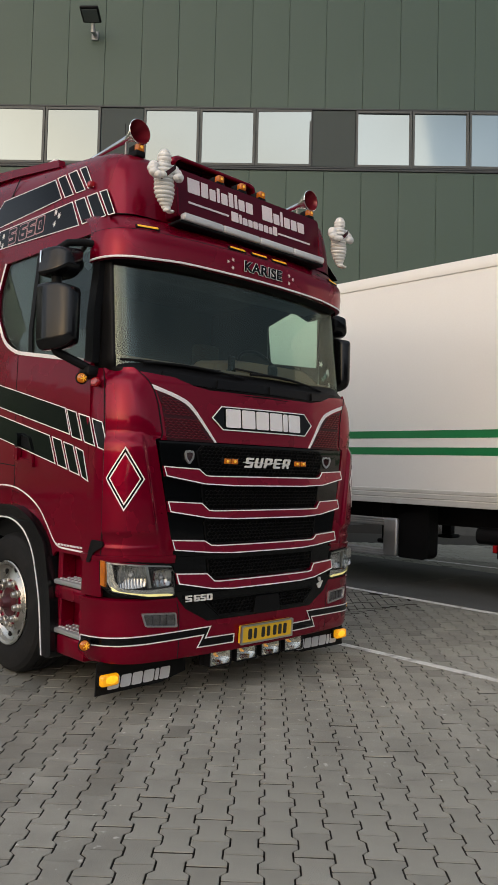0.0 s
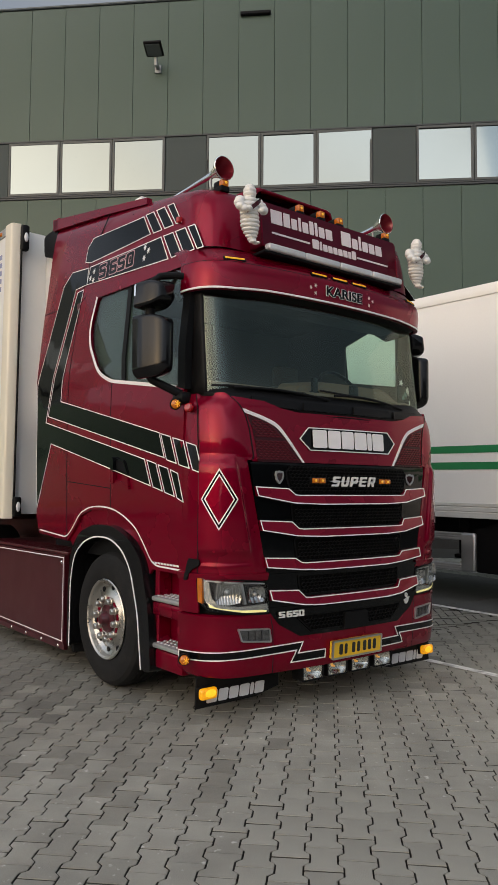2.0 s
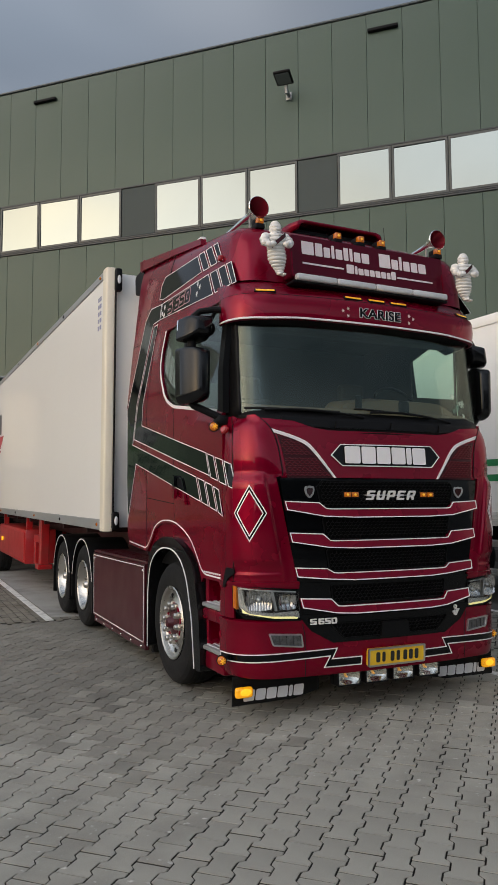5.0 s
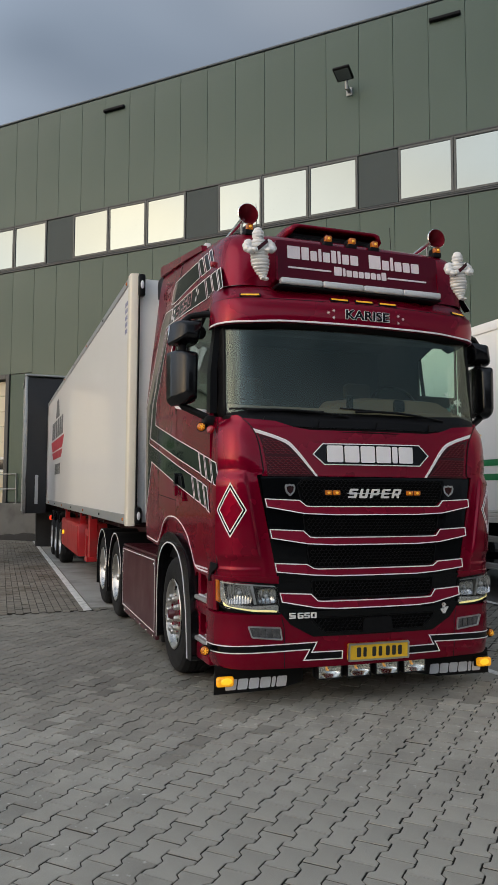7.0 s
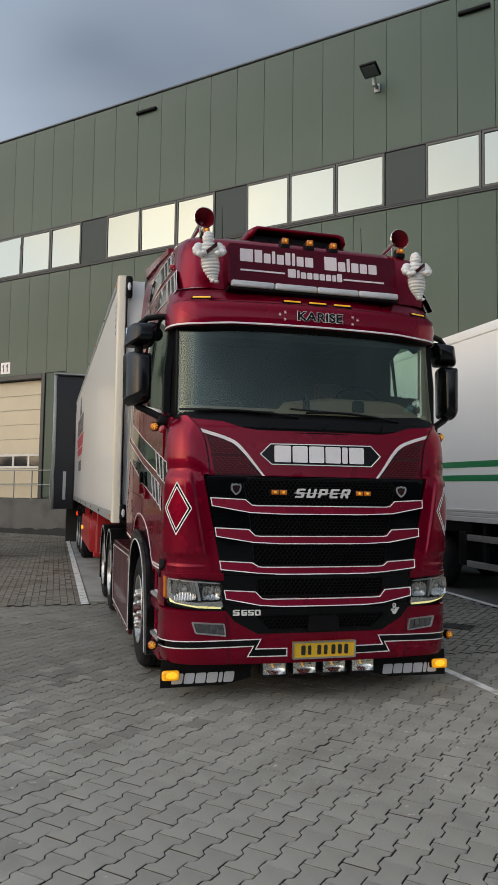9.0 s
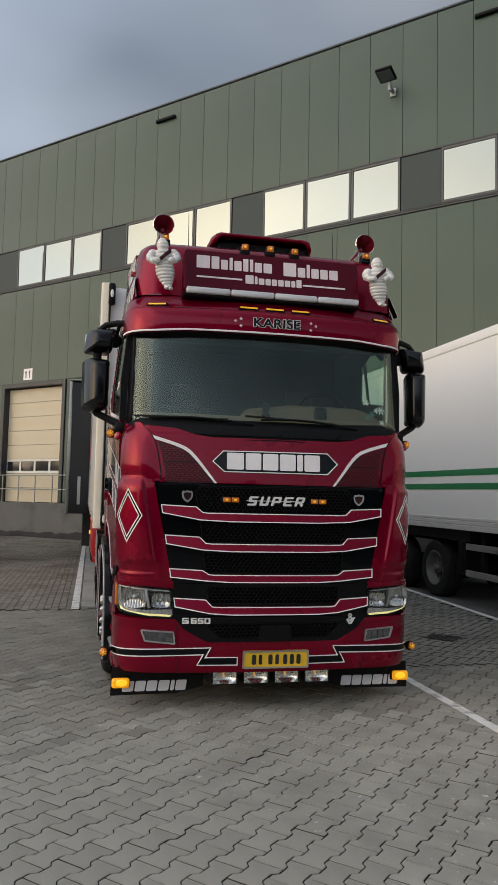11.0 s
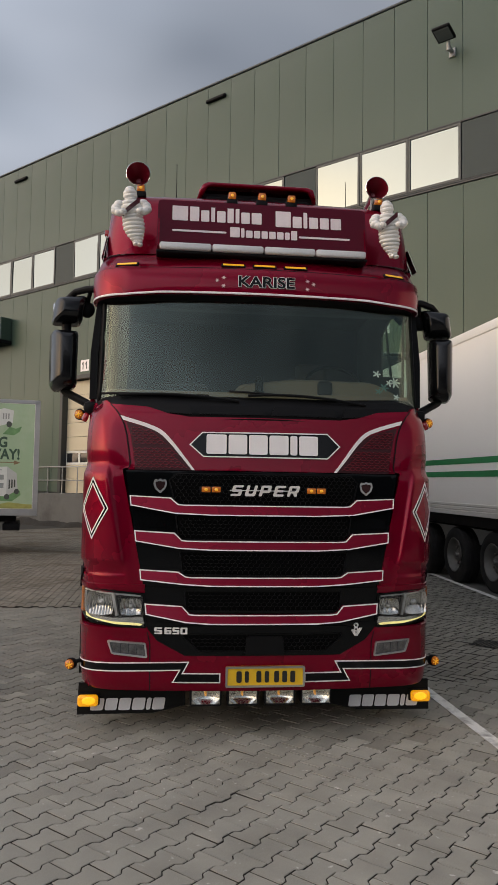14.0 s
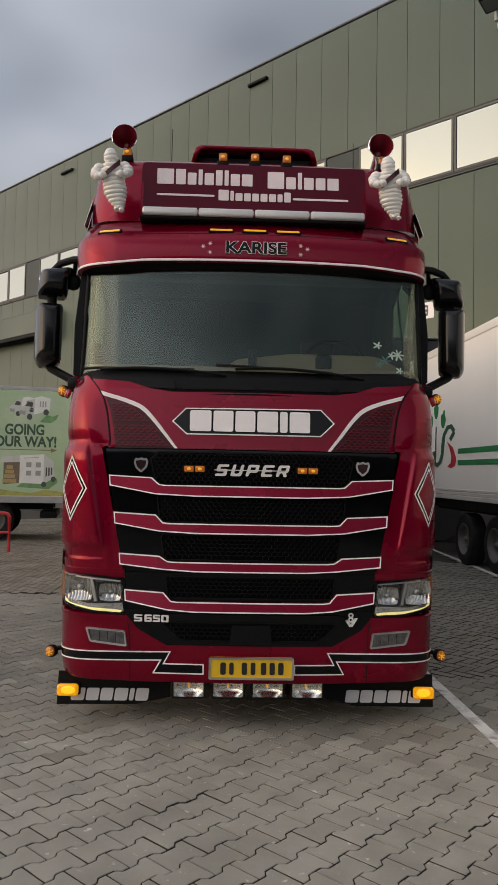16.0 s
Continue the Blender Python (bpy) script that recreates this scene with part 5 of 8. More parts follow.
def roof_part():
    def lift(y, z):
        k = max(0.0, min(1.0, (z - 3.30) / 0.5))
        return z + k * max(0.0, y - 0.6) * 0.165
    bm = bmesh.new()
    rings = []
    for z, f, dw in ((3.302, 0.215, 0.0), (3.36, 0.22, 0.0), (3.50, 0.235, 0.0), (3.62, 0.26, 0.0), (3.70, 0.285, 0.004), (3.755, 0.33, 0.015), (3.80, 0.41, 0.04), (3.83, 0.52, 0.09), (3.845, 0.68, 0.18), (3.85, 0.9, 0.35)):
        h = half_outline(cab_w(z) - dw, f, 0.03, 0.90, 0.24)
        for y in (0.8, 1.1, 1.5, 1.9, 2.3, 2.7, 3.05):
            yy = max(y, h[-1][1] + 0.02)
            h.append((cab_w(lift(yy, z)) - dw, yy))
        rings.append([(x, y, lift(y, z)) for x, y in mirror_line(h)])
    loft(bm, rings, True)
    r = part("roof", bm, RED, lorry, angle=50)
    # raised rear roof edge and black air-flap ends
    bm = bmesh.new()
    for sg in (-1, 1):
        pts = [(1.25, 3.90), (1.95, 4.02), (3.13, 4.19), (3.13, 4.30), (1.95, 4.085), (1.25, 3.955)]
        sheet(bm, pts, lambda a, b, c: Vector((sg * (1.02 + c), a, b)), 0.05)
    box(bm, -1.07, 1.07, 3.0, 3.13, 4.17, 4.30, 0.02, 2)
    part("roof_spoiler", bm, RED, lorry)
    for sg in (-1, 1):
        bm = bmesh.new()
        sheet(bm, rounded([(3.06, 3.70), (3.14, 3.92), (3.38, 3.98), (3.40, 4.20), (3.06, 4.22)], 0.05, 3), lambda a, b, c: Vector((sg * (0.92 + c), a, b)), 0.13)
        part("air_flap", bm, PLASTIC, lorry)
    # gap between roof and rear flank
    for sg in (-1, 1):
        bm = bmesh.new()
        for a, b in (((1.86, 3.985), (2.14, 3.66)), ((2.14, 3.66), (2.25, 3.26))):
            d = (Vector(b) - Vector(a)).normalized() * 0.0075
            side_sheet(bm, [(a[0] - d.y, a[1] + d.x), (b[0] - d.y, b[1] + d.x), (b[0] + d.y, b[1] - d.x), (a[0] + d.y, a[1] - d.x)], sg, 0.0, 0.002)
        part("panel_gap", bm, DARK, lorry)
    # number marks in outline lettering on the bands
    for sg in (-1, 1):
        for ch, dx in (("S", -0.32), ("6", -0.125), ("5", 0.02), ("0", 0.165)):
            for mat, nm, grow, off in ((BLACK, "lettering", 0.0, 0.0065), (ROSE, "lettering_outline", 0.008, 0.0045)):
                loops = [[(1.60 + sg * (dx + a), 3.395 + b + sg * 0.035 * (dx + a)) for a, b in lp] for lp in glyph(ch, 0.125, 0.125, grow)]
                bm = bmesh.new()
                side_sheet(bm, loops, sg, off, 0.0015)
                part(nm, bm, mat, lorry)
    for sg in (-1, 1):
        for y, z in ((2.03, 3.50), (2.09, 3.45), (2.03, 3.42), (1.13, 3.49), (1.07, 3.45), (1.13, 3.40)):
            pts = []
            for k in range(12):
                rr = 0.028 if k % 2 == 0 else 0.011
                pts.append((y + rr * math.cos(k * math.pi / 6), z + rr * math.sin(k * math.pi / 6)))
            bm = bmesh.new()
            side_sheet(bm, pts, sg, 0.004, 0.003)
            part("star_mark", bm, WHITE, lorry)
    # small side lamp
    for sg in (-1, 1):
        bm = bmesh.new()
        box(bm, sg * 1.12, sg * 1.165, 0.60, 0.645, 3.545, 3.59, 0.012, 2)
        part("side_roof_lamp", bm, RED_LENS, lorry)


roof_part()


def visor_part():
    def line(w, f):
        return half_outline(w, f, 0.07, 0.88, 0.33)
    bm = bmesh.new()
    rings, backs = [], []
    for z, w, f in ((2.992, 1.205, 0.0), (2.997, 1.21, -0.012), (3.08, 1.215, -0.022), (3.15, 1.212, -0.018), (3.176, 1.208, -0.008), (3.180, 1.198, 0.004), (3.184, 1.196, 0.004), (3.22, 1.188, 0.03), (3.28, 1.175, 0.085), (3.325, 1.16, 0.16), (3.335, 1.15, 0.26)):
        h = line(w, f)
        h.append((h[-1][0] - 0.002, h[-1][1] + 0.04))
        k = max(0.0, (3.07 - z) / 0.07)
        drop = lambda x: k * 0.015 * max(0.0, min(1.0, (abs(x) - 0.72) / 0.25))
        rings.append([(x, y, z - drop(x)) for x, y in mirror_line(h)])
        h = line(w - 0.018, f + 0.018)
        h.append((h[-1][0] - 0.002, h[-1][1] + 0.022))
        backs.append([(x, y, z - drop(x)) for x, y in mirror_line(h)])
    shell(bm, rings, backs)
    v = part("sun_visor", bm, RED, lorry, angle=40)
    top = [Vector(p) for p in rings[1]]
    bm = bmesh.new()
    t = bmesh.new()
    rows = []
    for p in top:
        d = Vector((p.x * 0.25 if abs(p.x) < 1.1 else p.x, -1 if abs(p.x) < 1.0 else -0.6, 0)).normalized() * 0.0045
        rows.append([t.verts.new(p + d + Vector((0, 0, -0.002))), t.verts.new(p + d + Vector((0, 0, 0.013)))])
    for a, b in zip(rows, rows[1:]):
        t.faces.new((a[0], b[0], b[1], a[1]))
    join(bm, t)
    w = part("white_visor_line", bm, WHITE, v)
    ws = w.modifiers.new("solid", "SOLIDIFY")
    ws.thickness = 0.003
    bm = bmesh.new()
    t = bmesh.new()
    rows = []
    for p in [Vector(q) for q in rings[5]]:
        d = Vector((p.x * 0.25 if abs(p.x) < 1.1 else p.x, -1 if abs(p.x) < 1.0 else -0.6, 0)).normalized() * 0.002
        rows.append([t.verts.new(p + d + Vector((0, 0, -0.003))), t.verts.new(p + d + Vector((0, 0, 0.004)))])
    for a, b in zip(rows, rows[1:]):
        t.faces.new((a[0], b[0], b[1], a[1]))
    join(bm, t)
    seam = part("visor_seam", bm, DARK, v)
    sm = seam.modifiers.new("solid", "SOLIDIFY")
    sm.thickness = 0.002
    # dark underside
    bm = bmesh.new()
    rings2 = []
    for z, w_, f in ((2.995, 1.19, 0.02), (2.962, 1.16, 0.075), (2.955, 1.14, 0.16), (3.04, 1.12, 0.3)):
        h = line(w_, f)
        rings2.append([(x, y, z) for x, y in mirror_line(h)])
    loft(bm, rings2)
    part("visor_underside", bm, PLASTIC, v)
    # seam and marker lamps in the ledge
    for x in (-0.96, -0.22, 0.0, 0.22, 0.96):
        h = line(1.19, 0.018)
        y = float(np.interp(abs(x), [p[0] for p in h], [p[1] for p in h]))
        ang = 0 if abs(x) < 0.5 else (18 if x > 0 else -18)
        m = pose(x, y - 0.002 if abs(x) < 0.5 else y + 0.004, 3.205, -36, 0, ang)
        bm = bmesh.new()
        box(bm, -0.085, 0.085, -0.008, 0.02, -0.017, 0.017, 0.004, 1, m)
        l = part("marker_lamp", bm, DARK, v)
        bm = bmesh.new()
        box(bm, -0.074, 0.074, -0.012, 0.0, -0.009, 0.009, 0.003, 1, m)
        part("lens", bm, surf("marker_amber", (0.85, 0.45, 0.03), 0.25, coat=0.6, emit=(1.0, 0.5, 0.03), power=0.25) if x == -0.96 else bpy.data.materials["marker_amber"], l)
    words("KARISE", 0.114, BLACK, v, pose(0.008, -0.0285, 3.080, 90, 0, 0) @ Matrix.Diagonal((1.12, 0.90, 1, 1)), deep=0.002, grow=0.003)
    words("KARISE", 0.114, WHITE, v, pose(0.008, -0.0265, 3.080, 90, 0, 0) @ Matrix.Diagonal((1.12, 0.90, 1, 1)), "lettering_outline", deep=0.002, grow=0.0062)
    surf("pink_white_film", (0.75, 0.55, 0.55), 0.4)
    for x, z in ((-0.29, 3.108), (-0.335, 3.088), (-0.29, 3.05), (0.30, 3.108), (0.345, 3.088), (0.30, 3.05)):
        pts = []
        for k in range(12):
            rr = 0.016 if k % 2 == 0 else 0.006
            pts.append((x + rr * math.cos(k * math.pi / 6), z + rr * math.sin(k * math.pi / 6)))
        bm = bmesh.new()
        sheet(bm, pts, lambda a, b, c: Vector((a, -0.016 - c + 0.07 * (a / 0.88) ** 2 - 0.008, b)), 0.003)
        part("star_mark", bm, bpy.data.materials["pink_white_film"], v)
    v.location = (-0.010, 0.045, -0.014)


visor_part()


def glazing():
    """Curved windscreen with a dark border, wipers and scuttle."""
    def ring_at(z, grow=0.0):
        k = (z - 2.22) / 0.85
        return half_outline(1.165 - 0.015 * k + grow, 0.03 + 0.10 * k - grow, 0.085, 0.9, 0.22)
    bm = bmesh.new()
    rings = [[(x, y, z) for x, y in mirror_line(ring_at(z))] for z in steps(2.24, 3.06, 0.1)]
    loft(bm, rings)
    g = part("windscreen", bm, SCREEN, lorry)
    g.visible_shadow = False
    for sg in (-1, 1):
        bm = bmesh.new()
        rows = []
        for z in steps(2.22, 3.08, 0.1):
            h = ring_at(z, 0.006)
            h = [p for p in h if p[0] > 1.125]
            h = h[::max(1, len(h) // 6)] + [(h[-1][0], 0.46)]
            rows.append([(sg * x, y, z) for x, y in ([h[0]] + h[1:])][:])
        n = min(len(r) for r in rows)
        loft(bm, [r[-n:] for r in rows])
        p = part("a_pillar", bm, PLASTIC, lorry)
        so = p.modifiers.new("solid", "SOLIDIFY")
        so.thickness = 0.02
    # scuttle below the screen
    bm = bmesh.new()
    rings = []
    for z, gr, f in ((2.10, 0.0, 0.0), (2.16, 0.01, 0.0), (2.20, 0.006, 0.0), (2.235, -0.004, 0.0), (2.262, -0.03, 0.0)):
        rings.append([(x * (1.0 if abs(x) < 0.9 else 0.985), y + (0.0 if z < 2.23 else 0.02), z + (0.055 * max(0.0, (abs(x) - 0.55) / 0.5) if z < 2.2 else 0.03 * max(0.0, (abs(x) - 0.5) / 0.6))) for x, y in mirror_line(half_outline(1.17 + gr, -0.035 + (z - 2.10) * 0.3, 0.085, 0.9, 0.24))])
    loft(bm, rings)
    sc = part("scuttle_panel", bm, PLASTIC, lorry)
    so = sc.modifiers.new("solid", "SOLIDIFY")
    so.thickness = 0.02
    for x0, x1 in ((-0.90, -0.50), (-0.46, 0.0), (0.04, 0.50), (0.54, 0.90)):
        bm = bmesh.new()
        pts = [(x0, 2.135), (x1, 2.135), (x1 - 0.02, 2.195), (x0 + 0.02, 2.195)]
        sheet(bm, pts, lambda a, b, c: Vector((a, float(np.interp(abs(a), [0, 0.5, 0.9], [-0.035, -0.01, 0.05])) + (b - 2.1) * 0.3 - 0.004 - c, b + 0.03 * max(0.0, (abs(a) - 0.55) / 0.5))), 0.014, ((0, steps(x0, x1, 0.1)),))
        part("scuttle_flap", bm, PLASTIC, sc)
    for x0, x1 in ((0.72, -0.12), (-0.18, -1.0)):
        bm = bmesh.new()
        pts = []
        for k in range(9):
            u = k / 8
            x = x0 + (x1 - x0) * u
            y = float(np.interp(abs(x), [p[0] for p in ring_at(2.27)], [p[1] for p in ring_at(2.27)]))
            pts.append((x, y - 0.03, 2.232 + (0.050 if x0 > 0 else 0.042) * math.sin(u * 2.2)))
        tube(bm, pts, 0.010, 8)
        w = part("wiper", bm, PLASTIC, lorry)
        bm = bmesh.new()
        pts2 = []
        for k in range(9):
            u = k / 8
            x = x0 + (x1 - x0) * (0.25 + 0.9 * u)
            y = float(np.interp(abs(x), [p[0] for p in ring_at(2.29)], [p[1] for p in ring_at(2.29)]))
            pts2.append((x, y - 0.012, 2.268 + (0.034 if x0 > 0 else 0.016) * u))
        tube(bm, pts2, 0.008, 6)
        part("wiper_blade", bm, RUBBER, w)


glazing()


def cab_interior():
    bm = bmesh.new()
    box(bm, -1.12, 1.12, 0.25, 2.2, 1.30, 1.36)
    part("cab_floor", bm, TRIM_IN, lorry)
    bm = bmesh.new()
    box(bm, -1.10, 1.10, 2.10, 2.2, 1.36, 3.3)
    part("rear_trim", bm, TRIM_IN, lorry)
    bm = bmesh.new()
    box(bm, -1.10, 1.10, 0.35, 2.2, 3.22, 3.26)
    box(bm, -1.08, 1.08, 0.36, 0.62, 2.98, 3.22, 0.03, 2)
    part("headliner", bm, TRIM_IN, lorry)
    bm = bmesh.new()
    pts = [(0.16, 2.20), (0.30, 2.33), (0.62, 2.35), (0.72, 2.20), (0.66, 1.6), (0.2, 1.6)]
    sheet(bm, pts, lambda a, b, c: Vector((-1.10 + c, a, b)), 2.2)
    # the driver's side stands higher, falling off towards the middle
    hump = rounded([(-0.22, 2.30), (-0.12, 2.44), (0.30, 2.495), (0.88, 2.49), (1.06, 2.40), (1.06, 2.25), (-0.22, 2.25)], 0.04, 3)
    sheet(bm, hump, lambda a, b, c: Vector((a, 0.66 - c, b - 0.35 * max(0.0, c - 0.12))), 0.26, cuts=())
    part("dashboard", bm, surf("brown_dashboard", (0.17, 0.118, 0.082), 0.6, bump=0.1, bscale=300), lorry)
    for sg in (-1, 1):
        free = rounded([(0.455, 2.50), (0.455, 3.10), (0.68, 3.10), (1.21, 2.99), (1.21, 2.63)], 0.018, 3)
        bm = bmesh.new()
        sheet(bm, [[(0.435, 2.2), (2.2, 2.2), (2.2, 3.24), (0.435, 3.24)], free[::-1]], lambda a, b, c: Vector((sg * (1.105 + c), a, b)), 0.015)
        part("door_trim", bm, TRIM_IN, lorry)
    for x in (-0.55, 0.55):
        bm = bmesh.new()
        box(bm, x - 0.25, x + 0.25, 0.95, 1.45, 1.62, 1.85, 0.06, 3)
        box(bm, x - 0.24, x + 0.24, 1.36, 1.54, 1.8, 2.55, 0.06, 3)
        box(bm, x - 0.13, x + 0.13, 1.42, 1.54, 2.52, 2.76, 0.04, 3)
        box(bm, x - 0.15, x + 0.15, 1.05, 1.35, 1.34, 1.65, 0.02, 1)
        part("seat", bm, SEAT, lorry)
    bm = bmesh.new()
    t = bmesh.new()
    R, r = 0.225, 0.016
    for i in range(32):
        for j in range(8):
            a, b = 2 * math.pi * i / 32, 2 * math.pi * j / 8
            t.verts.new(((R + r * math.cos(b)) * math.cos(a), (R + r * math.cos(b)) * math.sin(a), r * math.sin(b)))
    t.verts.ensure_lookup_table()
    for i in range(32):
        for j in range(8):
            t.faces.new([t.verts[k] for k in (i * 8 + j, ((i + 1) % 32) * 8 + j, ((i + 1) % 32) * 8 + (j + 1) % 8, i * 8 + (j + 1) % 8)])
    m = pose(0.62, 0.72, 2.44, 58, 0, 0)
    join(bm, t, m)
    box(bm, -0.21, 0.21, -0.025, 0.025, -0.012, 0.012, 0.008, 1, m)
    box(bm, -0.07, 0.07, -0.06, 0.06, -0.03, 0.02, 0.02, 2, m)
    part("steering_wheel", bm, PLASTIC, lorry)
    # things on the dashboard
    bm = bmesh.new()
    box(bm, -0.03, 0.03, 0.34, 0.37, 2.34, 2.46, 0.01, 2)
    cyl(bm, (0, 0.36, 2.325), (0, 0.36, 2.35), 0.04)
    tagged(part("phone_holder", bm, PLASTIC), "black phone holder standing on the dashboard", "phone holder").matrix_world = YARD
    bm = bmesh.new()
    box(bm, 0.44, 0.56, 0.38, 0.48, 2.33, 2.45, 0.03, 3)
    tagged(part("instrument_pod", bm, PLASTIC), "rounded black pod on the dashboard", "instrument pod").matrix_world = YARD
    # stickers low in the corner of the screen
    teal = surf("pale_teal_sticker", (0.10, 0.20, 0.18), 0.5)
    for x, z, r, petals, mat in ((0.83, 2.475, 0.036, 5, FIGURE_WHITE), (0.975, 2.425, 0.052, 7, FIGURE_WHITE), (0.925, 2.415, 0.034, 5, WHITE), (0.99, 2.315, 0.032, 5, WHITE), (0.88, 2.375, 0.040, 6, teal), (0.84, 2.345, 0.030, 5, teal)):
        bm = bmesh.new()
        pts = []
        for k in range(petals * 6):
            a = 2 * math.pi * k / (petals * 6) + x * 9
            q = r * (0.62 + 0.38 * math.cos(petals * a)) * (1 + 0.15 * math.sin(a + z * 40))
            pts.append((x + q * math.cos(a), z + 0.8 * q * math.sin(a)))
        sheet(bm, pts, lambda a, b, c: Vector((a, 0.03 + 0.1 * (b - 2.22) / 0.85 + 0.085 * (a / 0.9) ** 2 + 0.022 - c + max(0, a - 0.9) * 0.35, b)), 0.002)
        part("window_sticker", bm, mat, lorry)


cab_interior()


def grille_part():
    # black grille field
    field = [(-0.935, 1.745), (0.935, 1.745), (0.775, 0.74), (0.70, 0.63), (0.52, 0.535), (-0.52, 0.535), (-0.70, 0.63), (-0.775, 0.74)]
    bm = bmesh.new()
    nose_sheet(bm, field, -0.03, 0.03)
    gr = part("grille_panel", bm, BLACK, lorry)
    low = [(-0.782, 0.745), (0.782, 0.745), (0.765, 0.70), (0.70, 0.625), (0.52, 0.53), (-0.52, 0.53), (-0.70, 0.625), (-0.765, 0.70)]
    bm = bmesh.new()
    nose_sheet(bm, low, -0.004, 0.0125)
    part("lower_grille_panel", bm, BLACK, gr)
    # honeycomb inserts in shallow recesses
    rows = ((1.525, 1.725, 0.60, 0.64, 0.045), (1.295, 1.445, 0.57, 0.585, 0.0), (1.06, 1.205, 0.54, 0.555, 0.0), (0.825, 0.945, 0.51, 0.52, 0.0), (0.565, 0.665, 0.42, 0.53, 0.0))
    for z0, z1, a, b, cut in rows:
        deep = 0.009 if z0 < 0.6 else 0.0
        pts = [(-a, z0), (a, z0), (b, z1 - cut), (b - cut, z1), (-b + cut, z1), (-b, z1 - cut)]
        bm = bmesh.new()
        nose_sheet(bm, pts, 0.001 + deep, 0.002)
        me = part("mesh_insert", bm, surf("grille_recess", (0.003, 0.003, 0.003), 0.7, spec=0.06) if z0 > 1.5 else bpy.data.materials["grille_recess"], gr)
        bm = bmesh.new()
        t = bmesh.new()
        px, pz, w = 0.036, 0.0235, 0.0022
        done = set()
        zz, row = z0 + 0.008, 0
        while zz < z1:
            xx = -b - px + (px / 2 if row % 2 else 0)
            while xx < b + px:
                k = [(xx - px / 2, zz), (xx - px / 2, zz + pz * 0.62), (xx, zz + pz)]
                segs = ((k[0], k[1]), (k[1], k[2]), (k[2], (xx + px / 2, zz + pz * 0.62)))
                for p, q in segs:
                    wid = a + (b - a) * (max(p[1], q[1]) - z0) / (z1 - z0) - 0.004
                    if abs(p[0]) > wid or abs(q[0]) > wid or max(p[1], q[1]) > z1 - 0.002:
                        continue
                    d = Vector((q[0] - p[0], q[1] - p[1])).normalized() * w
                    quad = [(p[0] - d.y, p[1] + d.x), (q[0] - d.y, q[1] + d.x), (q[0] + d.y, q[1] - d.x), (p[0] + d.y, p[1] - d.x)]
                    fr = [t.verts.new(nose(u, v, 0.016 + deep)) for u, v in quad]
                    bk = [t.verts.new(nose(u, v, 0.002 + deep)) for u, v in quad]
                    t.faces.new(fr)
                    t.faces.new((fr[0], bk[0], bk[1], fr[1]))
                    t.faces.new((fr[2], bk[2], bk[3], fr[3]))
                xx += px
            zz += pz
            row += 1
        join(bm, t)
        part("honeycomb", bm, PLASTIC, me)
        bm = bmesh.new()
        nose_sheet(bm, ring(inset(pts, -0.008), 0.008), 0.001 + deep, 0.010)
        part("insert_rim", bm, PLASTIC, me)
    # red slats with white borders
    for e, zt, zb, xi, it, ib in ((0.905, 1.580, 1.512, 0.60, 1.522, 1.452), (0.868, 1.348, 1.276, 0.57, 1.285, 1.222), (0.828, 1.092, 1.022, 0.54, 1.046, 0.986), (0.788, 0.868, 0.798, 0.51, 0.802, 0.740)):
        pts = [(-e, zt), (-xi - 0.03, zt - 0.012), (-xi + 0.02, it + 0.004), (-xi + 0.06, it), (xi - 0.06, it), (xi - 0.02, it + 0.004), (xi + 0.03, zt - 0.012), (e, zt), (e - 0.012, zb), (xi, ib + 0.010), (0.35, ib), (-0.35, ib), (-xi, ib + 0.010), (-e + 0.012, zb)]
        bm = bmesh.new()
        cuts = ((0, steps(-e, e, 0.06)),)
        sheet(bm, pts, lambda a, b, c: nose(a, b, c + 0.30 * (zt - b) * (c > 0)), 0.020, cuts)
        sl = part("grille_slat", bm, RED, lorry)
        bm = bmesh.new()
        sheet(bm, ring(pts, 0.0074), lambda a, b, c: nose(a, b, c + 0.017 + 0.30 * (zt - b)), 0.005, cuts)
        part("white_border", bm, WHITE, sl)
    # raised cross member lines
    bm = bmesh.new()
    nose_sheet(bm, [(-0.80, 0.975), (0.80, 0.975), (0.795, 0.955), (-0.795, 0.955)], 0.0, 0.012)
    nose_sheet(bm, [(-0.62, 0.705), (-0.55, 0.725), (0.55, 0.725), (0.62, 0.705), (0.56, 0.682), (-0.56, 0.682)], 0.0, 0.028)
    part("grille_rib", bm, BLACK, gr)
    bm = bmesh.new()
    nose_sheet(bm, rounded([(-0.125, 0.545), (0.140, 0.545), (0.125, 0.662), (-0.110, 0.662)], 0.01, 2), 0.008, 0.03)
    part("radar_cover", bm, PLASTIC, lorry)
    # side blanks beside the honeycomb: small shields
    for x in (-0.705, 0.705):
        bm = bmesh.new()
        c = nose(x, 1.645, 0.004)
        m = Matrix.Translation(c) @ Matrix.Rotation(radians(90), 4, "X") @ Matrix.Rotation(radians(-9 if x > 0 else 9), 4, "Y")
        pts = rounded([(-0.046, 0.020), (-0.034, 0.046), (-0.014, 0.038), (0, 0.050), (0.014, 0.038), (0.034, 0.046), (0.046, 0.020), (0.036, -0.018), (0, -0.050), (-0.036, -0.018)], 0.010, 3)
        sheet(bm, ring(pts, 0.012), lambda a, b, cc: m @ Vector((a, b, cc)), 0.012)
        sh = part("shield_badge", bm, RAIL_GREY, lorry)
        bm = bmesh.new()
        sheet(bm, inset(pts, 0.013), lambda a, b, cc: m @ Vector((a, b, cc)), 0.007)
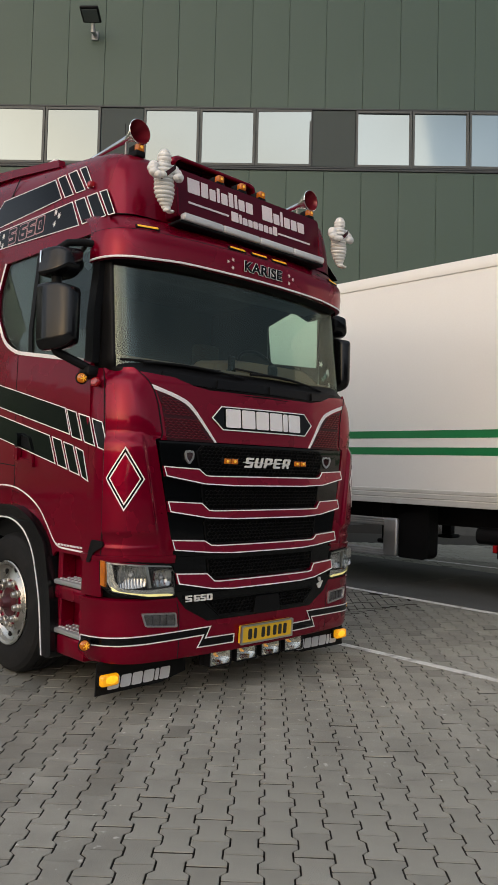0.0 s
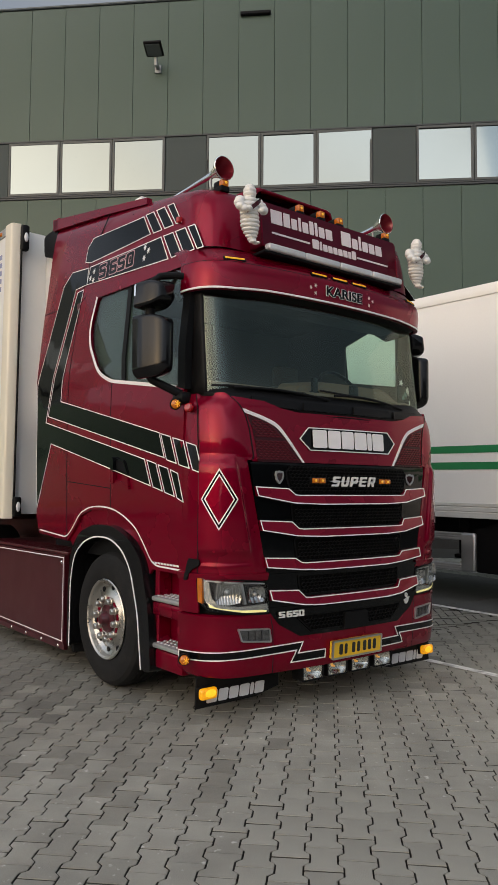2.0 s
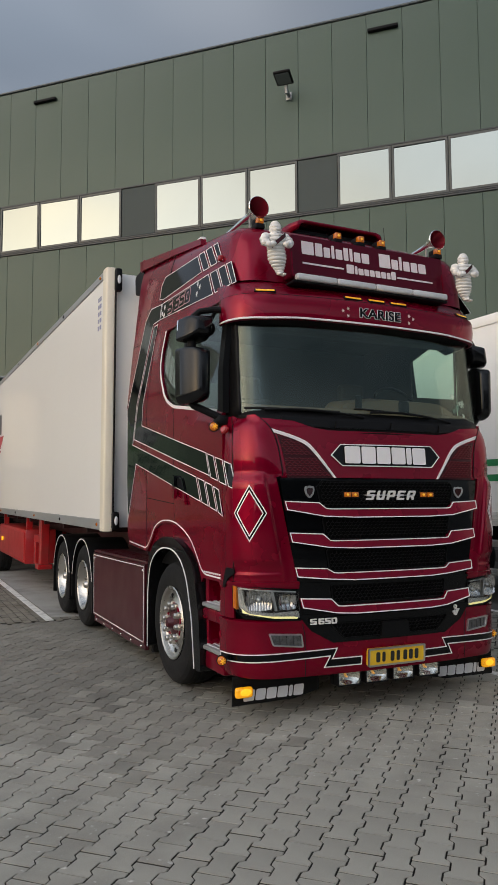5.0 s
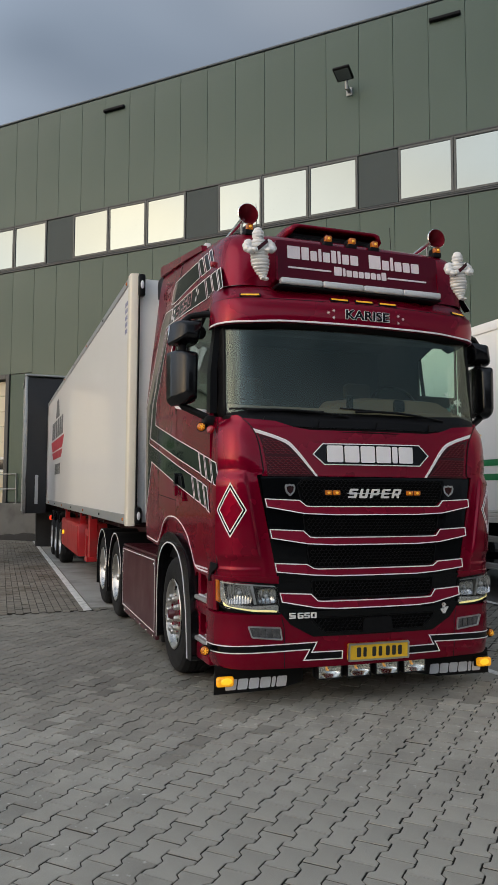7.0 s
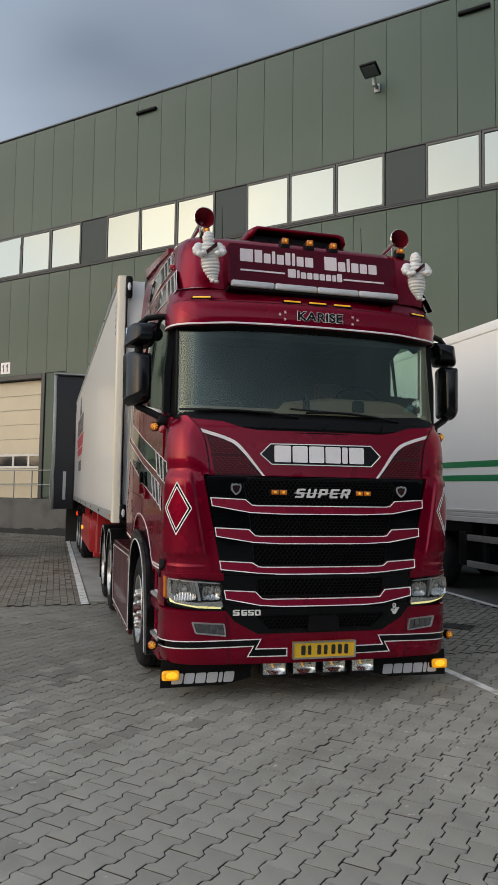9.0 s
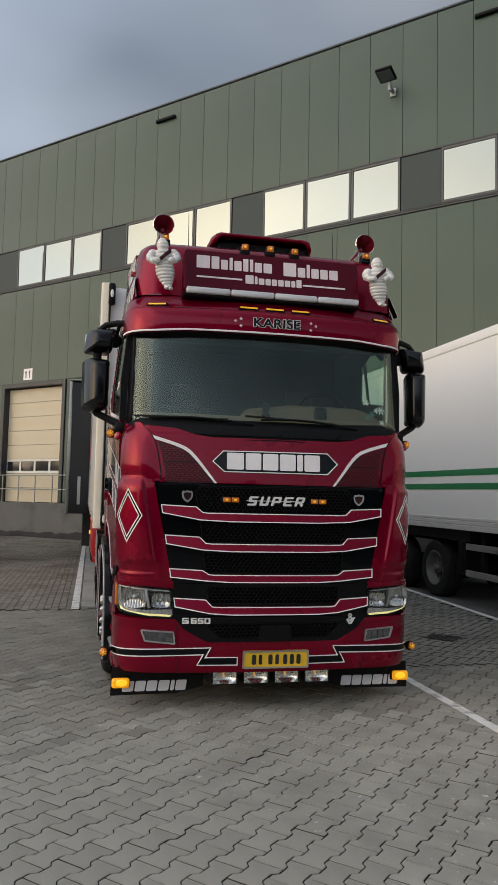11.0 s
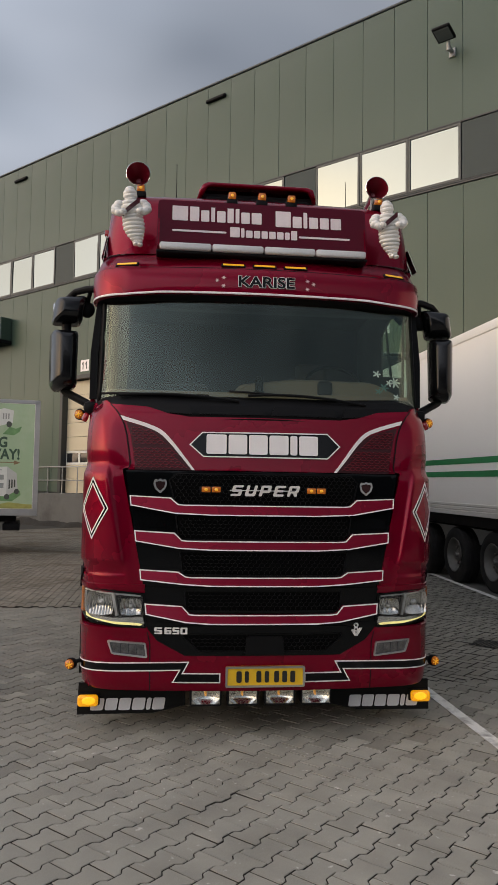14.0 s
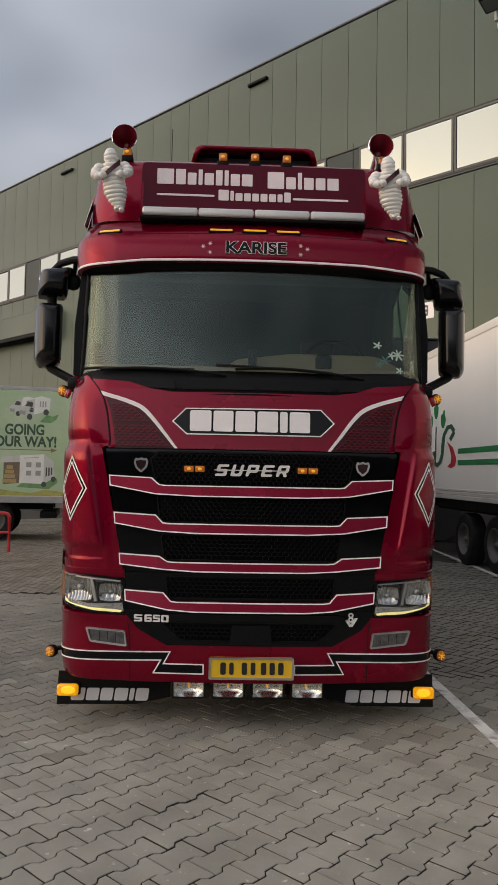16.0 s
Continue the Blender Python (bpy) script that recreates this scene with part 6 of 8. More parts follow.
        part("shield_centre", bm, surf("dark_enamel", (0.045, 0.016, 0.017), 0.25, 0.4, coat=0.4) if x < 0 else bpy.data.materials["dark_enamel"], sh)
    # script badge and the amber lamps beside it
    bm = bmesh.new()
    box(bm, -0.240, 0.222, -0.0885, -0.058, 1.6185, 1.6245)
    line = part("badge_line", bm, SILVER, lorry)
    for k, ch in enumerate("SUPER"):
        x, w, h, lean = -0.238 + k * 0.0955, 0.070, 0.073, 0.022
        bm = bmesh.new()
        sheet(bm, [[(x + a + lean * b / h, 1.584 + b) for a, b in lp] for lp in glyph(ch, w, h)], lambda a, b, c: Vector((a, -0.076 - c, b)), 0.010)
        part("script_letter", bm, FIGURE_WHITE, line)
    for x in (-0.365, 0.347):
        bm = bmesh.new()
        box(bm, x - 0.075, x + 0.075, -0.075, -0.045, 1.602, 1.648, 0.008, 2)
        l = part("grille_lamp", bm, DARK, lorry)
        for k in (-1, 1):
            bm = bmesh.new()
            box(bm, x + k * 0.034 - 0.03, x + k * 0.034 + 0.03, -0.084, -0.07, 1.606, 1.644, 0.006, 2)
            part("lens", bm, AMBER, l)
            bm = bmesh.new()
            ball(bm, (x + k * 0.034, -0.0835, 1.625), (0.013, 0.004, 0.010), 10, 6)
            part("glow", bm, bpy.data.materials["marker_amber"], l)
    for ch, x, w in (("S", -0.719, 0.052), ("6", -0.653, 0.046), ("5", -0.601, 0.046), ("0", -0.549, 0.046)):
        block_letter(ch, w, 0.043, FIGURE_WHITE, lorry, pose(x, -0.0885 + 0.07 * (x / 0.95) ** 2, 0.674, 90, 0, -5), "model_badge", deep=0.008)
    bm = bmesh.new()
    for pts in ([(0.590, 0.706), (0.610, 0.706), (0.635, 0.668), (0.660, 0.706), (0.680, 0.706), (0.645, 0.654), (0.625, 0.654)], *[[[(0.635 + r * math.cos(a), z + r * math.sin(a)) for a in [q * math.pi / 8 for q in range(16)]] for r in (0.0165, 0.0075)] for z in (0.697, 0.724)]):
        nose_sheet(bm, pts, 0.010, 0.010)
    part("engine_badge", bm, FIGURE_WHITE, lorry, "pale engine badge")


grille_part()


def bonnet_part():
    # red bonnet under the screen, notched for the corner meshes
    mesh_l = [(-0.945, 2.075), (-0.80, 2.035), (-0.68, 1.985), (-0.60, 1.90), (-0.49, 1.752), (-0.875, 1.752), (-0.885, 1.85), (-0.91, 1.98)]
    side = [(-corner_edge(z) - 0.006, z) for z in (1.765, 1.80, 1.88, 1.98, 2.06, 2.11, 2.16, 2.20)]
    top = [(-0.80, 2.18), (-0.66, 2.135), (-0.52, 2.115)]
    outer = [(-0.92, 1.752)] + side + top
    outer = outer + [(-x, z) for x, z in outer[::-1]]
    bm = bmesh.new()
    nose_sheet(bm, outer, -0.012, 0.012)
    b = part("bonnet_panel", bm, RED, lorry)
    for sg in (-1, 1):
        pts = [(-sg * p[0] if sg > 0 else p[0], p[1]) for p in mesh_l]
        # body-red mesh: its shade is put into darker ground and rib colours
        bm = bmesh.new()
        nose_sheet(bm, pts, 0.0, 0.003)
        c = part("mesh_corner", bm, surf("shaded_red_mesh_ground", (0.045, 0.004, 0.008), 0.5, 0.2) if sg < 0 else bpy.data.materials["shaded_red_mesh_ground"], b)
        bm = bmesh.new()
        t = bmesh.new()
        z = 1.765
        row = 0
        while z < 2.03:
            x = 0.49 + (0.020 if row % 2 else 0)
            edge = corner_edge(max(z, 1.76)) - 0.022
            while x < edge:
                lim = float(np.interp(z, (1.752, 1.90, 1.985, 2.035, 2.055), (0.50, 0.615, 0.695, 0.815, 0.96)))
                if x > lim + 0.01 and not 1.895 < z < 1.915:
                    for u0, v0, u1, v1 in ((x, z, x + 0.020, z + 0.009), (x + 0.020, z + 0.009, x + 0.040, z)):
                        if u1 > edge:
                            continue
                        q = [(u0, v0), (u1, v1), (u1, v1 + 0.0055), (u0, v0 + 0.0055)]
                        fr = [t.verts.new(nose(sg * u, v, 0.013)) for u, v in q]
                        bk = [t.verts.new(nose(sg * u, v, 0.002)) for u, v in q]
                        t.faces.new(fr)
                        for k in range(4):
                            t.faces.new((fr[k], bk[k], bk[(k + 1) % 4], fr[(k + 1) % 4]))
                x += 0.040
            z += 0.0175
            row += 1
        join(bm, t)
        tagged(part("mesh_relief", bm, surf("shaded_red_mesh", (0.19, 0.003, 0.014), 0.33, 0.35, 0.2) if sg < 0 else bpy.data.materials["shaded_red_mesh"], c), "fine red mesh with its shade put into the colour", kind="stuff")
        # white sweeping border
        up = 0.010 if sg > 0 else 0.0
        path = [(0.984, 2.118 + up), (0.81, 2.068 + up), (0.70, 2.025 + up), (0.625, 1.945 + up), (0.55, 1.85), (0.475, 1.752)]
        inn = [(0.966, 2.087 + up), (0.815, 2.043 + up), (0.715, 2.002 + up), (0.645, 1.932 + up), (0.565, 1.837), (0.495, 1.752)]
        pr = [path[0]] + rounded(path, 0.09, 5)[6:-6] + [path[-1]]
        ir = [inn[0]] + rounded(inn, 0.09, 5)[6:-6] + [inn[-1]]
        bm = bmesh.new()
        nose_sheet(bm, [(sg * x, z) for x, z in pr + ir[::-1]], 0.0, 0.007)
        part("white_sweep", bm, WHITE, b)
    # long hexagonal badge with plain bars
    hexa = [(-0.515, 1.925), (-0.43, 2.012), (0.43, 2.018), (0.52, 1.93), (0.43, 1.842), (-0.42, 1.842)]
    bm = bmesh.new()
    nose_sheet(bm, hexa, 0.0, 0.008)
    hx = part("front_badge", bm, BLACK, lorry)
    bm = bmesh.new()
    nose_sheet(bm, ring(hexa, 0.0076), 0.006, 0.005)
    part("white_border", bm, WHITE, hx)
    blocks("badge_bar", WHITE, hx, on_nose(0.019), (0.135, 0.125, 0.125, 0.130, 0.048, 0.130), -0.40, 1.864, 0.132, 0.013)


bonnet_part()


def bumper_part():
    bm = bmesh.new()
    rings, backs = [], []
    for z, c in ((0.290, -0.03), (0.296, -0.004), (0.312, 0.004), (0.40, 0.004), (0.505, 0.004), (0.60, 0.004), (0.675, 0.002), (0.688, 0.008), (0.704, 0.008), (0.716, -0.012)):
        rings.append([nose(s, z, c) for s in steps(-1.52, 1.52, 0.04)])
        backs.append([nose(s, z, min(c, -0.02) - 0.004) for s in steps(-1.52, 1.52, 0.04)])
    shell(bm, rings, backs)
    b = part("bumper", bm, RED, lorry)
    # strip between lamps and corner panels
    for sg in (-1, 1):
        bm = bmesh.new()
        rings = [[nose(sg * s, z, c) for s in steps(0.79, 1.50, 0.04)] for z, c in ((0.935, 0.0), (0.962, 0.012), (0.985, 0.014), (0.992, 0.0))]
        shell(bm, rings, [[p + Vector((0, 0.02, 0)) for p in r] for r in rings])
        part("lamp_brow", bm, RED, lorry)
        bm = bmesh.new()
        rings = [[nose(sg * s, z, c) for s in steps(1.298, 1.50, 0.02)] for z, c in ((0.722, 0.004), (0.76, 0.006), (0.90, 0.006), (0.945, 0.004))]
        shell(bm, rings, [[p + Vector((-sg * 0.02, 0.01, 0)) for p in r] for r in rings])
        part("lamp_cheek", bm, RED, lorry)
        # stepped black band
        pts = [(1.50, 0.455), (1.05, 0.478), (0.485, 0.492), (0.525, 0.418), (0.28, 0.418), (0.28, 0.352), (0.60, 0.352), (0.555, 0.432), (1.05, 0.418), (1.50, 0.395)]
        pts = [(sg * x, z) for x, z in pts]
        bm = bmesh.new()
        nose_sheet(bm, pts, 0.005, 0.003)
        k = part("black_band", bm, BLACK, b)
        bm = bmesh.new()
        nose_sheet(bm, ring(pts, 0.0076), 0.006, 0.0045)
        part("white_border", bm, WHITE, k)
        # fog lamp
        pts = [(sg * x, z) for x, z in ((0.762, 0.512), (0.776, 0.610), (1.030, 0.624), (0.998, 0.534))]
        bm = bmesh.new()
        nose_sheet(bm, [rounded(pts, 0.012, 2), rounded(inset(pts, 0.010), 0.006, 2)], 0.003, 0.014)
        f = part("fog_lamp", bm, ALU_DULL, lorry)
        bm = bmesh.new()
        nose_sheet(bm, inset(pts, 0.010), 0.004, 0.003)
        part("reflector", bm, FOG, f)
        if sg < 0:
            surf("lens_rib_grey", (0.16, 0.16, 0.17), 0.2, 0.6)
        for q in range(3):
            x = 0.835 + q * 0.052
            bm = bmesh.new()
            nose_sheet(bm, [(sg * x, 0.538), (sg * (x + 0.004), 0.538), (sg * (x + 0.006), 0.600), (sg * (x + 0.002), 0.600)], 0.006, 0.008)
            part("lens_rib", bm, bpy.data.materials["lens_rib_grey"], f)
        # bumper seam
        bm = bmesh.new()
        nose_sheet(bm, [(sg * 0.740, 0.30), (sg * 0.746, 0.30), (sg * 0.752, 0.60), (sg * 0.775, 0.70), (sg * 0.768, 0.70), (sg * 0.745, 0.60)], 0.004, 0.001)
        part("panel_gap", bm, DARK, b)
        # black flap with plain bars and a lit marker
        bm = bmesh.new()
        sheet(bm, [(sg * 0.50, 0.30), (sg * 1.225, 0.30), (sg * 1.232, 0.088), (sg * 0.72, 0.092), (sg * 0.50, 0.14)], lambda a, bb, c: Vector((a, 0.215 - c, bb)), 0.012)
        fl = part("mud_flap", bm, surf("black_rubber_flap", (0.008, 0.008, 0.008), 0.6, spec=0.15) if sg < 0 else bpy.data.materials["black_rubber_flap"], lorry)
        x0 = -1.145 if sg < 0 else 0.645
        if sg < 0:
            surf("grey_flap_print", (0.72, 0.72, 0.73), 0.5)
        blocks("flap_bar", bpy.data.materials["grey_flap_print"], fl, lambda a, bb, c: Vector((a, 0.203 - c, bb)), (0.086, 0.080, 0.080, 0.085, 0.030, 0.082), x0, 0.115, 0.080, 0.011, 0.012)
        bm = bmesh.new()
        box(bm, sg * 1.08, sg * 1.228, 0.185, 0.21, 0.150, 0.235, 0.012, 2)
        part("marker_base", bm, DARK, lorry)
        bm = bmesh.new()
        box(bm, sg * 1.088, sg * 1.226, 0.140, 0.188, 0.153, 0.230, 0.02, 3)
        fm = part("flap_marker_lamp", bm, FLAP_LENS, lorry, "lit amber marker lamp")
        bm = bmesh.new()
        ball(bm, (sg * 1.150, 0.1395, 0.196), (0.046, 0.006, 0.027), 16, 8)
        part("glow", bm, AMBER_LIT, fm)
        # round amber lamps on stalks
        for x, y, z in ((1.295, 0.27, 0.415), (1.30, 0.41, 2.15)):
            bm = bmesh.new()
            cyl(bm, (sg * (x - 0.085), y + 0.03, z + 0.02), (sg * x, y + 0.01, z), 0.014)
            lathe(bm, [(0, 0.0), (0.038, 0.0), (0.041, -0.012), (0.038, -0.035), (0.026, -0.05), (0, -0.05)], Matrix.Translation((sg * x, y - 0.02, z)) @ Matrix.Rotation(radians(90), 4, "X") @ Matrix.Rotation(radians(25 * sg), 4, "Y"), 20)
            l = part("round_lamp", bm, DARK, lorry)
            bm = bmesh.new()
            lathe(bm, [(0.033, 0.0), (0.031, 0.012), (0.020, 0.022), (0, 0.026)], Matrix.Translation((sg * x, y - 0.02, z)) @ Matrix.Rotation(radians(90), 4, "X") @ Matrix.Rotation(radians(25 * sg), 4, "Y"), 20)
            part("lens", bm, AMBER, l)
            bm = bmesh.new()
            for q in range(3):
                a = q * math.pi / 3 + 0.4
                cyl(bm, (sg * x - 0.024 * math.cos(a), y - 0.046, z - 0.024 * math.sin(a)), (sg * x + 0.024 * math.cos(a), y - 0.046, z + 0.024 * math.sin(a)), 0.0035, seg=6)
            part("lamp_star", bm, bpy.data.materials["marker_amber"], l)
        bm = bmesh.new()
        lathe(bm, [(0, 0.0), (0.034, 0.0), (0.034, 0.018), (0.024, 0.03), (0, 0.034)], Matrix.Translation((sg * 1.235, 0.315, 2.12)) @ Matrix.Rotation(radians(70 * sg), 4, "Y") @ Matrix.Rotation(radians(25), 4, "X"), 20)
        part("red_round_lamp", bm, RED_LENS, lorry)
    # number plate with plain bars
    p = thing("number_plate", YARD @ pose(0.013, -0.092, 0.402, 4, 0, 0) @ Matrix.Diagonal((0.955, 1, 0.92, 1)), "yellow number plate with dark characters in a silver holder", "number plate")
    bm = bmesh.new()
    pl = [(-0.275, -0.074), (0.275, -0.074), (0.275, 0.074), (-0.275, 0.074)]
    sheet(bm, [rounded(pl, 0.012, 3), rounded(inset(pl, 0.013), 0.006, 3)], lambda a, bb, c: Vector((a, -c, bb)), 0.014)
    part("holder", bm, ALU_DULL, p)
    bm = bmesh.new()
    box(bm, -0.268, 0.268, -0.006, 0.03, -0.068, 0.068, 0.004, 1)
    part("plate", bm, PLATE, p)
    ink = surf("black_plate_print", (0.02, 0.02, 0.02), 0.4)
    for widths, x0, gap in (((0.036, 0.028), -0.200, 0.022), ((0.034, 0.030), -0.062, 0.024), ((0.034, 0.034, 0.034), 0.062, 0.022)):
        blocks("character_bar", ink, p, lambda a, bb, c: Vector((a, -0.006 - c, bb)), widths, x0, -0.041, 0.082, gap)
    # row of four driving lamps
    for i, x in enumerate((-0.372, -0.125, 0.122, 0.369)):
        bm = bmesh.new()
        box(bm, x - 0.104, x + 0.104, 0.022, 0.09, 0.198, 0.314, 0.012, 2)
        rim = rounded([(x - 0.104, 0.198), (x + 0.104, 0.198), (x + 0.104, 0.314), (x - 0.104, 0.314)], 0.014, 3)
        sheet(bm, [rim, inset(rim, 0.009)], lambda a, bb, c: Vector((a, 0.024 - c, bb)), 0.055)
        box(bm, x - 0.02, x + 0.02, 0.10, 0.16, 0.31, 0.35)
        l = part("driving_lamp", bm, PLASTIC, lorry)
        bm = bmesh.new()
        t = bmesh.new()
        bmesh.ops.create_grid(t, x_segments=14, y_segments=8, size=0.5)
        for v in t.verts:
            u, w = v.co.x * 2, v.co.y * 2
            v.co = Vector((x + u * 0.092, 0.018 - 0.040 * min(1.0, math.hypot(u, w)) ** 2 + 0.0015 * math.sin(u * 22), 0.256 + w * 0.050))
        join(bm, t)
        part("reflector", bm, surf("warm_silver_reflector", (0.85, 0.80, 0.72), 0.20, 1.0, var=0.15, scale=20.0) if i == 0 else bpy.data.materials["warm_silver_reflector"], l)
        # unlit lamp: the bulb glows to stand for orange reflections in the bowl
        bm = bmesh.new()
        ball(bm, (x, 0.010, 0.258), (0.007, 0.010, 0.007), 10, 8)
        part("bulb", bm, surf("orange_reflection_glow", (0.6, 0.35, 0.1), 0.3, emit=(1.0, 0.45, 0.08), power=0.35) if i == 0 else bpy.data.materials["orange_reflection_glow"], l)
        bm = bmesh.new()
        box(bm, x - 0.096, x + 0.096, -0.029, -0.026, 0.206, 0.306)
        g = part("lens", bm, CLEAR, l)
        g.visible_shadow = False
    bm = bmesh.new()
    cyl(bm, (-0.55, 0.14, 0.315), (0.55, 0.14, 0.315), 0.018)
    part("lamp_rail", bm, DARK, lorry)
    bm = bmesh.new()
    box(bm, -0.95, 0.95, 0.24, 0.6, 0.22, 0.4, 0.02, 1)
    part("under_body", bm, DARK, lorry)


bumper_part()


def headlights():
    for sg in (-1, 1):
        q = lambda pts: [(sg * x, z) for x, z in pts]
        shape = rounded(q([(0.775, 0.706), (0.792, 0.922), (0.88, 0.935), (1.10, 0.955), (1.315, 0.972), (1.305, 0.80), (1.22, 0.745), (0.98, 0.715)]), 0.02, 3)
        bm = bmesh.new()
        nose_sheet(bm, shape, -0.085, 0.02)
        h = part("headlight", bm, PLASTIC, lorry)
        bm = bmesh.new()
        nose_sheet(bm, ring(inset(shape, -0.004), 0.011), -0.07, 0.078)
        part("surround", bm, BLACK, h)
        # fluted outer bowl and square inner reflector
        bm = bmesh.new()
        nose_sheet(bm, q([(0.80, 0.755), (0.805, 0.912), (1.21, 0.945), (1.22, 0.815), (1.15, 0.775)]), -0.060, 0.012)
        part("lamp_back", bm, surf("smoked_lamp_housing", (0.035, 0.035, 0.037), 0.25, 0.3, var=0.2, scale=20.0, spec=0.3) if sg < 0 else bpy.data.materials["smoked_lamp_housing"], h)
        for x, z, rx, rz, nf in ((1.095, 0.862, 0.098, 0.080, 9), (0.882, 0.842, 0.072, 0.056, 4)):
            c = nose(sg * x, z, -0.010)
            n = (nose(sg * x, z, 0.05) - nose(sg * x, z, 0)).normalized()
            n = (n + Vector((0, -1.0, 0))).normalized()
            m = Matrix.Translation(c) @ n.to_track_quat("Z", "Y").to_matrix().to_4x4()
            bm = bmesh.new()
            t = bmesh.new()
            bmesh.ops.create_grid(t, x_segments=nf * 4, y_segments=8, size=0.5)
            for v in t.verts:
                u, w = v.co.x * 2, v.co.y * 2
                rr = max(abs(u), abs(w))
                k = 1.0 if rr < 1e-6 else (0.55 + 0.45 * rr / max(1e-6, math.hypot(u, w)))
                v.co = Vector((u * rx * k, w * rz * k, -0.030 * (1 - min(1.0, rr) ** 2) + 0.005 * abs(math.sin(u * nf * 1.57)) + 0.010))
            join(bm, t, m)
            b = part("reflector_bowl", bm, SMOKED, h)
            bm = bmesh.new()
            ball(bm, (0, 0, 0), rz * 0.26, 12, 8)
            bmesh.ops.transform(bm, matrix=m @ Matrix.Translation((0, 0, -0.008)), verts=bm.verts)
            part("bulb_cap", bm, ALU_DULL, b)
        # bright trim and lit strip below the bowls
        bm = bmesh.new()
        nose_sheet(bm, q([(0.79, 0.735), (0.80, 0.778), (1.00, 0.768), (1.15, 0.782), (1.20, 0.825), (1.225, 0.945), (1.262, 0.950), (1.252, 0.82), (1.21, 0.762), (0.98, 0.728), (0.82, 0.722)]), -0.015, 0.022)
        part("light_guide", bm, surf("pale_light_guide", (0.62, 0.62, 0.60), 0.24, 0.85, coat=0.4, var=0.2, scale=12.0) if sg < 0 else bpy.data.materials["pale_light_guide"], h)
        bm = bmesh.new()
        nose_sheet(bm, q([(0.80, 0.732), (0.84, 0.738), (0.99, 0.744), (1.17, 0.764), (1.222, 0.792), (1.216, 0.768), (0.98, 0.728), (0.81, 0.721)]), 0.002, 0.008)
        part("running_light", bm, YELLOW_LIT, h)
        bm = bmesh.new()
        nose_sheet(bm, q([(1.266, 0.79), (1.270, 0.955), (1.305, 0.958), (1.298, 0.80)]), -0.01, 0.024)
        part("turn_signal", bm, AMBER, h)
        bm = bmesh.new()
        nose_sheet(bm, q([(0.962, 0.785), (0.992, 0.925), (1.010, 0.927), (0.980, 0.782)]), -0.02, 0.03)
        nose_sheet(bm, q([(0.82, 0.910), (1.24, 0.938), (1.24, 0.947), (0.82, 0.918)]), -0.02, 0.03)
        part("inner_bezel", bm, ALU_DULL, h)
        bm = bmesh.new()
        nose_sheet(bm, inset(shape, 0.010), 0.012, 0.003)
        g = part("lens", bm, CLEAR, h)
        g.visible_shadow = False


headlights()


def pillow(bm, prof, m, back, deep):
    """A housing drawn from its rim towards the front in ever smaller, rounder outlines."""
    t = bmesh.new()
    rows = []
    ax, bx = [p[0] for p in prof], [p[1] for p in prof]
    ca, cb, ha, hb = (min(ax) + max(ax)) / 2, (min(bx) + max(bx)) / 2, (max(ax) - min(ax)) / 2, (max(bx) - min(bx)) / 2
    for w, d in ((0.006, 0.0), (0.0, 0.008), (0.0, 0.40), (0.004, 0.58), (0.013, 0.74), (0.026, 0.86), (0.044, 0.95), (0.066, 1.0)):
        rows.append([t.verts.new(m @ Vector((ca + (a - ca) * (1 - w / ha), back - d * deep, cb + (b - cb) * (1 - w / hb)))) for a, b in prof])
    for p, q in zip(rows, rows[1:]):
        for k in range(len(p)):
            t.faces.new((p[k], p[(k + 1) % len(p)], q[(k + 1) % len(p)], q[k]))
    t.faces.new(rows[0][::-1])
    t.faces.new(rows[-1])
    return join(bm, t)


